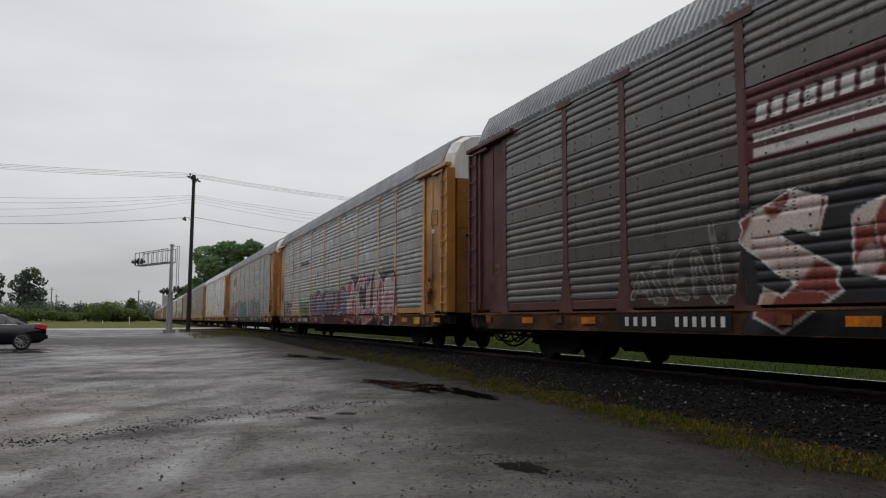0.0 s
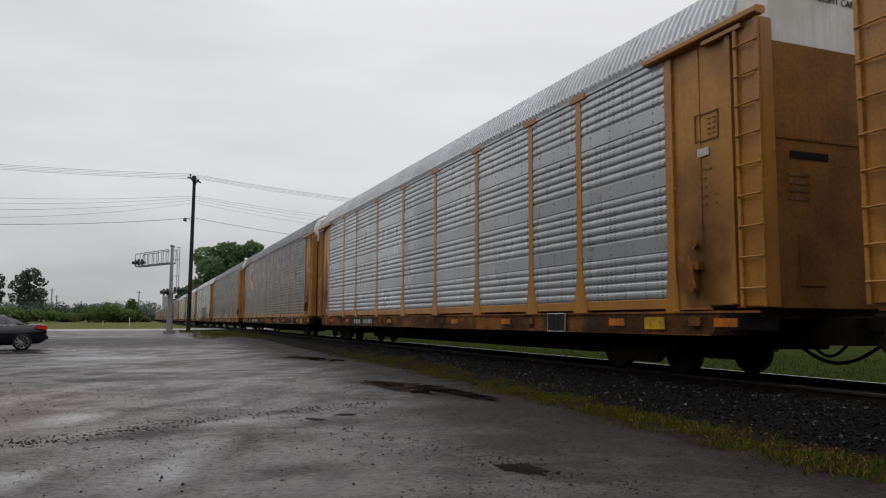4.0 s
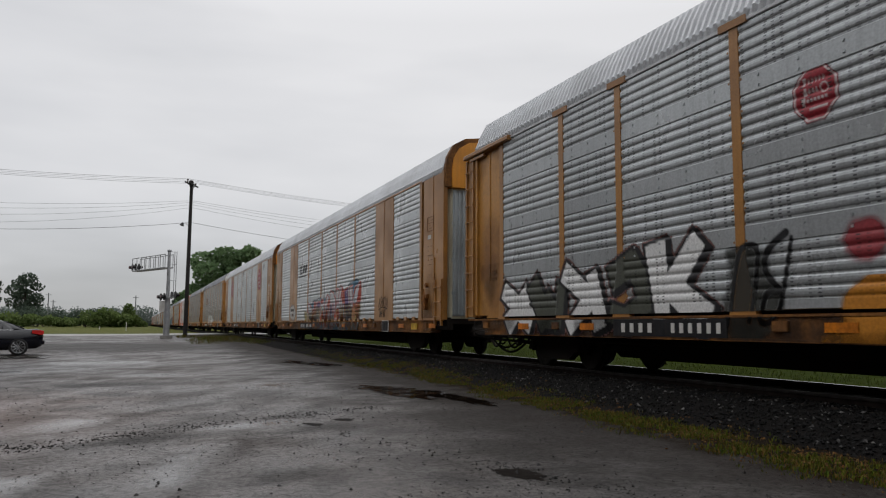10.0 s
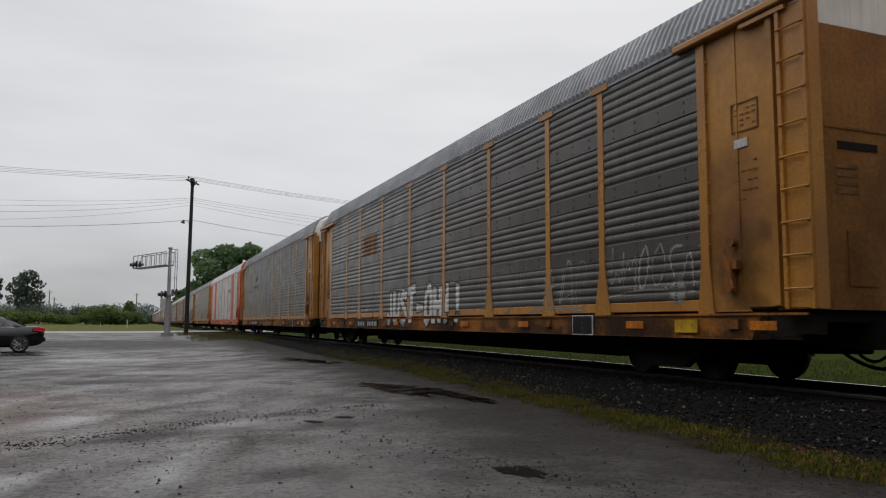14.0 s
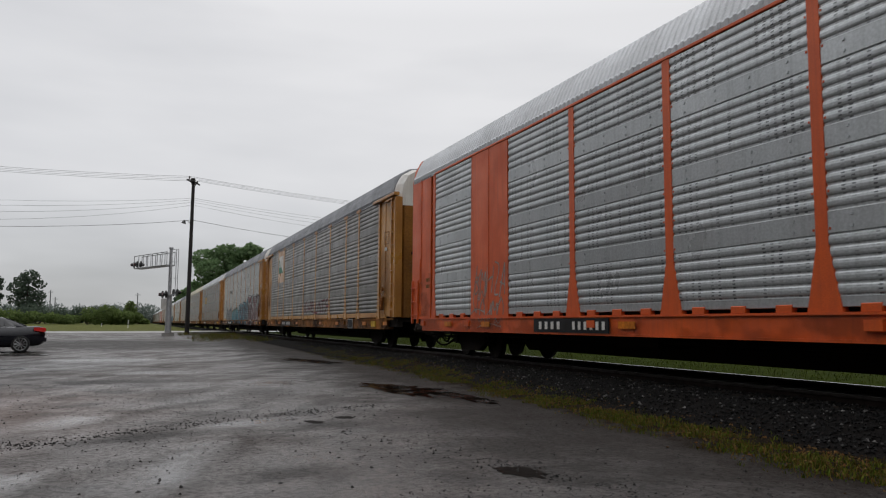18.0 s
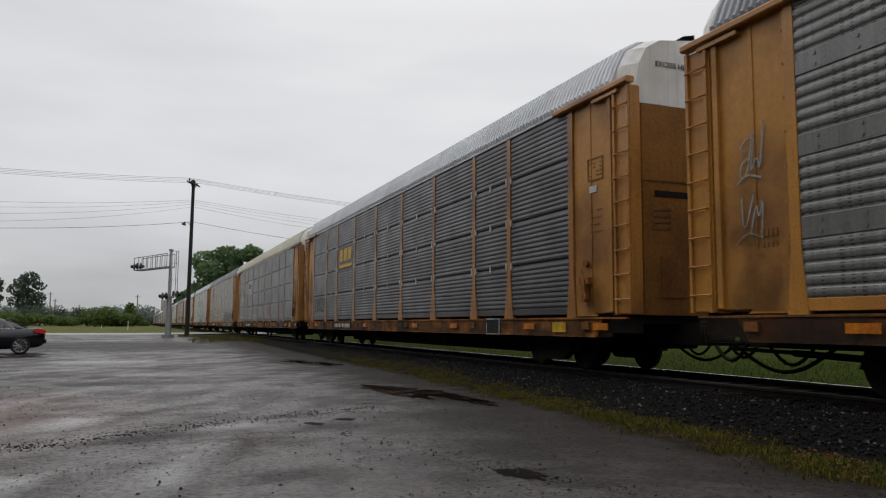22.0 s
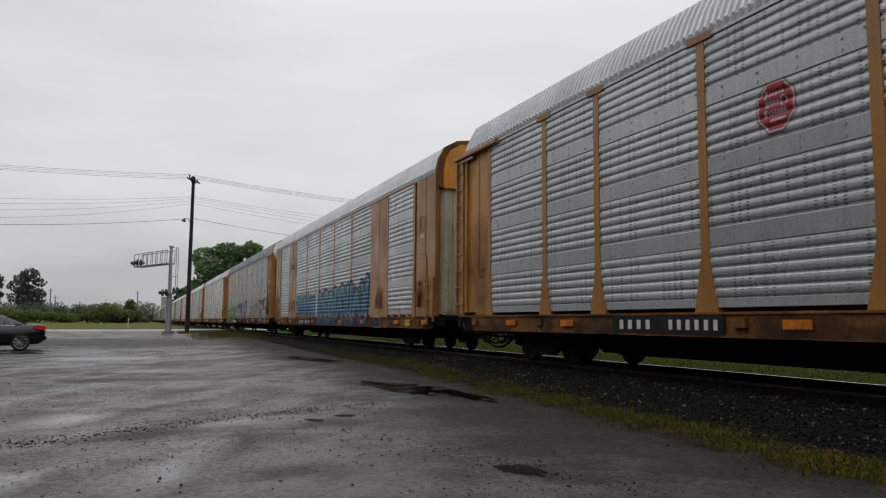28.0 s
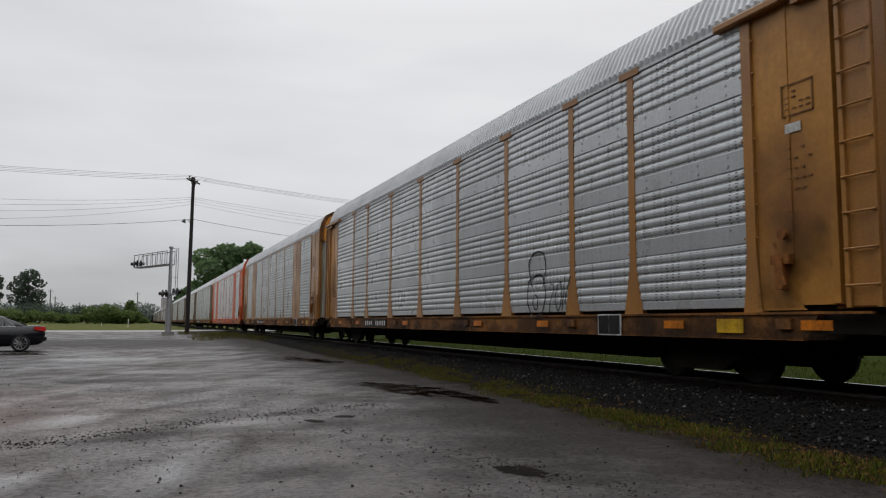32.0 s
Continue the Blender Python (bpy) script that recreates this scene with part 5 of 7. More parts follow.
    mural(C[5], "a", -5.0, 1.35, 0.72, 2.5, 5, [(0.045, 0.21, 0.24), (0.07, 0.27, 0.29), (0.025, 0.14, 0.17), (0.09, 0.29, 0.27)], 71, line=(0.02, 0.032, 0.04), rim=0.04, halo=(0.20, 0.10, 0.11), halo_rim=0.02, back=(0.50, 0.26, 0.05), cover=0.85, ragged=0.3, shine=(0.55, 0.58, 0.58), patch=[(0.55, 0.30, 0.05), (0.02, 0.10, 0.13)], patch_at=0.42, thick=0.33, curve=2)
    mural(C[5], "a", -7.3, -5.3, 1.28, 2.35, 3, [(0.55, 0.50, 0.52)], 72, line=(0.30, 0.07, 0.12), rim=0.045, thick=0.08, curve=1)
    haze(C[5], "a", -5.0, -4.35, 1.6, 2.35, (0.55, 0.25, 0.03), 78, 0.2, 0.9, "round orange sprayed blob", True)
    haze(C[5], "a", 2.0, 2.75, 1.55, 2.2, (0.36, 0.05, 0.06), 76, 0.15, 0.9, "round red sprayed blob", True)
    tag(C[5], "a", -8.2, -7.5, 1.5, 2.1, "pink", 77, 10, 0.06)
    mural(C[5], "a", 4.95, 11.45, 0.70, 2.25, 5, [(0.70, 0.70, 0.69), (0.085, 0.09, 0.07)], 74, veins=0.0, line=black, rim=0.055, halo=(0.30, 0.14, 0.12), halo_rim=0.02, shade=black, drop=(-0.10, -0.05), thick=0.30, curve=0, grow=0.3, alt=True, wild=0.14)
    haze(C[5], "a", 3.55, 4.75, 0.70, 2.05, (0.05, 0.052, 0.045), 79, 0.45, 0.8, "dark sprayed smear over a post")
    tag(C[5], "a", 3.6, 4.6, 0.85, 2.0, "black", 75, 18, 0.09)
    octagon_emblem(C[5], "a", 2.95, 3.72, 0.34, 0.36)
    octagon_emblem(C[5], "a", -2.65, 3.65, 0.34, 0.34)
    # tan car: red and white piece on blue, with pale ends
    haze(C[6], "b", -5.3, 5.2, 0.66, 1.7, (0.50, 0.42, 0.16), 81, 0.4, 0.8, "pale yellow overspray behind the piece")
    mural(C[6], "b", -5.0, 4.25, 0.68, 2.55, 10, [(0.50, 0.52, 0.53), (0.46, 0.47, 0.50), (0.30, 0.40, 0.48)], 82, line=(0.40, 0.045, 0.03), rim=0.05, halo=(0.56, 0.50, 0.49), halo_rim=0.03, back=((0.42, 0.46, 0.48), (0.10, 0.24, 0.36)), ragged=0.35, cover=0.95, patch=[(0.46, 0.055, 0.02), (0.44, 0.07, 0.025), (0.11, 0.08, 0.22)], patch_at=0.12, thick=0.25, grow=0.35, curve=0, wild=0.2)
    tag(C[6], "b", -8.5, -7.5, 1.45, 1.8, "black", 83, 14, 0.03)
    tag(C[6], "b", -8.3, -7.6, 1.15, 1.38, "black", 84, 12, 0.03)
    stripes = [(box_in(0.06, 0.38, 0.30 + 0.12 * k, 0.37 + 0.12 * k, 0.25), black) for k in range(5)]
    stripes += letter_bars(0.44, 0.96, 0.34, 0.86, 2, black, 0.2, 0.78) + letter_bars(0.0, 0.96, 0.04, 0.17, 14, black, 0.05, 0.6)
    decal(C[6], "b", 4.55, 6.6, 3.2, 3.95, stripes, "emblem", "black striped emblem over small bars")
    bub = haze(C[6], "b", 7.05, 9.0, 0.98, 2.05, (0.55, 0.54, 0.52), 86, 0.12, 1.0, "white sprayed cloud with black words", True)
    for words, z in (("SUPPORT", 1.57), ("LOCAL", 1.32)):
        t = put("lettering", text_mesh(words, 0.21), INK["black"], bub)
        t.matrix_basis = Matrix.Translation((-1.516, 8.03, z)) @ pose(0, 0, 0, 90, 0, -90)
    octagon_emblem(C[7], "b", 8.05, 3.95, 0.74, 0.88)
    octagon_emblem(C[7], "b", -8.1, 3.95, 0.74, 0.88)
    # dark car with the white words
    mural(C[8], "a", -2.75, 3.7, 0.74, 2.0, "JUST-OH!!", [(0.62, 0.62, 0.60)], 90, veins=0.0, line=black, rim=0.03, thick=0.17, curve=0, wild=0.07, label="large white sprayed words on dark ribs")
    for y0, y1, z0, z1, ink, sd, w in ((-4.2, -2.95, 1.2, 2.0, "grey", 91, 0.045), (-6.0, -4.5, 1.15, 2.15, "grey", 92, 0.045), (-8.4, -6.2, 1.15, 2.0, "dust", 93, 0.04), (-11.4, -9.2, 1.4, 2.1, "dust", 94, 0.045), (4.7, 7.0, 1.3, 1.85, "grey", 95, 0.035), (8.0, 11.2, 1.3, 1.8, "grey", 98, 0.035)):
        tag(C[8], "a", y0, y1, z0, z1, ink, sd, 14, w)
    haze(C[8], "a", -11.3, -10.75, 1.1, 1.62, (0.36, 0.36, 0.33), 99, 0.1, 0.75, "round pale sprayed blob", True)
    decal(C[8], "a", 4.9, 6.6, 3.2, 4.0, [(box_in(0, 1, 0, 1), (0.26, 0.12, 0.04))] + letter_bars(0.1, 0.95, 0.35, 0.8, 3, (0.14, 0.06, 0.02)), "emblem", "faded orange emblem patch")
    # sooty car: a ghost of an emblem
    decal(C[9], "a", 4.6, 6.9, 3.1, 4.2, letter_bars(0.35, 0.9, 0.6, 0.95, 3, (0.02, 0.018, 0.016)) + letter_bars(0.1, 0.9, 0.08, 0.32, 8, (0.018, 0.016, 0.015)), "emblem", "dark ghost of an emblem")
    # orange-red car
    decal(C[10], "b", -6.95, -4.65, 3.55, 3.9, letter_bars(0.02, 0.97, 0.1, 0.9, 8, (0.36, 0.04, 0.02), 0.06, 0.62), "emblem", "row of red slanted bars")
    tag(C[10], "b", 7.15, 8.9, 1.55, 2.25, "dust", 101, 30, 0.045)
    tag(C[10], "b", 7.3, 8.6, 0.85, 1.45, "dust", 102, 20, 0.045)
    tag(C[10], "b", 8.3, 9.0, 1.2, 2.0, "dust", 107, 20, 0.035)
    bars(C[10], -13.2, -12.95, 3.05, 3.3, 2, INK["white"], 1.51, 103, skip=0)
    # white and green emblem on a plate
    p = flat_sheet("emblem_plate", C[11], rect(7.17, 8.92, 3.2, 5.05), YELLOW, 1.507, "flat yellow plate with an emblem")
    e = flat_sheet("emblem", p, rect(7.45, 8.75, 3.75, 4.75), INK["decal"], 1.515)
    flat_sheet("emblem_face", e, [(7.45, 3.75), (8.75, 3.75), (8.75, 4.6), (8.2, 4.25), (7.9, 4.1)], DECAL_GREEN, 1.523)
    bars(e, 7.9, 8.65, 4.1, 4.4, 3, INK["white"], 1.529, 104, skip=0)
    tag(C[11], "a", -4.2, 1.2, 1.35, 1.9, "wine", 105, 24, 0.07)
    tag(C[11], "a", -9.1, -8.85, 1.2, 1.8, "black", 106, 8, 0.03)
    # navy, aqua and maroon pieces along the grey car
    mural(C[12], "a", -6.0, -0.2, 0.70, 2.5, 6, [(0.016, 0.017, 0.026), (0.022, 0.016, 0.034), (0.014, 0.015, 0.024)], 111, line=(0.075, 0.31, 0.42), rim=0.065, halo=(0.012, 0.014, 0.022), halo_rim=0.07, back=(0.016, 0.04, 0.07), cover=0.9, ragged=0.35, shine=(0.20, 0.52, 0.58), thick=0.29, curve=1, grow=0.15, wild=0.2, veins=0.9)
    mural(C[12], "a", 0.1, 4.6, 0.70, 2.15, 5, [(0.05, 0.26, 0.30), (0.028, 0.20, 0.26), (0.016, 0.12, 0.14)], 112, line=(0.012, 0.018, 0.022), rim=0.06, halo=(0.26, 0.26, 0.13), halo_rim=0.03, back=(0.14, 0.17, 0.07), cover=0.7, ragged=0.4, thick=0.28, curve=1, grow=0.2, shade=(0.012, 0.018, 0.022), drop=(-0.06, -0.05))
    mural(C[12], "a", 4.75, 9.0, 0.72, 2.05, 6, [(0.27, 0.27, 0.27), (0.21, 0.21, 0.20), (0.15, 0.145, 0.135)], 113, line=(0.02, 0.02, 0.022), rim=0.045, back=((0.06, 0.14, 0.13), (0.10, 0.10, 0.09)), cover=0.6, ragged=0.5, thick=0.19, curve=1, wild=0.15)
    mural(C[12], "a", -11.9, -6.1, 0.70, 2.8, 3, [(0.13, 0.018, 0.025), (0.105, 0.014, 0.02)], 114, line=(0.46, 0.46, 0.45), rim=0.07, halo=(0.02, 0.02, 0.022), halo_rim=0.05, back=(0.08, 0.014, 0.018), cover=0.9, ragged=0.25, thick=0.33, curve=2, patch=[(0.05, 0.15, 0.15)], patch_at=0.6)
    decal(C[12], "a", 4.65, 6.9, 3.4, 3.78, letter_bars(0.02, 0.97, 0.1, 0.85, 8, (0.03, 0.03, 0.03), 0.03, 0.6), "lettering", "faint dark bars of old lettering")
    tag(C[12], "a", 12.2, 12.65, 2.1, 2.6, "dust", 116, 10, 0.03)
    tag(C[12], "a", 12.2, 12.65, 2.9, 3.5, "dust", 117, 10, 0.03)
    # yellow bars on a pale patch; black bracket on a white one
    decal(C[13], "c", 4.45, 6.9, 3.05, 4.1, [(box_in(0, 1, 0, 1), (0.10, 0.105, 0.11))] + letter_bars(0.10, 0.92, 0.38, 0.85, 3, (0.62, 0.37, 0.02), 0.08) + [(box_in(0.08, 0.90, 0.12, 0.25), (0.62, 0.37, 0.02))], "emblem_patch", "grey patch with three yellow bars")
    tag(C[13], "c", 9.3, 11.3, 1.5, 2.1, "olive", 118, 14, 0.06)
    tag(C[13], "c", 8.0, 8.9, 4.1, 4.4, "dust", 120, 14, 0.04)
    brk = [(box_in(0.08, 0.12, 0.2, 0.85), black), (box_in(0.88, 0.92, 0.2, 0.85), black), (box_in(0.08, 0.18, 0.2, 0.28), black), (box_in(0.08, 0.18, 0.77, 0.85), black), (box_in(0.82, 0.92, 0.2, 0.28), black), (box_in(0.82, 0.92, 0.77, 0.85), black)] + letter_bars(0.26, 0.78, 0.42, 0.75, 3, black, 0.04, 0.8) + [(ring_in(0.30, 0.16, 0.0, 0.022, 0.45, 0.005), black), (ring_in(0.40, 0.16, 0.0, 0.022, 0.45, 0.005), black)]
    decal(C[14], "c", 4.45, 6.9, 3.05, 4.1, [(box_in(0, 1, 0, 1), (0.50, 0.50, 0.49))] + brk, "emblem_patch", "white patch with a black bracket emblem")
    tag(C[14], "c", -4.1, -3.0, 1.45, 2.0, "pink", 119, 22, 0.09)
    # faded piece on the dusty car
    haze(C[15], "a", -11.4, -4.3, 0.67, 2.0, (0.33, 0.33, 0.30), 121, 0.5, 0.75, "faded whitish paint over the lower side")
    mural(C[15], "a", -11.0, -4.6, 1.0, 1.95, 8, [(0.30, 0.31, 0.28), (0.22, 0.26, 0.23)], 122, line=(0.38, 0.37, 0.34), rim=0.035, thick=0.10, wild=0.18, fade=0.6, patch=[(0.32, 0.20, 0.18), (0.14, 0.24, 0.22)], patch_at=0.1)
    tag(C[15], "a", -4.2, -2.4, 1.15, 1.8, "dust", 123, 14, 0.06)
    shield_plate(C[15], 7.17, 8.92, 3.25, 5.0, 1.507, True)
    mural(C[16], "a", -4.1, -0.1, 0.86, 2.08, 4, [(0.52, 0.51, 0.50), (0.50, 0.50, 0.49), (0.05, 0.27, 0.20), (0.04, 0.22, 0.17)], 124, line=(0.02, 0.018, 0.018), rim=0.04, halo=(0.32, 0.20, 0.18), halo_rim=0.015, thick=0.30, curve=2)
    haze(C[16], "a", -5.3, -4.35, 1.12, 2.2, (0.52, 0.51, 0.50), 125, 0.12, 1.0, "white sprayed panel with a black scrawl", True)
    tag(C[16], "a", -5.1, -4.5, 1.7, 1.95, "black", 126, 8, 0.035)
    tag(C[16], "a", -5.1, -4.5, 1.35, 1.6, "black", 127, 8, 0.035)
    octagon_emblem(C[16], "a", 2.88, 3.7, 0.33, 0.36)
    octagon_emblem(C[16], "a", -2.75, 3.7, 0.33, 0.36)
    # blue pieces on the tan car
    blue = [(0.10, 0.33, 0.42), (0.055, 0.25, 0.40), (0.03, 0.17, 0.33), (0.025, 0.12, 0.26)]
    mural(C[17], "b", 2.2, 6.7, 0.95, 2.15, 5, blue, 131, line=(0.012, 0.016, 0.03), rim=0.06, halo=(0.42, 0.30, 0.30), halo_rim=0.03, back=((0.30, 0.07, 0.08), (0.26, 0.16, 0.16)), cover=0.6, ragged=0.4, shine=(0.55, 0.57, 0.58), thick=0.24, curve=2)
    mural(C[17], "b", -6.7, 1.6, 0.70, 2.45, 8, blue, 132, line=(0.012, 0.018, 0.04), rim=0.06, halo=(0.025, 0.05, 0.11), halo_rim=0.05, shade=(0.012, 0.018, 0.04), drop=(-0.08, -0.06), back=((0.28, 0.06, 0.07), (0.33, 0.19, 0.19)), cover=0.75, ragged=0.45, shine=(0.58, 0.60, 0.61), thick=0.27, grow=0.18, curve=2)
    haze(C[17], "b", -8.6, -7.5, 1.3, 1.95, (0.36, 0.09, 0.03), 135, 0.5, 0.55, "faint red sprayed cloud on the plate")
    tag(C[17], "b", -8.5, -7.6, 1.4, 2.0, "wine", 133, 8, 0.05)
    tag(C[17], "b", 7.2, 8.9, 1.4, 1.9, "red", 134, 14, 0.07)
    decal(C[17], "b", 7.25, 8.85, 3.3, 4.1, brk, "emblem", "black bracket emblem of plain shapes")
    # long row of pieces, and a striped patch
    decal(C[18], "a", 4.45, 6.95, 3.1, 4.05, [(box_in(0, 1, 0, 1), (0.60, 0.28, 0.26))] + [(box_in(0, 1, 0.08 + 0.25 * k, 0.19 + 0.25 * k), (0.62, 0.48, 0.45)) for k in range(4)] + letter_bars(0.08, 0.92, 0.54, 0.74, 9, (0.46, 0.43, 0.41)), "emblem_patch", "faded red and white striped patch")
    mural(C[18], "a", 5.2, 12.3, 0.70, 2.0, 7, [(0.15, 0.30, 0.055), (0.10, 0.25, 0.035), (0.055, 0.17, 0.03)], 142, line=(0.015, 0.022, 0.014), rim=0.045, halo=(0.015, 0.022, 0.014), halo_rim=0.03, back=((0.03, 0.08, 0.17), (0.05, 0.12, 0.04)), cover=0.7, ragged=0.4, shine=(0.60, 0.62, 0.56), thick=0.28, grow=0.12, curve=2)
    mural(C[18], "a", -1.6, 4.1, 0.95, 2.35, 4, [(0.38, 0.33, 0.36), (0.34, 0.30, 0.35), (0.30, 0.27, 0.31)], 143, line=(0.03, 0.03, 0.04), rim=0.03, shade=(0.02, 0.06, 0.14), drop=(-0.10, -0.05), back=((0.02, 0.05, 0.03), (0.06, 0.05, 0.09)), cover=0.75, ragged=0.5, thick=0.36, grow=0.2, curve=0, patch=[(0.03, 0.09, 0.19)], patch_at=0.4, veins=0.9)
    haze(C[18], "a", -4.0, 4.6, 0.66, 1.0, (0.13, 0.016, 0.018), 144, 0.2, 0.95, "dark red paint along the sill")
    mural(C[18], "a", -11.9, -3.6, 0.70, 2.3, 8, [(0.42, 0.42, 0.41), (0.36, 0.36, 0.35), (0.26, 0.26, 0.255)], 145, line=black, rim=0.04, shade=(0.013, 0.013, 0.014), drop=(-0.17, -0.05), halo=(0.50, 0.36, 0.14), halo_rim=0.04, back=((0.22, 0.03, 0.03), (0.16, 0.035, 0.03)), cover=0.75, ragged=0.6, thick=0.25, grow=0.3, curve=0, wild=0.16)
    # line doodle: a plain outlined oval with loops
    s = Spray("a")
    s.stroke([(-5.5, 1.6), (-5.3, 2.1), (-5.6, 2.35), (-6.0, 2.3), (-6.1, 2.0), (-5.95, 1.6)], 0.035, 0.010)
    s.stroke([(-5.35, 1.75), (-5.9, 1.9), (-6.1, 1.5), (-5.9, 1.0), (-5.5, 0.95), (-5.25, 1.3), (-5.35, 1.75)], 0.035, 0.011)
    s.stroke([(-5.6, 1.45), (-5.75, 1.4), (-5.7, 1.1), (-5.5, 1.2), (-5.55, 1.4)], 0.03, 0.012)
    s.done("doodle", INK["black"], C[19], "black line doodle of a plain oval shape")
    tag(C[19], "a", -6.9, -6.1, 1.1, 1.7, "black", 151, 16, 0.03)


decorate()


# ---- ground ----
def gz(x, y):
    """Height of the ground: a flat lot, a rise to the road, a bank beyond the track."""
    z = 0.0
    k = min(max((y - 22) / 40, 0), 1)
    z += 0.20 * k * k * (3 - 2 * k)
    if x < 6.5 and y > 88:
        q = min((y - 88) / 45, 1) * min((6.5 - x) / 4, 1)
        z += 0.6 * q * q * (3 - 2 * q)
    if x > 11.5:
        q = min((x - 11.5) / 10, 1)
        z += 0.55 * q * q * (3 - 2 * q)
    return z


def ground_material():
    m = bpy.data.materials.new("wet_lot_and_grass")
    m.use_nodes = True
    nt = m.node_tree
    nd, ln = nt.nodes, nt.links
    bs = nd["Principled BSDF"]
    tc = nd.new("ShaderNodeTexCoord")
    sp = nd.new("ShaderNodeSeparateXYZ")
    ln.new(tc.outputs["Object"], sp.inputs[0])

    def noise_node(scale, detail=5.0, rough=0.55, stretch=None):
        n = nd.new("ShaderNodeTexNoise")
        n.inputs["Scale"].default_value, n.inputs["Detail"].default_value, n.inputs["Roughness"].default_value = scale, detail, rough
        if stretch:
            mp = nd.new("ShaderNodeMapping")
            mp.inputs["Scale"].default_value = stretch
            mp.inputs["Rotation"].default_value = (0, 0, radians(20))
            ln.new(tc.outputs["Object"], mp.inputs[0])
            ln.new(mp.outputs[0], n.inputs[0])
        else:
            ln.new(tc.outputs["Object"], n.inputs[0])
        return n.outputs[0]

    def calc(op, a, b=None, c=None):
        q = nd.new("ShaderNodeMath")
        q.operation = op
        for k, v in ((0, a), (1, b), (2, c)):
            if v is None:
                continue
            if isinstance(v, (int, float)):
                q.inputs[k].default_value = v
            else:
                ln.new(v, q.inputs[k])
        return q.outputs[0]

    def span(v, a, b, c=0.0, d=1.0):
        r = nd.new("ShaderNodeMapRange")
        r.inputs[1].default_value, r.inputs[2].default_value, r.inputs[3].default_value, r.inputs[4].default_value = a, b, c, d
        ln.new(v, r.inputs[0])
        return r.outputs[0]

    def mix(f, a, b):
        r = nd.new("ShaderNodeMixRGB")
        for k, v in ((0, f), (1, a), (2, b)):
            if isinstance(v, tuple):
                r.inputs[k].default_value = (*v, 1)
            else:
                ln.new(v, r.inputs[k])
        return r.outputs[0]

    big, mid, fine = noise_node(0.35, 4), noise_node(2.2, 6), noise_node(38, 4, 0.7)
    pebble = noise_node(15, 7, 0.75)
    grain = noise_node(110, 3, 0.7)
    blot = noise_node(1.1, 7, 0.65)

    def patch(cx, cy, rx, ry, rot, edge=0.6):
        """A soft-edged patch of the lot, its outline broken up by noise."""
        a = radians(rot)
        dx = calc("ADD", calc("SUBTRACT", sp.outputs[0], cx), calc("MULTIPLY", calc("SUBTRACT", blot, 0.5), 2.2 * rx))
        dy = calc("ADD", calc("SUBTRACT", sp.outputs[1], cy), calc("MULTIPLY", calc("SUBTRACT", mid, 0.5), 1.6 * ry))
        p = calc("ADD", calc("MULTIPLY", dx, math.cos(a) / rx), calc("MULTIPLY", dy, math.sin(a) / rx))
        q = calc("ADD", calc("MULTIPLY", dx, -math.sin(a) / ry), calc("MULTIPLY", dy, math.cos(a) / ry))
        r = calc("SQRT", calc("ADD", calc("MULTIPLY", p, p), calc("MULTIPLY", q, q)))
        return span(r, 1.15, 1.0 - edge)

    # streaks that follow the wheels, from the near end of the lot to its far edge
    co = nd.new("ShaderNodeCombineXYZ")
    ln.new(calc("ADD", calc("MULTIPLY", sp.outputs[0], 0.13), calc("MULTIPLY", sp.outputs[1], 0.20)), co.inputs[0])
    ln.new(calc("ADD", calc("MULTIPLY", sp.outputs[0], 1.9), calc("ADD", calc("MULTIPLY", sp.outputs[1], -1.05), calc("MULTIPLY", big, 3.0))), co.inputs[1])
    tn = nd.new("ShaderNodeTexNoise")
    tn.inputs["Scale"].default_value, tn.inputs["Detail"].default_value, tn.inputs["Roughness"].default_value = 0.8, 3.0, 0.45
    ln.new(co.outputs[0], tn.inputs[0])
    track = tn.outputs[0]

    def union(items):
        out = items[0]
        for it in items[1:]:
            out = calc("MAXIMUM", out, it)
        return out

    film = union([patch(0.35, 6.9, 0.42, 1.9, -18, 0.9), patch(-0.8, 10.3, 0.55, 1.1, -20, 0.9), patch(1.3, 9.5, 0.9, 0.35, 25), patch(-0.9, 26.0, 2.4, 1.5, 0), patch(2.6, 15.5, 1.6, 1.6, 0, 0.9), patch(-0.9, 6.6, 0.4, 0.7, 10, 0.9), patch(-3.2, 21.8, 1.6, 0.9, 0), patch(0.6, 19.5, 1.4, 1.0, 0, 0.9)])
    dry = union([patch(1.15, 6.2, 0.5, 0.4, 20), patch(-0.6, 16.6, 1.9, 0.8, 0), patch(2.2, 8.9, 0.8, 0.45, 15), patch(0.2, 8.7, 0.7, 0.30, 20), patch(-0.5, 5.6, 0.5, 0.25, 10), patch(3.7, 7.2, 1.5, 4.5, -10, 0.8), patch(3.1, 5.2, 0.6, 0.4, 0), patch(-2.0, 41.0, 8.0, 8.0, 0, 0.5)])
    xw0 = calc("ADD", sp.outputs[0], calc("MULTIPLY", calc("SUBTRACT", blot, 0.5), 3.0))
    lot = mix(span(mid, 0.35, 0.68), (0.068, 0.052, 0.044), (0.035, 0.027, 0.0235))
    lot = mix(span(blot, 0.45, 0.66, 0, 0.6), lot, (0.015, 0.0135, 0.013))
    lot = mix(span(pebble, 0.44, 0.60, 0, 0.75), lot, (0.008, 0.0072, 0.007))
    lot = mix(span(pebble, 0.46, 0.34, 0, 0.6), lot, (0.060, 0.050, 0.044))
    lot = mix(calc("MULTIPLY", span(big, 0.40, 0.62), 0.5), lot, (0.046, 0.032, 0.025))
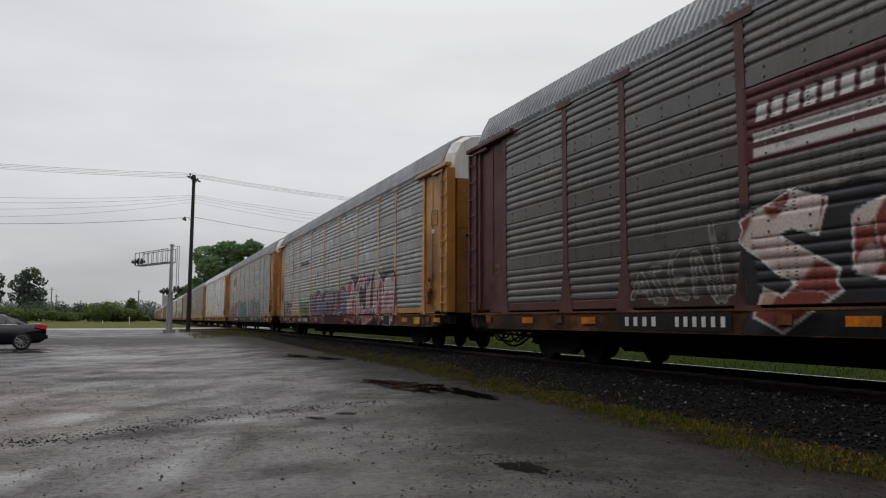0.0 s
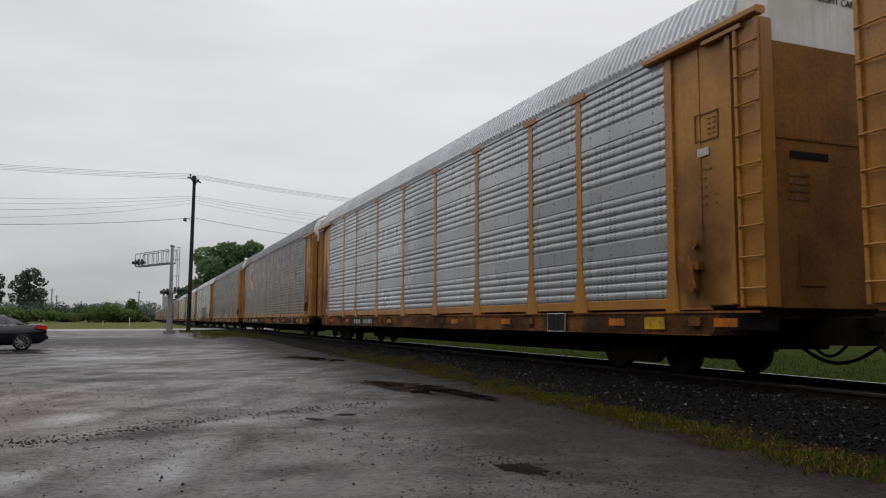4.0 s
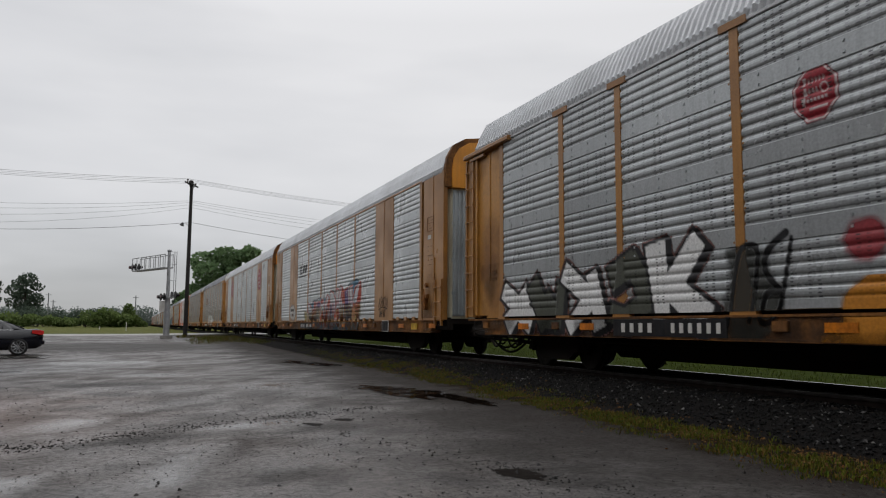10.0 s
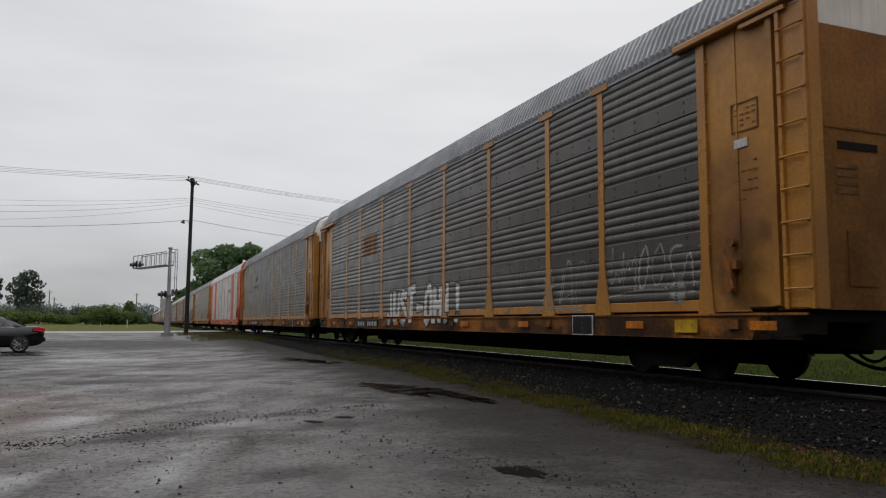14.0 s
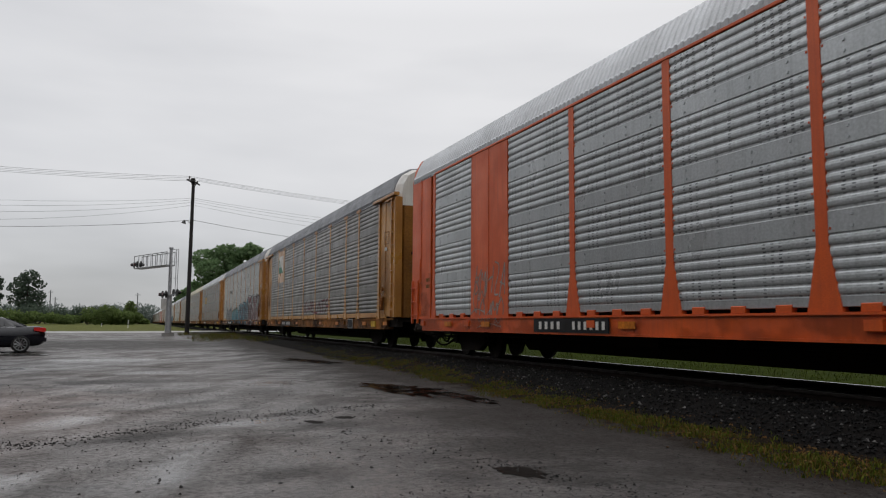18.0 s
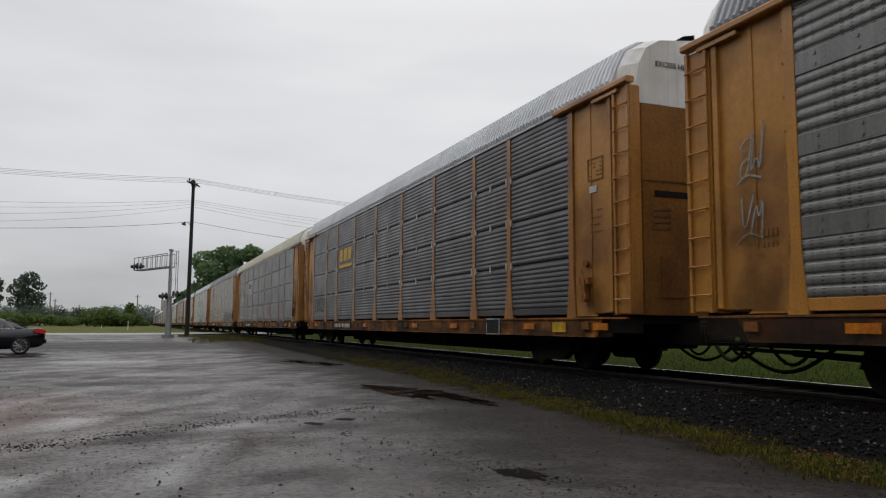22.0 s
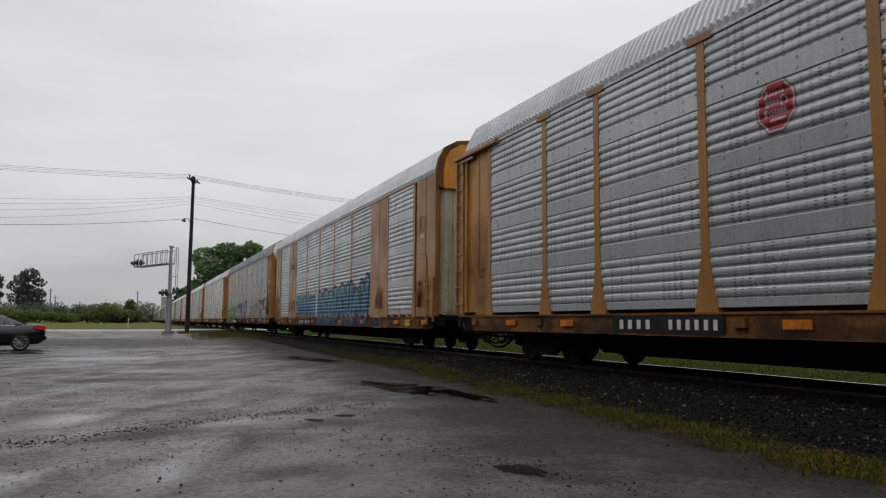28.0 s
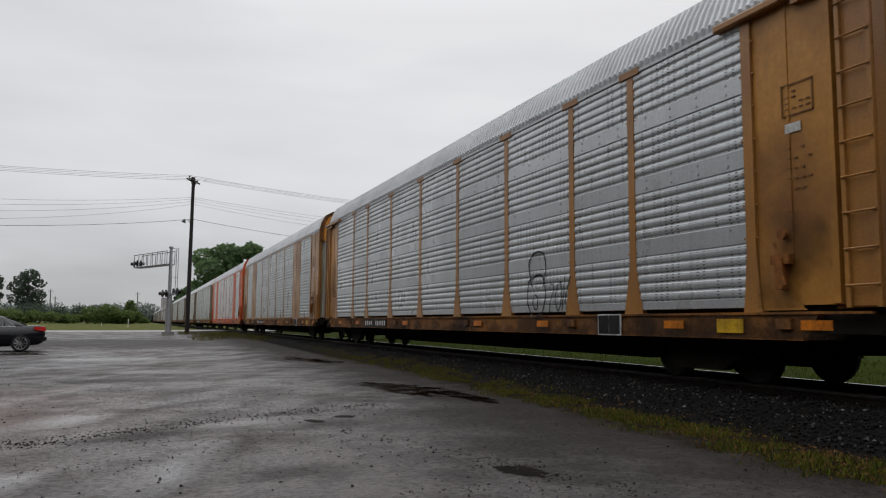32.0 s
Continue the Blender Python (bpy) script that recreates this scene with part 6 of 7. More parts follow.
    lot = mix(calc("MULTIPLY", patch(-1.9, 11.5, 2.2, 4.5, 0, 0.9), 0.85), lot, (0.098, 0.060, 0.046))
    lot = mix(span(track, 0.50, 0.38, 0, 0.30), lot, (0.012, 0.0108, 0.010))
    lot = mix(calc("MULTIPLY", patch(-4.2, 23.5, 4.0, 6.5, 0, 0.7), 0.75), lot, (0.014, 0.013, 0.0135))
    lot = mix(calc("MULTIPLY", dry, 0.6), lot, (0.010, 0.0095, 0.009))
    # darker and browner nearer the track
    lot = mix(calc("MULTIPLY", span(xw0, 1.6, 4.2), 0.85), lot, (0.0095, 0.0066, 0.0048))
    lot = mix(span(fine, 0.54, 0.66, 0, 0.9), lot, (0.004, 0.004, 0.004))
    lot = mix(span(grain, 0.58, 0.70, 0, 0.8), lot, (0.11, 0.10, 0.09))
    # tread of a tyre pressed into the mud
    tread = calc("GREATER_THAN", calc("SINE", calc("ADD", calc("MULTIPLY", sp.outputs[0], 60.0), calc("MULTIPLY", sp.outputs[1], 75.0))), 0.1)
    lot = mix(calc("MULTIPLY", calc("MULTIPLY", tread, patch(2.30, 5.75, 0.22, 1.0, 22, 0.5)), 0.7), lot, (0.006, 0.0055, 0.005))
    grass = mix(span(mid, 0.35, 0.65), (0.024, 0.036, 0.004), (0.016, 0.025, 0.003))
    grass = mix(span(fine, 0.4, 0.7, 0, 0.3), grass, (0.04, 0.044, 0.008))
    soil = mix(span(fine, 0.4, 0.65), (0.020, 0.015, 0.010), (0.007, 0.006, 0.005))
    wob = calc("MULTIPLY", calc("SUBTRACT", mid, 0.5), 1.6)
    xw = calc("ADD", sp.outputs[0], wob)
    yw = calc("ADD", sp.outputs[1], calc("MULTIPLY", wob, 4.0))
    # grass: past the road and past the track; bare soil along the ballast
    g1 = span(yw, 86, 88)
    g2 = span(xw, 11.3, 11.6)
    g3 = calc("MULTIPLY", span(calc("SUBTRACT", xw, span(sp.outputs[1], 6, 19, 0.0, 0.95)), 5.0, 5.5), calc("SUBTRACT", 1.0, span(sp.outputs[1], 22, 40)))
    gm = calc("MAXIMUM", g1, g2)
    field = mix(span(blot, 0.4, 0.62), (0.125, 0.125, 0.045), (0.075, 0.085, 0.025))
    field = mix(span(pebble, 0.42, 0.62), field, (0.06, 0.068, 0.02))
    grass = mix(g1, grass, field)
    ln.new(mix(gm, mix(g3, lot, soil), grass), bs.inputs["Base Color"])
    wet = calc("ADD", calc("MULTIPLY", span(big, 0.62, 0.36), 0.35), calc("ADD", calc("MULTIPLY", span(track, 0.40, 0.62), 0.22), calc("MULTIPLY", span(blot, 0.58, 0.40), 0.22)))
    wet = calc("MAXIMUM", wet, calc("MULTIPLY", film, calc("ADD", 0.85, calc("MULTIPLY", span(blot, 0.62, 0.42), 0.3))))
    wet = calc("MULTIPLY", wet, calc("SUBTRACT", 1.0, calc("MULTIPLY", dry, 0.75)))
    side = span(xw0, 3.2, 5.0)
    wet = calc("MULTIPLY", wet, calc("SUBTRACT", 1.0, calc("MULTIPLY", side, 0.8)))
    rough = calc("ADD", span(wet, 0.0, 1.0, 0.60, 0.09), calc("MULTIPLY", side, 0.2))
    rough = calc("ADD", rough, calc("ADD", span(fine, 0.54, 0.70, 0.0, 0.2), span(pebble, 0.48, 0.62, 0.0, 0.25)))
    ln.new(calc("MAXIMUM", rough, calc("MULTIPLY", calc("MAXIMUM", gm, g3), 0.9)), bs.inputs["Roughness"])
    ln.new(calc("MULTIPLY", span(wet, 0.05, 0.9, 0.22, 1.0), span(calc("MAXIMUM", gm, g3), 0.0, 1.0, 1.0, 0.06)), bs.inputs["Specular IOR Level"])
    bp = nd.new("ShaderNodeBump")
    bp.inputs["Distance"].default_value = 0.03
    ln.new(span(film, 0.0, 1.0, 0.55, 0.04), bp.inputs["Strength"])
    ln.new(calc("ADD", calc("MULTIPLY", pebble, 0.5), calc("ADD", calc("MULTIPLY", fine, 0.55), calc("MULTIPLY", grain, 0.25))), bp.inputs["Height"])
    ln.new(bp.outputs[0], bs.inputs["Normal"])
    return m


def build_ground():
    xs = [-2500, -900, -400, -200, -120, -80, -60, -45] + [-35 + 2 * i for i in range(22)] + [8, 9.1, 10.2, 11.5, 12.5, 14, 16, 18, 20, 22, 26, 34, 50, 80, 150, 300, 700, 2500]
    ys = [-1500, -300, -60, -20, -8] + [-4 + 2 * i for i in range(50)] + [100, 120, 150, 200, 300, 450, 700, 1200, 2000, 4000]
    v = [(x, y, gz(x, y)) for y in ys for x in xs]
    n = len(xs)
    f = [(j * n + i, j * n + i + 1, j * n + n + i + 1, j * n + n + i) for j in range(len(ys) - 1) for i in range(n - 1)]
    me = mesh_of("ground", v, f, True)
    tagged(put("ground", me, ground_material()), "wet gravelled lot turning to grass beyond the road", "ground", kind="structure")


build_ground()


def build_shade_walls():
    """Plain dark walls added out of view, west and south, to block low skylight."""
    wall = material("dark_shade_wall", (0.075, 0.05, 0.04), 0.9, second=(0.05, 0.036, 0.03), scale=1.5, fine=20, vary=0.2, spec=0.1)
    # unseen: they only darken the lower car sides, the car ends and their reflections
    for name, box in (("wall_west", (-15.4, -15.0, -40, 70, -0.1, 13.0)), ("wall_south", (-15.0, 4.5, -22.4, -22.0, -0.1, 10.0))):
        tagged(put(name, Soup().box(*box, 0.02).mesh(name), wall), "plain dark wall added out of view to block low skylight", "wall", kind="structure")


build_shade_walls()

ROAD = material("pale_wet_road", (0.25, 0.245, 0.235), 0.45, second=(0.19, 0.185, 0.18), scale=0.6, fine=30, vary=0.1)
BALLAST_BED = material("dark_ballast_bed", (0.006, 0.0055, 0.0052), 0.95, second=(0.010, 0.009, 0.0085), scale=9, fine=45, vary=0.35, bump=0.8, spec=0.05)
RAIL = material("rusty_rail_steel", (0.022, 0.016, 0.014), 0.8, spec=0.1)
# near head: worn like RAIL_TOP, but darkened so no sky reflection shows
RAIL_UNLIT = material("rail_head_without_reflection", (0.03, 0.026, 0.024), 0.6, vary=0.1, spec=0.2)
RAIL_TOP = material("polished_rail_head", (0.45, 0.45, 0.45), 0.14, metal=1.0, vary=0.05, bump=0.03)
TIE = material("old_wooden_tie", (0.018, 0.015, 0.013), 0.95, second=(0.030, 0.025, 0.021), scale=3, fine=40, vary=0.2, spec=0.05)


def build_track():
    s = Soup()
    bed = [(6.35, 0.0), (7.45, 0.20), (7.9, 0.225), (10.3, 0.225), (10.75, 0.20), (11.9, 0.0)]
    ys = [-60 + 4 * i for i in range(31)] + [80, 110, 160, 250, 400, 700, 1200, 2000]
    v = [(x, y, (0.20 if y > 62 else 0.2 * max(0, (y - 22) / 40) if y > 22 else 0) * (1 if z < 0.1 else 0) + z) for y in ys for x, z in bed]
    n = len(bed)
    f = [(j * n + i, j * n + i + 1, j * n + n + i + 1, j * n + n + i) for j in range(len(ys) - 1) for i in range(n - 1)]
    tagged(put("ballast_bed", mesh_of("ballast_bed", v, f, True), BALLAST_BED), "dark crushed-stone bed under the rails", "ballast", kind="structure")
    for x in (TRACK_X - 0.755, TRACK_X + 0.755):
        r = tagged(put("rail", Soup().prism_y([(x - 0.07, 0.20), (x + 0.07, 0.20), (x + 0.07, 0.215), (x + 0.012, 0.235), (x + 0.012, 0.305), (x - 0.012, 0.305), (x - 0.012, 0.235), (x - 0.07, 0.215)], -200, 2000).mesh("rail"), RAIL), "rusty steel rail with a polished head", "rail", "rails of the track", "structure")
        put("rail_head", Soup().box(x - 0.036, x + 0.036, -200, 2000, 0.305, 0.35, 0.008).mesh("rail_head"), RAIL_UNLIT if x < TRACK_X else RAIL_TOP, r)
    tie = Soup().box(-1.3, 1.3, -0.11, 0.11, 0.10, 0.24, 0.0).mesh("tie")
    for i in range(120):
        tagged(put("tie", tie, TIE, None, Matrix.Translation((TRACK_X, -2 + 0.55 * i, 0))), "dark weathered wooden railway tie", "railway tie", "ties under the rails", "structure")


build_track()


def build_road():
    # the road crosses the track aslant
    d = Vector((0.985, 0.17, 0)).normalized()
    c = Vector((5.5, 81, 0))
    nrm = Vector((-d.y, d.x, 0))
    v, f = [], []
    for k in range(-30, 31):
        for w in (-6.0, 6.0):
            p = c + d * (k * 6) + nrm * w
            hump = 0.13 * math.exp(-((p.x - TRACK_X) / 5) ** 2)
            v.append((p.x, p.y, max(gz(p.x, p.y), 0.2) + 0.012 + hump))
    for k in range(60):
        f.append((2 * k, 2 * k + 2, 2 * k + 3, 2 * k + 1))
    tagged(put("road", mesh_of("road", v, [q[::-1] for q in f], True), ROAD), "pale wet road crossing the track", "road", kind="structure")


build_road()


# ---- the edge of the lot: stones, grass, puddles ----
def stones(name, spots, low, high, mat, label, seed):
    """Many small broken stones in one mesh. spots: (x, y, z) of each."""
    rng = np.random.default_rng(seed)
    p = np.array(spots, float)
    n = len(p)
    base = np.array([(1, 0, 0), (-1, 0, 0), (0, 1, 0), (0, -1, 0), (0, 0, 1), (0, 0, -1)], float)
    size = rng.uniform(low, high, (n, 1, 1)) * rng.uniform(0.6, 1.35, (n, 6, 1))
    ang = rng.uniform(0, 2 * np.pi, n)
    c, s = np.cos(ang)[:, None], np.sin(ang)[:, None]
    q = base[None] * size + rng.normal(0, 0.22, (n, 6, 3)) * size
    q[:, :, 2] *= 0.75
    x, y = q[:, :, 0] * c - q[:, :, 1] * s, q[:, :, 0] * s + q[:, :, 1] * c
    q[:, :, 0], q[:, :, 1] = x, y
    v = (q + p[:, None, :]).reshape(-1, 3)
    tri = np.array([(0, 2, 4), (2, 1, 4), (1, 3, 4), (3, 0, 4), (2, 0, 5), (1, 2, 5), (3, 1, 5), (0, 3, 5)])
    f = (tri[None] + 6 * np.arange(n)[:, None, None]).reshape(-1, 3)
    tagged(put(name, mesh_of(name, v.tolist(), f.tolist()), mat), label, name.replace("_", " "), kind="stuff")


def island_material(name, colours, rough, spec=0.5, thin=0.0):
    """A different tone for each loose piece of a mesh."""
    m = bpy.data.materials.new(name)
    m.use_nodes = True
    nd, ln = m.node_tree.nodes, m.node_tree.links
    bs = nd["Principled BSDF"]
    ge = nd.new("ShaderNodeNewGeometry")
    rp = nd.new("ShaderNodeValToRGB")
    e = rp.color_ramp.elements
    e[0].color, e[1].color = (*colours[0], 1), (*colours[-1], 1)
    for i, c in enumerate(colours[1:-1]):
        k = e.new((i + 1) / (len(colours) - 1))
        k.color = (*c, 1)
    ln.new(ge.outputs["Random Per Island"], rp.inputs[0])
    ln.new(rp.outputs[0], bs.inputs["Base Color"])
    bs.inputs["Roughness"].default_value = rough
    bs.inputs["Specular IOR Level"].default_value = spec
    if thin:
        # light passes through a leaf
        tr = nd.new("ShaderNodeBsdfTranslucent")
        ln.new(rp.outputs[0], tr.inputs[0])
        ms = nd.new("ShaderNodeMixShader")
        ms.inputs[0].default_value = thin
        ln.new(bs.outputs[0], ms.inputs[1])
        ln.new(tr.outputs[0], ms.inputs[2])
        ln.new(ms.outputs[0], nd["Material Output"].inputs[0])
    return m


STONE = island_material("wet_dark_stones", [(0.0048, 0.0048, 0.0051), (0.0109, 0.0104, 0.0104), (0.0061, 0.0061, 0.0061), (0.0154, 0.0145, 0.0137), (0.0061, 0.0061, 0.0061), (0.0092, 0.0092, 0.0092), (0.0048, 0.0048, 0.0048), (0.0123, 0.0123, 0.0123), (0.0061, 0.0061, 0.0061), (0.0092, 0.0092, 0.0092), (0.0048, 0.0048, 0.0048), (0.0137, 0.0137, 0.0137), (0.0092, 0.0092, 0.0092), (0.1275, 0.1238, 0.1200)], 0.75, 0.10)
GRIT = island_material("wet_grit", [(0.006, 0.006, 0.006), (0.015, 0.014, 0.013), (0.010, 0.009, 0.0085), (0.05, 0.047, 0.044)], 0.6, 0.25)
LITTER = island_material("dry_litter", [(0.10, 0.045, 0.014), (0.05, 0.028, 0.012), (0.15, 0.085, 0.03), (0.035, 0.024, 0.012)], 0.85, 0.08)
BLADE = island_material("grass_blades", [(0.045, 0.075, 0.008), (0.08, 0.105, 0.010), (0.13, 0.075, 0.022), (0.04, 0.062, 0.008), (0.11, 0.06, 0.02)], 0.75, 0.05)
# the same grass beyond the track, with the shade there put into its colour
SHADE_BLADE = island_material("grass_blades_darkened_for_shade", [(0.022, 0.036, 0.004), (0.034, 0.048, 0.005), (0.05, 0.052, 0.010), (0.02, 0.032, 0.004)], 0.8, 0.03)
WATER = material("standing_water", (0.010, 0.007, 0.0055), 0.18, vary=0.05, bump=0.0, scale=2, spec=0.25)
STILL = material("still_water", (0.0065, 0.0042, 0.003), 0.06, vary=0.05, bump=0.0, scale=2, spec=0.5)
MUD = material("muddy_puddle", (0.0065, 0.0042, 0.003), 0.5, second=(0.004, 0.0028, 0.002), vary=0.15, bump=0.0, scale=5, spec=0.02)


def bed_z(x):
    pts = [(6.35, 0.0), (7.45, 0.20), (7.9, 0.225), (10.3, 0.225), (10.75, 0.20), (11.9, 0.0)]
    for (a, p), (b, q) in zip(pts, pts[1:]):
        if a <= x <= b:
            return p + (q - p) * (x - a) / (b - a)
    return 0.0


def verge(y):
    """Where the strip of grass lies: it draws in to the track further off."""
    k = min(max((y - 6) / 13, 0), 1)
    return 5.72 + 0.95 * k


def build_lot_edge():
    rng = np.random.default_rng(4)
    spots = []
    for _ in range(21000):
        y = 2.0 + 36 * rng.random() ** 1.7
        x = 6.2 + 2.1 * rng.random()
        if x < 6.5 and rng.random() > 0.5 or x < verge(y) + 0.35 + 0.25 * rng.random():
            continue
        spots.append((x, y, bed_z(x) + 0.005 + 0.02 * rng.random()))
    for _ in range(2500):
        spots.append((9.9 + 1.8 * rng.random(), 4 + 22 * rng.random(), 0.215))
    spots = [(x, y, z if x < 9.5 else bed_z(x) + 0.01) for x, y, z in spots]
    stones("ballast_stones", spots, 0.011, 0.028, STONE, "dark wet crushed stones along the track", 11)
    spots = []
    # grit thrown up along the wheel tracks, and strewn over the lot
    line = [(-1.9, 7.9), (-1.2, 8.4), (-0.66, 8.6), (0.1, 9.2), (0.84, 9.68), (1.6, 10.1), (2.35, 10.4), (3.3, 10.9)]
    for (ax, ay), (bx, by) in zip(line, line[1:]):
        for _ in range(120):
            k = rng.random()
            if noise.noise(Vector(((ax + k * (bx - ax)) * 2.5, ay * 2.5, 5))) < -0.1 + 0.2 * rng.random():
                continue
            spots.append((ax + (bx - ax) * k + rng.normal(0, 0.11), ay + (by - ay) * k + rng.normal(0, 0.17), 0.002))
    for _ in range(17000):
        y = 3.2 + 15 * rng.random() ** 2.0
        x = -5 + 10.5 * rng.random()
        if noise.noise(Vector((x * 0.6, y * 0.6, 3.0))) + 0.45 * rng.random() > 0.14:
            spots.append((x, y, 0.0))
    coarse = []
    for (ax, ay), (bx, by), n in [(a, b, 60) for a, b in zip(line, line[1:])] + [((2.75, 6.5), (3.05, 5.6), 60), ((3.05, 5.6), (3.4, 4.6), 70), ((2.1, 8.6), (2.75, 6.5), 50)]:
        for _ in range(n):
            k = rng.random()
            coarse.append((ax + (bx - ax) * k + rng.normal(0, 0.10), ay + (by - ay) * k + rng.normal(0, 0.16), 0.002))
    for _ in range(700):
        y = 3.2 + 13 * rng.random() ** 1.6
        coarse.append((-4 + 9.3 * rng.random(), y, 0.002))
    litter = []
    for _ in range(3200):
        y = 2.5 + 26 * rng.random() ** 1.7
        x = verge(y) + 0.2 + rng.normal(0, 0.35)
        if noise.noise(Vector((x * 1.5, y * 1.2, 9))) > -0.1:
            litter.append((x, y, bed_z(x) + 0.004))
    stones("leaf_litter", litter, 0.008, 0.022, LITTER, "brown and straw-coloured litter along the verge", 14)
    stones("coarse_gravel", coarse, 0.006, 0.019, GRIT, "dark gravel stones along the wheel tracks", 13)
    stones("gravel", spots, 0.003, 0.012, GRIT, "small dark gravel strewn over the wet lot", 12)
    v, f = [], []

    def blade(x, y, z, h):
        nonlocal v, f
        a = rng.random() * 6.283
        w = 0.004 + 0.004 * rng.random()
        dx, dy = math.cos(a) * w, math.sin(a) * w
        lx, ly = rng.normal(0, 0.45) * h, rng.normal(0, 0.45) * h
        k = len(v)
        v.extend([(x - dx, y - dy, z - 0.01), (x + dx, y + dy, z - 0.01), (x + lx * 0.4 + dx * 0.7, y + ly * 0.4 + dy * 0.7, z + h * 0.6), (x + lx * 0.4 - dx * 0.7, y + ly * 0.4 - dy * 0.7, z + h * 0.6), (x + lx, y + ly, z + h * (0.85 + 0.15 * rng.random()))])
        f.extend([(k, k + 1, k + 2, k + 3), (k + 3, k + 2, k + 4)])

    for _ in range(10500):
        y = 2.5 + 34 * rng.random() ** 1.9
        x = verge(y) + rng.normal(0, 0.36)
        if not verge(y) - 0.85 < x < verge(y) + 0.85:
            continue
        if noise.noise(Vector((x * 1.1, y * 0.8, 0))) + 0.7 * noise.noise(Vector((x * 3.1, y * 2.4, 2))) + 0.45 - abs(x - verge(y)) * 0.7 < 0.3 * rng.random():
            continue
        n = 3 + int(5 * rng.random())
        for _ in range(n):
            blade(x + rng.normal(0, 0.035), y + rng.normal(0, 0.035), bed_z(x), 0.014 + 0.045 * rng.random() ** 1.6)
    for _ in range(5000):
        y, x = 44 + 22 * rng.random(), 2.8 + 4.6 * rng.random()
        if noise.noise(Vector((x * 0.5, y * 0.25, 7))) > -0.15 - (x - 3.5) * 0.06:
            blade(x, y, gz(x, y), 0.10 + 0.22 * rng.random())
    tagged(put("grass", mesh_of("grass", v, f), BLADE), "short patchy green grass beside the ballast", "grass", kind="stuff")
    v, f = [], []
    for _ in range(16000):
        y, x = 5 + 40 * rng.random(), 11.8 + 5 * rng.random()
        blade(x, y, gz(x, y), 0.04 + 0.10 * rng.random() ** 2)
    tagged(put("grass", mesh_of("grass", v, f), SHADE_BLADE), "short grass on the bank beyond the track", "grass", kind="stuff")
    for cx, cy, rx, ry, rot, seed in ((2.95, 5.67, 0.17, 0.24, 14, 1), (4.50, 13.8, 0.40, 0.85, 10, 2), (4.32, 12.4, 0.13, 0.70, 18, 12), (4.95, 11.9, 0.26, 1.0, 4, 5), (4.72, 12.9, 0.40, 0.9, 15, 13), (5.05, 23.9, 0.52, 1.6, 14, 3), (2.02, 9.28, 0.10, 0.14, 20, 7), (2.50, 9.62, 0.12, 0.12, 15, 8), (-4.1, 30.2, 1.1, 0.9, 5, 6)):
        ring, ragged = [], 0.8 if seed in (2, 5, 12, 13) else 0.40
        for i in range(72):
            a = 2 * math.pi * i / 72
            k = 1 + 0.55 * noise.noise(Vector((math.cos(a) * 1.4 + seed * 9, math.sin(a) * 1.4, seed))) + ragged * noise.noise(Vector((math.cos(a) * 4.5, math.sin(a) * 4.5, seed * 3)))
            x, y = rx * k * math.cos(a), ry * k * math.sin(a)
            r = radians(rot)
            px, py = cx + x * math.cos(r) - y * math.sin(r), cy + x * math.sin(r) + y * math.cos(r)
            ring.append((px, py, gz(px, py) + 0.004 + 0.0012 * (seed % 7) + (0.006 if cy > 20 else 0)))
        me = mesh_of("puddle", ring, [tuple(range(72))])
        tagged(put("puddle", me, STILL if seed in (2, 3, 5, 12, 13) else MUD if seed in (1, 7, 8) else WATER), "shallow brown puddle on the gravelled lot", "puddle", "puddles on the lot", "structure")


build_lot_edge()


# ---- trees and bushes ----
# LEAF_A and LEAF_B are lightened and greyed a little for distance haze
LEAF_A = island_material("broad_leaves", [(0.10, 0.165, 0.075), (0.14, 0.215, 0.10), (0.12, 0.19, 0.085), (0.175, 0.24, 0.125)], 0.7, 0.15, 0.45)
LEAF_B = island_material("dusky_leaves", [(0.058, 0.080, 0.062), (0.075, 0.10, 0.072), (0.065, 0.09, 0.065), (0.085, 0.11, 0.078)], 0.7, 0.15, 0.45)
LEAF_C = island_material("bush_leaves", [(0.085, 0.125, 0.038), (0.115, 0.165, 0.05), (0.10, 0.14, 0.042), (0.15, 0.19, 0.07)], 0.7, 0.15, 0.45)
# haze over the far woods is put into these pale greens
LEAF_FAR = island_material("haze_paled_leaves", [(0.14, 0.17, 0.15), (0.16, 0.19, 0.17), (0.15, 0.18, 0.16)], 0.8, 0.1, 0.3)
BARK = material("rough_bark", (0.06, 0.045, 0.035), 0.9, second=(0.035, 0.028, 0.022), scale=4, fine=30, vary=0.25, bump=0.6)


def leaf_cloud(blobs, count, size, rng, hollow=0.55):
    """Leaf clumps in uneven balls: (centre, radii). Most sit near the skin of a ball."""
    v, f = [], []
    vol = np.array([r[0] * r[1] + r[2] * r[0] for _, r in blobs])
    for (c, r), share in zip(blobs, vol / vol.sum()):
        for _ in range(int(count * share)):
            d = rng.normal(0, 1, 3)
            d /= np.linalg.norm(d) + 1e-9
            k = hollow + (1 - hollow) * rng.random() ** 0.5
            k *= 1 + 0.28 * noise.noise(Vector(d * 2.2) + Vector(c) * 0.37)
            p = np.array(c) + d * np.array(r) * k
            a, b = rng.normal(0, 1, 3), rng.normal(0, 1, 3)
            a /= np.linalg.norm(a)
            b -= a * (a @ b)
            b /= np.linalg.norm(b)
            s = size * (0.5 + rng.random())
            q = len(v)
            v.extend([tuple(p - a * s), tuple(p + b * s * 0.6), tuple(p + a * s), tuple(p - b * s * 0.6 + np.cross(a, b) * s * 0.25)])
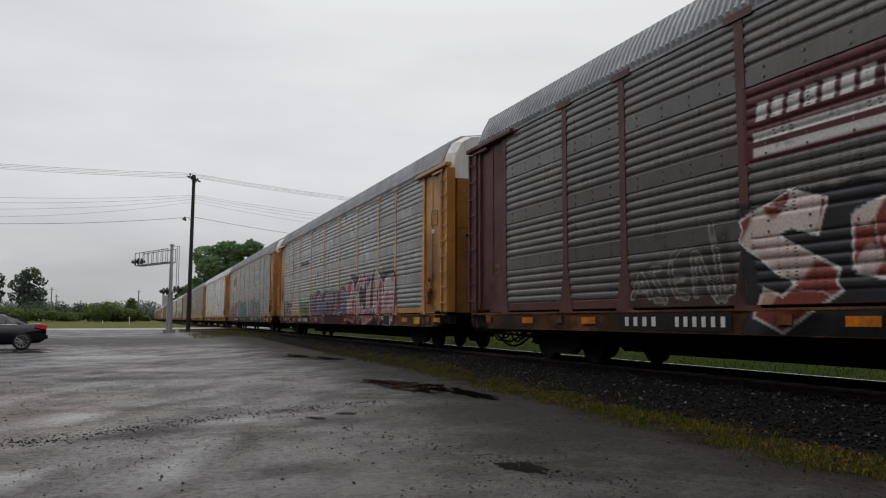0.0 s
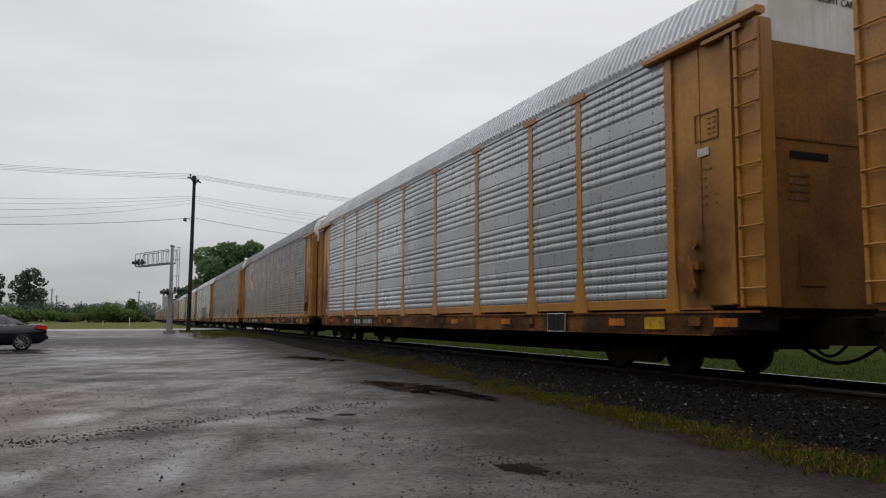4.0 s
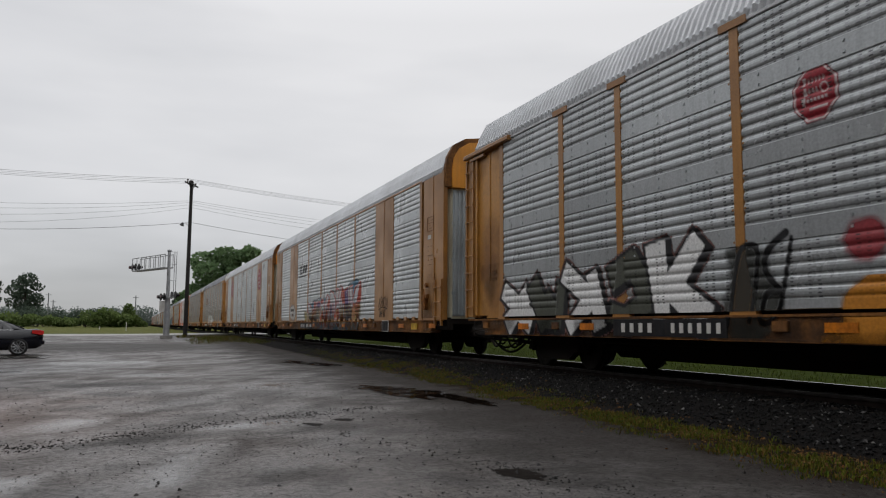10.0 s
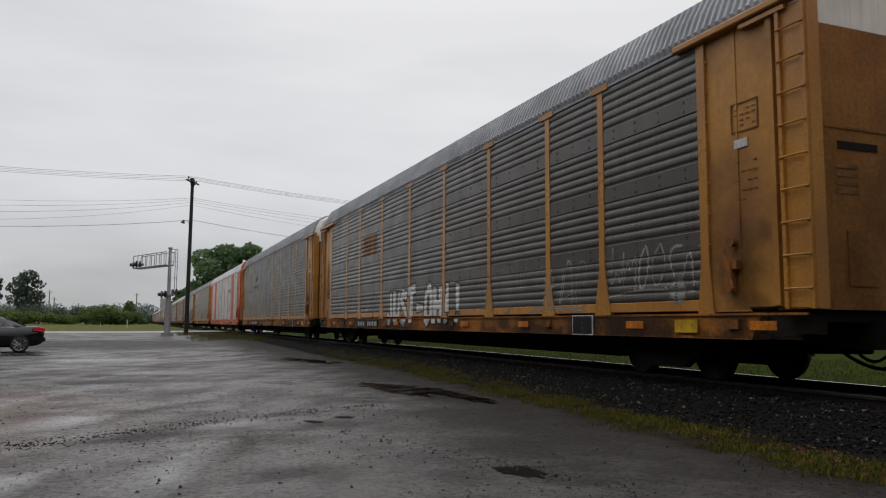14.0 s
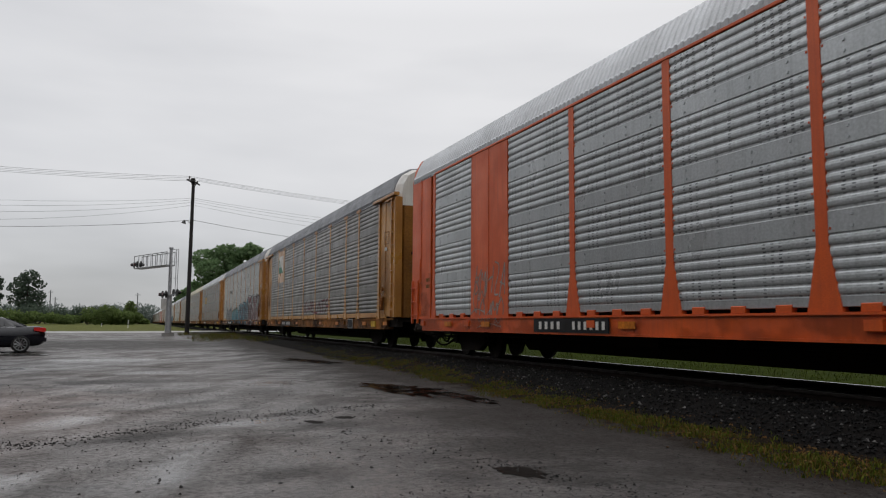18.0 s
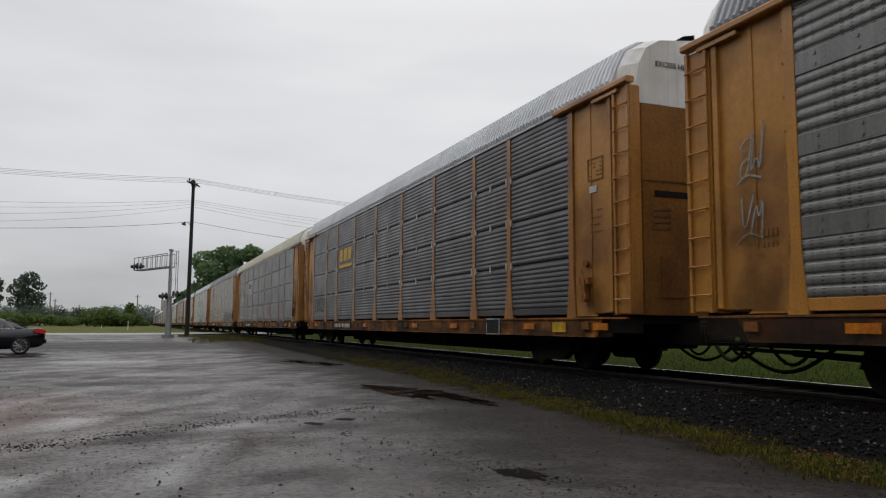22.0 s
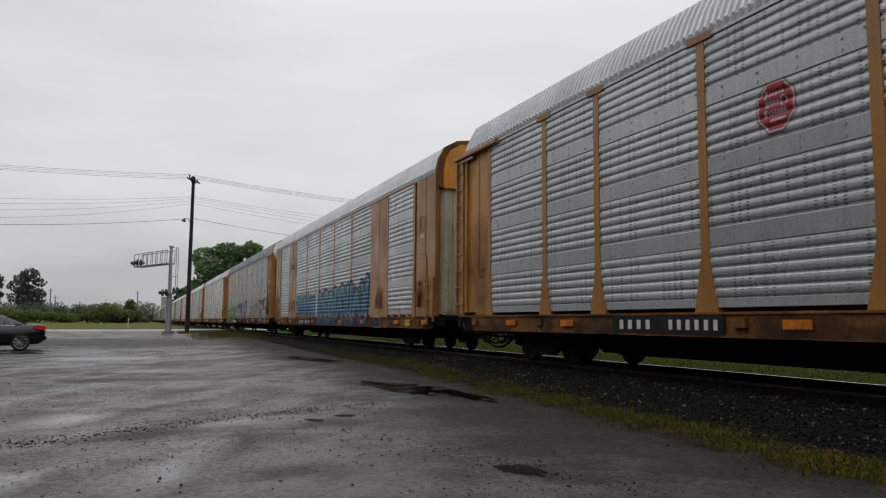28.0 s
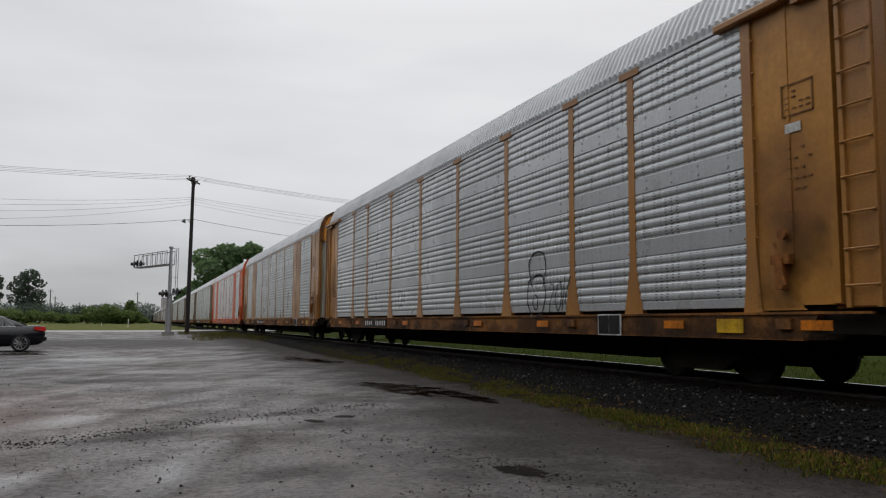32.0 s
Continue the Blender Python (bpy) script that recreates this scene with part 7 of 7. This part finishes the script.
            f.append((q, q + 1, q + 2))
            f.append((q, q + 2, q + 3))
    return mesh_of("crown", v, f)


def tree(x, y, height, radius, seed, leaf, label, count=5200, size=0.34, bare=0.28, group=""):
    rng = np.random.default_rng(seed)
    t = tagged(new("tree"), label, "tree", group)
    t.location = (x, y, gz(x, y))
    s = Soup()
    tip = Vector((rng.normal(0, 0.2), rng.normal(0, 0.2), height * 0.72))
    pts = [Vector((0, 0, -0.2)), Vector((rng.normal(0, 0.1), rng.normal(0, 0.1), height * 0.25)), Vector((rng.normal(0, 0.2), rng.normal(0, 0.2), height * 0.5)), tip]
    rad = [height * 0.028, height * 0.02, height * 0.013, height * 0.004]
    for a, b, ra, rb in zip(pts, pts[1:], rad, rad[1:]):
        s.tube(a, b, ra, 8, rb)
    put("trunk", s.mesh("trunk"), BARK, t)
    blobs = []
    for i in range(11):
        k = bare + (0.93 - bare) * (i + 0.5) / 11
        a = i * 2.4 + rng.normal(0, 0.4)
        span = radius * (0.35 + 0.65 * math.sin(math.pi * min(max((k - bare) / (1.02 - bare), 0.05), 0.97))) * (0.7 + 0.4 * rng.random())
        c = Vector((math.cos(a) * span * 0.72, math.sin(a) * span * 0.72, height * k))
        r = radius * (0.30 + 0.20 * rng.random())
        blobs.append((tuple(c), (r, r, r * 0.78)))
        z0 = height * (k * 0.72)
        put("limb", Soup().tube((0, 0, z0), c, height * 0.009, 6, height * 0.003).mesh("limb"), BARK, t)
    blobs.append(((tip.x, tip.y, height * 0.90), (radius * 0.36, radius * 0.36, height * 0.09)))
    blobs.append(((0, 0, height * (bare + 0.34)), (radius * 0.6, radius * 0.6, height * 0.24)))
    put("crown", leaf_cloud(blobs, count, size, rng), leaf, t)
    return t


def bush(x, y, width, height, seed, leaf, label, count=1500, size=0.2):
    rng = np.random.default_rng(seed)
    blobs = []
    for i in range(6):
        r = width * (0.18 + 0.12 * rng.random())
        blobs.append(((rng.uniform(-0.38, 0.38) * width, rng.uniform(-0.3, 0.3) * width * 0.6, height * rng.uniform(0.28, 0.62)), (r, r, height * rng.uniform(0.28, 0.42))))
    b = tagged(new("bush"), label, "bush", "bushes past the road")
    b.location = (x, y, gz(x, y))
    put("foliage", leaf_cloud(blobs, count, size, rng, 0.4), leaf, b)
    for i in range(5):
        foot = (rng.normal(0, 0.1), rng.normal(0, 0.1), -0.1)
        put("stem", Soup().tube(foot, (rng.uniform(-0.3, 0.3) * width, rng.uniform(-0.2, 0.2) * width, height * 0.5), 0.05, 5, 0.015).mesh("stem"), BARK, b)


def build_green():
    g = "trees beyond the track"
    tree(17.4, 190, 19.2, 7.2, 1, LEAF_A, "tall leafy green tree beyond the track", 9000, 0.42, 0.12, g)
    tree(23.2, 186, 19.0, 5.6, 2, LEAF_A, "leafy green tree with an open crown", 8000, 0.42, 0.15, g)
    tree(15.6, 235, 12.5, 4.0, 3, LEAF_A, "green tree beside the distant track", 4500, 0.45, 0.1, g)
    tree(15.2, 285, 13.0, 4.4, 4, LEAF_A, "green tree beside the distant track", 3500, 0.5, 0.1, g)
    tree(17.0, 350, 13.0, 5.0, 5, LEAF_B, "green tree beside the distant track", 3000, 0.55, 0.1, g)
    tree(17.0, 440, 12.0, 5.0, 6, LEAF_B, "far green tree beside the track", 2500, 0.6, 0.1, g)
    h = "trees beyond the field"
    tree(-18.4, 150, 9.0, 3.6, 7, LEAF_B, "dark round-crowned tree beyond the field", 3000, 0.24, 0.16, h)
    tree(-23.8, 148, 8.0, 2.3, 8, LEAF_B, "thin dark tree beyond the field", 1800, 0.26, 0.2, h)
    tree(-1.6, 136, 3.9, 1.0, 9, LEAF_C, "small open tree rising over the bushes", 700, 0.18, 0.3, h)
    spec = [(-22.5, 140, 8, 4.0, LEAF_B), (-18.6, 143, 8, 4.0, LEAF_B), (-20.5, 134, 6, 2.3, LEAF_C), (-15.0, 146, 7, 4.0, LEAF_B), (-14.5, 130, 5, 2.0, LEAF_C), (-12.0, 150, 6.5, 3.4, LEAF_B), (-11.0, 133, 5, 2.2, LEAF_C),
            (-8.8, 148, 6, 3.2, LEAF_B), (-7.6, 130, 5.5, 2.8, LEAF_C), (-5.4, 128, 5, 3.2, LEAF_C), (-4.6, 140, 6, 3.6, LEAF_C), (-3.0, 131, 4.6, 2.9, LEAF_C), (-1.6, 138, 4.2, 2.1, LEAF_C), (-0.3, 145, 3.4, 1.4, LEAF_C), (-17.6, 130, 5, 1.8, LEAF_C)]
    for i, (x, y, w, hh, leaf) in enumerate(spec):
        bush(x, y, w, hh * (0.6 + 0.5 * ((i * 7) % 5) / 4), 40 + i, leaf, "dense dull green bush at the field's edge" if leaf is LEAF_C else "dark tall bush below the trees", 1500, 0.19)
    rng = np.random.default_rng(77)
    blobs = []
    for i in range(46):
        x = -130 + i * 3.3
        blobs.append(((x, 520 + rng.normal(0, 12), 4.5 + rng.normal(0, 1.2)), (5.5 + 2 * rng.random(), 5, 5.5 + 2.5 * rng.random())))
    tagged(put("woods", leaf_cloud(blobs, 26000, 0.6, rng, 0.2), LEAF_FAR), "far belt of woods along the horizon, paled for haze", "woods", kind="stuff")


build_green()

# ---- pole, wires, crossing signal ----
POLE = material("dark_creosote_pole", (0.014, 0.012, 0.011), 0.9, second=(0.024, 0.02, 0.018), scale=3, fine=30, vary=0.25, bump=0.4)
WIRE = material("grey_cable", (0.16, 0.165, 0.17), 0.6, vary=0.02, bump=0)
ALUM = material("dull_aluminium", (0.42, 0.43, 0.44), 0.45, metal=0.6, second=(0.34, 0.35, 0.36), scale=3)
CONCRETE = material("stained_concrete", (0.30, 0.29, 0.275), 0.85, second=(0.2, 0.195, 0.185), scale=3, fine=50)
BLACK_PAINT = material("black_signal_paint", (0.012, 0.012, 0.012), 0.5)
LENS = material("dark_red_lens", (0.10, 0.008, 0.008), 0.2)
GLASS_INS = material("brown_insulator", (0.05, 0.025, 0.015), 0.25)

WAY = Vector((0.985, 0.17, 0)).normalized()


def utility_pole(base, lean, label):
    ob = tagged(new("utility_pole"), label, "utility pole", "poles along the road")
    ob.location = base
    top = 13.4
    put("shaft", Soup().tube((0, 0, -0.5), (lean, 0, top), 0.19, 14, 0.13).mesh("shaft"), POLE, ob)
    a = Vector((-WAY.y, WAY.x, 0))
    arm = Soup()
    c = Vector((lean, 0, top - 0.35))
    d = (WAY * 0.5 + a * 0.87).normalized()
    for q in (-0.16, 0.16):
        p = c + WAY * q
        arm.tube(p - d * 1.25, p + d * 1.25, 0.07, 4)
    put("crossarm", arm.mesh("crossarm"), POLE, ob)
    for k in (-1.1, -0.4, 0.4, 1.1):
        p = c + d * k
        put("insulator", Soup().tube(p, p + Vector((0, 0, 0.3)), 0.05, 8, 0.035).disc(p + Vector((0, 0, 0.22)), (0, 0, 1), 0.08, 0.06, 10).mesh("insulator"), GLASS_INS, ob)
    br = Soup()
    for q in (-0.75, 0.75):
        br.tube(c + d * q, c - Vector((0, 0, 0.8)), 0.02, 5)
    put("brace", br.mesh("brace"), POLE, ob)
    return ob


def cable(a, b, sag, r):
    n, m = 16, 6
    v = []
    for k in range(n + 1):
        p = Vector(a).lerp(Vector(b), k / n) - Vector((0, 0, 4 * sag * (k / n) * (1 - k / n)))
        v += [p + Vector((-WAY.y, WAY.x, 0)) * (r * math.cos(2 * math.pi * q / m)) + Vector((0, 0, r * math.sin(2 * math.pi * q / m))) for q in range(m)]
    f = [(k * m + q, k * m + (q + 1) % m, (k + 1) * m + (q + 1) % m, (k + 1) * m + q) for k in range(n) for q in range(m)]
    f += [tuple(range(m - 1, -1, -1)), tuple(n * m + q for q in range(m))]
    tagged(put("cable", mesh_of("cable", v, f, True), WIRE), "thin sagging overhead cable between poles", "cable", "overhead cables")


def build_lines():
    spots = [Vector((3.72, 68.0, 0.2)) + WAY * k for k in (-46, 0, 46)]
    poles = []
    for i, p in enumerate(spots):
        poles.append(utility_pole((p.x, p.y, gz(p.x, p.y)), 0.06 if i == 1 else 0.0, "tall dark wooden utility pole with a crossarm"))
    side = Vector((-WAY.y, WAY.x, 0))
    d = (WAY * 0.5 + side * 0.87).normalized()
    for i in (0, 1):
        a, b = spots[i], spots[i + 1]
        for k, z, r in ((-1.1, 13.45, 0.012), (-0.4, 13.45, 0.010), (0.4, 13.45, 0.010), (1.1, 13.45, 0.012)):
            off = d * k + Vector((0.1, 0, z - 0.1))
            cable(a + off, b + off, 0.9, r)
        for z, low in ((11.65, (1.7, 1.0)), (11.5, (2.0, 1.15)), (11.3, (2.35, 1.3)), (11.05, (2.75, 1.5))):
            cable(a + Vector((0.1, 0, z)), b + Vector((0.1, 0, z)), low[i], 0.010)
        cable(a + Vector((0.1, 0, 9.75)), b + Vector((0.1, 0, 9.75)), (1.85, 1.45)[i], 0.018)
    lamp = tagged(new("street_lamp"), "small grey lamp on an arm bolted to the pole", "street lamp")
    lamp.location = spots[1] + Vector((0.08, 0, 9.4))
    s = Soup()
    s.tube((-0.12, 0, 0), (-0.4, -0.1, 0.28), 0.03)
    s.tube((-0.4, -0.1, 0.28), (-0.62, -0.15, 0.22), 0.03)
    put("arm", s.mesh("arm"), ALUM, lamp)
    put("shade", Soup().tube((-0.62, -0.15, 0.3), (-0.70, -0.16, 0.02), 0.06, 10, 0.2).mesh("shade"), BLACK_PAINT, lamp)


build_lines()


def flasher(parent, at, face):
    """A pair of round crossing lights on one bar."""
    at, face = Vector(at), Vector(face).normalized()
    side = Vector((-face.y, face.x, 0))
    put("light_bar", Soup().tube(at - side * 0.4, at + side * 0.4, 0.035).mesh("light_bar"), BLACK_PAINT, parent)
    for k in (-0.38, 0.38):
        c = at + side * k
        hood = put("light_disc", Soup().disc(c, face, 0.27, 0.05, 20, 0.01).tube(c, c + face * 0.25, 0.13, 14, 0.12).mesh("light_disc"), BLACK_PAINT, parent)
        put("lens", Soup().disc(c + face * 0.26, face, 0.105, 0.02, 16).mesh("lens"), LENS, hood)


def crossing_signal():
    ob = tagged(new("crossing_signal"), "grey cantilever crossing signal with black flashing lights", "crossing signal")
    x, y = 1.9, 58.5
    ob.location = (x, y, gz(x, y))
    put("foundation", Soup().box(-0.42, 0.42, -0.42, 0.42, -0.2, 0.22).mesh("foundation"), CONCRETE, ob)
    put("pedestal", Soup().tube((0, 0, 0.2), (0, 0, 2.9), 0.23, 16, 0.17).disc((0, 0, 2.95), (0, 0, 1), 0.26, 0.12, 16).mesh("pedestal"), ALUM, ob)
    put("mast", Soup().tube((0, 0, 2.9), (0, 0, 6.3), 0.13, 14, 0.11).disc((0, 0, 6.38), (0, 0, 1), 0.16, 0.2, 14, 0.06).mesh("mast"), ALUM, ob)
    rod = Soup()
    for q in (0.38, 0.52):
        rod.tube((q, 0.1, 3.0), (q, 0.1, 6.35), 0.025)
    for z in (3.0, 4.2, 5.4, 6.3):
        rod.tube((0, 0, z), (0.52, 0.1, z), 0.02)
    put("ladder", rod.mesh("ladder"), ALUM, ob)
    d = Vector((-0.40, 0.92, 0)).normalized()
    n = Vector((-d.y, d.x, 0))
    tr = Soup()
    ln_ = 5.6
    for z in (5.15, 6.1):
        for q in (-0.3, 0.3):
            tr.tube(n * q + Vector((0, 0, z)), n * q + d * ln_ + Vector((0, 0, z - 0.02)), 0.036, 6)
    for k in range(8):
        p = d * (ln_ * k / 7)
        for q in (-0.3, 0.3):
            tr.tube(p + n * q + Vector((0, 0, 5.15)), p + n * q + Vector((0, 0, 6.1)), 0.028, 5)
        tr.tube(p - n * 0.3 + Vector((0, 0, 5.15)), p + n * 0.3 + Vector((0, 0, 5.15)), 0.028, 5)
    put("arm_truss", tr.mesh("arm_truss"), ALUM, ob)
    put("walkway", Soup().add([tuple(p) for p in (-n * 0.3 + Vector((0, 0, 5.12)), n * 0.3 + Vector((0, 0, 5.12)), n * 0.3 + d * ln_ + Vector((0, 0, 5.12)), -n * 0.3 + d * ln_ + Vector((0, 0, 5.12)), -n * 0.3 + Vector((0, 0, 5.08)), n * 0.3 + Vector((0, 0, 5.08)), n * 0.3 + d * ln_ + Vector((0, 0, 5.08)), -n * 0.3 + d * ln_ + Vector((0, 0, 5.08)))], [(0, 1, 2, 3), (7, 6, 5, 4), (0, 4, 5, 1), (1, 5, 6, 2), (2, 6, 7, 3), (3, 7, 4, 0)]).mesh("walkway"), ALUM, ob)
    for face in (Vector((-1, -0.3, 0)), Vector((1, 0.3, 0))):
        flasher(ob, d * (ln_ + 0.1) + Vector((0, 0, 5.45)) + face * 0.12, face)
    flasher(ob, Vector((-0.35, -0.05, 3.0)), Vector((-1, -0.3, 0)))
    flasher(ob, Vector((0.4, 0.05, 3.15)), Vector((1, 0.3, 0)))
    put("sign", Soup().box(-0.55, -0.15, -0.06, -0.03, 1.9, 2.7).mesh("sign"), WHITE, ob)


crossing_signal()


def marker(x, y, h):
    put_ = tagged(new("marker_post"), "thin white marker post in the grass", "marker post", "marker posts")
    put_.location = (x, y, gz(x, y))
    put("stake", Soup().tube((0, 0, -0.1), (0, 0, h), 0.05, 8, 0.045).mesh("stake"), WHITE, put_)
    put("tip", Soup().disc((0, 0, h + 0.02), (0, 0, 1), 0.06, 0.06, 8, 0.02).mesh("tip"), WHITE, put_)


marker(-1.4, 105.0, 1.0)
marker(-4.8, 112.0, 0.35)


def far_mast(x, y, h):
    ob = tagged(new("far_mast"), "slim grey mast far beyond the field", "mast", "distant masts")
    ob.location = (x, y, 0.2)
    put("shaft", Soup().tube((0, 0, 0), (0, 0, h), 0.22, 6, 0.14).mesh("shaft"), WIRE, ob)
    put("arm", Soup().tube((-0.8, 0, h - 0.6), (0.8, 0, h - 0.6), 0.08, 4).mesh("arm"), WIRE, ob)


for q in ((-25.8, 260, 10.5), (-25.2, 268, 8.6), (-1.0, 250, 9.8)):
    far_mast(*q)

# ---- the parked sedan ----
CAR_PAINT = material("black_car_paint", (0.004, 0.005, 0.010), 0.16, vary=0.05, bump=0.0, spec=0.5)
CAR_GLASS = material("tinted_car_glass", (0.010, 0.012, 0.014), 0.05, spec=0.8, bump=0.0, vary=0.02)
TYRE = material("black_tyre_rubber", (0.012, 0.012, 0.012), 0.8)
RIM = material("grey_alloy_rim", (0.35, 0.36, 0.37), 0.3, metal=0.8)
CHROME = material("bright_trim", (0.55, 0.55, 0.56), 0.15, metal=1.0, bump=0)
LAMP_RED = material("red_tail_lens", (0.30, 0.006, 0.010), 0.2, bump=0)
LAMP_RED.node_tree.nodes["Principled BSDF"].inputs["Emission Color"].default_value = (1.0, 0.06, 0.04, 1)
LAMP_RED.node_tree.nodes["Principled BSDF"].inputs["Emission Strength"].default_value = 0.10


def loft(stations):
    """A skin over cross-sections: each is a list of (x, y, z) with the same count."""
    n = len(stations[0])
    v = [p for s in stations for p in s]
    f = [(j * n + i, j * n + (i + 1) % n, (j + 1) * n + (i + 1) % n, (j + 1) * n + i) for j in range(len(stations) - 1) for i in range(n)]
    f.append(tuple(range(n - 1, -1, -1)))
    f.append(tuple((len(stations) - 1) * n + i for i in range(n)))
    return v, f


def sedan():
    ob = tagged(new("sedan"), "black four-door sedan with red tail lamps, parked on the lot", "car")
    body = []
    # station: y along the car (rear to front), half-width, underside, waist
    for y, w, z0, z1 in ((-2.38, 0.62, 0.48, 0.86), (-2.33, 0.76, 0.36, 0.98), (-2.15, 0.86, 0.27, 1.03), (-1.6, 0.91, 0.22, 1.01), (-0.6, 0.92, 0.20, 0.97), (0.6, 0.92, 0.20, 0.94), (1.3, 0.91, 0.22, 0.90), (1.95, 0.87, 0.25, 0.78), (2.28, 0.78, 0.30, 0.66), (2.40, 0.60, 0.36, 0.58)):
        zm = z0 + (z1 - z0) * 0.62
        body.append([(-w * 0.86, y, z0), (-w, y, z0 + 0.14), (-w * 1.0, y, zm), (-w * 0.93, y, z1 - 0.03), (-w * 0.78, y, z1), (w * 0.78, y, z1), (w * 0.93, y, z1 - 0.03), (w, y, zm), (w, y, z0 + 0.14), (w * 0.86, y, z0)])
    put("body", mesh_of("body", *loft(body), True), CAR_PAINT, ob)
    cab = []
    for y, w, z in ((-1.72, 0.66, 1.03), (-1.30, 0.64, 1.22), (-0.85, 0.60, 1.38), (-0.3, 0.60, 1.44), (0.25, 0.61, 1.42), (0.75, 0.64, 1.26), (1.28, 0.70, 0.95)):
        base = 0.94
        cab.append([(-0.80, y, base), (-(0.80 + w) / 2 - 0.02, y, (base + z) / 2), (-w, y, z - 0.03), (-w * 0.8, y, z), (w * 0.8, y, z), (w, y, z - 0.03), ((0.80 + w) / 2 + 0.02, y, (base + z) / 2), (0.80, y, base)])
    put("cabin", mesh_of("cabin", *loft(cab), True), CAR_PAINT, ob)
    for sx in (-1, 1):
        for y0, y1, t0, t1 in ((-1.28, -0.98, 1.12, 1.24), (-0.94, -0.16, 1.24, 1.35), (-0.08, 0.72, 1.34, 1.18)):
            q = [(sx * 0.815, y0, 1.0), (sx * 0.81, y1, 0.99), (sx * 0.70, y1, t1), (sx * 0.70, y0, t0)]
            in_ = [(x - sx * 0.05, y, z) for x, y, z in q]
            put("window", mesh_of("window", q + in_, [(0, 1, 2, 3), (7, 6, 5, 4), (0, 4, 5, 1), (1, 5, 6, 2), (2, 6, 7, 3), (3, 7, 4, 0)]), CAR_GLASS, ob)
        put("door_handle", Soup().box(sx * 0.925 - 0.015, sx * 0.925 + 0.015, -0.75, -0.55, 0.80, 0.83).mesh("door_handle"), CAR_PAINT, ob)
        put("window_trim", Soup().tube((sx * 0.82, -1.35, 0.985), (sx * 0.815, 0.8, 0.975), 0.012).mesh("window_trim"), CHROME, ob)
        put("mirror", Soup().box(sx * 0.98 - 0.09, sx * 0.98 + 0.09, 0.70, 0.82, 0.95, 1.08, 0.02).mesh("mirror"), CAR_PAINT, ob)
        put("tail_lamp", Soup().prism([(-2.36, 0.80), (-1.98, 0.86), (-1.98, 0.98), (-2.34, 0.98)], sx * 0.84 - 0.06, sx * 0.84 + 0.055).box(sx * 0.66 - 0.2, sx * 0.66 + 0.17, -2.40, -2.32, 0.82, 0.96).mesh("tail_lamp"), LAMP_RED, ob)
        for y in (-1.54, 1.30):
            w = tagged(new("wheel"), "")
            w.parent = ob
            w.location = (sx * 0.82, y, 0.335)
            put("tyre", Soup().disc((0, 0, 0), (1, 0, 0), 0.335, 0.22, 28, 0.04).mesh("tyre"), TYRE, w)
            rim = Soup().disc((sx * 0.085, 0, 0), (1, 0, 0), 0.06, 0.07, 12)
            for k in range(10):
                a = 2 * math.pi * k / 10
                rim.tube((sx * 0.10, math.cos(a) * 0.05, math.sin(a) * 0.05), (sx * 0.11, math.cos(a) * 0.23, math.sin(a) * 0.23), 0.02, 5)
            for k in range(20):
                a, b = 2 * math.pi * k / 20, 2 * math.pi * (k + 1) / 20
                rim.tube((sx * 0.11, math.cos(a) * 0.235, math.sin(a) * 0.235), (sx * 0.11, math.cos(b) * 0.235, math.sin(b) * 0.235), 0.016, 5)
            put("rim", rim.mesh("rim"), RIM, w)
    put("rear_window", mesh_of("rear_window", [(-0.62, -1.74, 1.045), (0.62, -1.74, 1.045), (0.54, -1.0, 1.352), (-0.54, -1.0, 1.352), (-0.62, -1.70, 1.0), (0.62, -1.70, 1.0), (0.54, -0.97, 1.31), (-0.54, -0.97, 1.31)], [(0, 1, 2, 3), (7, 6, 5, 4), (0, 4, 5, 1), (1, 5, 6, 2), (2, 6, 7, 3), (3, 7, 4, 0)]), CAR_GLASS, ob)
    put("bumper", Soup().box(-0.74, 0.74, -2.44, -2.30, 0.42, 0.58, 0.03).mesh("bumper"), CAR_PAINT, ob)
    put("number_plate", Soup().box(-0.16, 0.16, -2.43, -2.40, 0.68, 0.78).mesh("number_plate"), WHITE, ob)
    ob.matrix_basis = pose(-5.64, 32.7, gz(-5.64, 32.7), 0, 0, 97) @ Matrix.Scale(0.95, 4)


sedan()


# ---- what moves ----
def run(t):
    """Metres that the train has gone at t seconds."""
    return (17.4176 + 0.02539 * (t / 2 - 16)) * t


# how far the train lags behind run(t)
LAG = ((0, 0.36), (4, 0.15), (8, -0.02), (12, -0.17), (16, -0.09), (20, 0.01), (24, 0.14), (28, 0.36), (32, 0.53))


def motions():
    for k, car in CARS.items():
        y0 = 17.32 + 14.70 + k * CAR_L
        walk(car, [(t, pose(TRACK_X, y0 - run(t) + d, RAIL_Z)) for t, d in LAG])


motions()
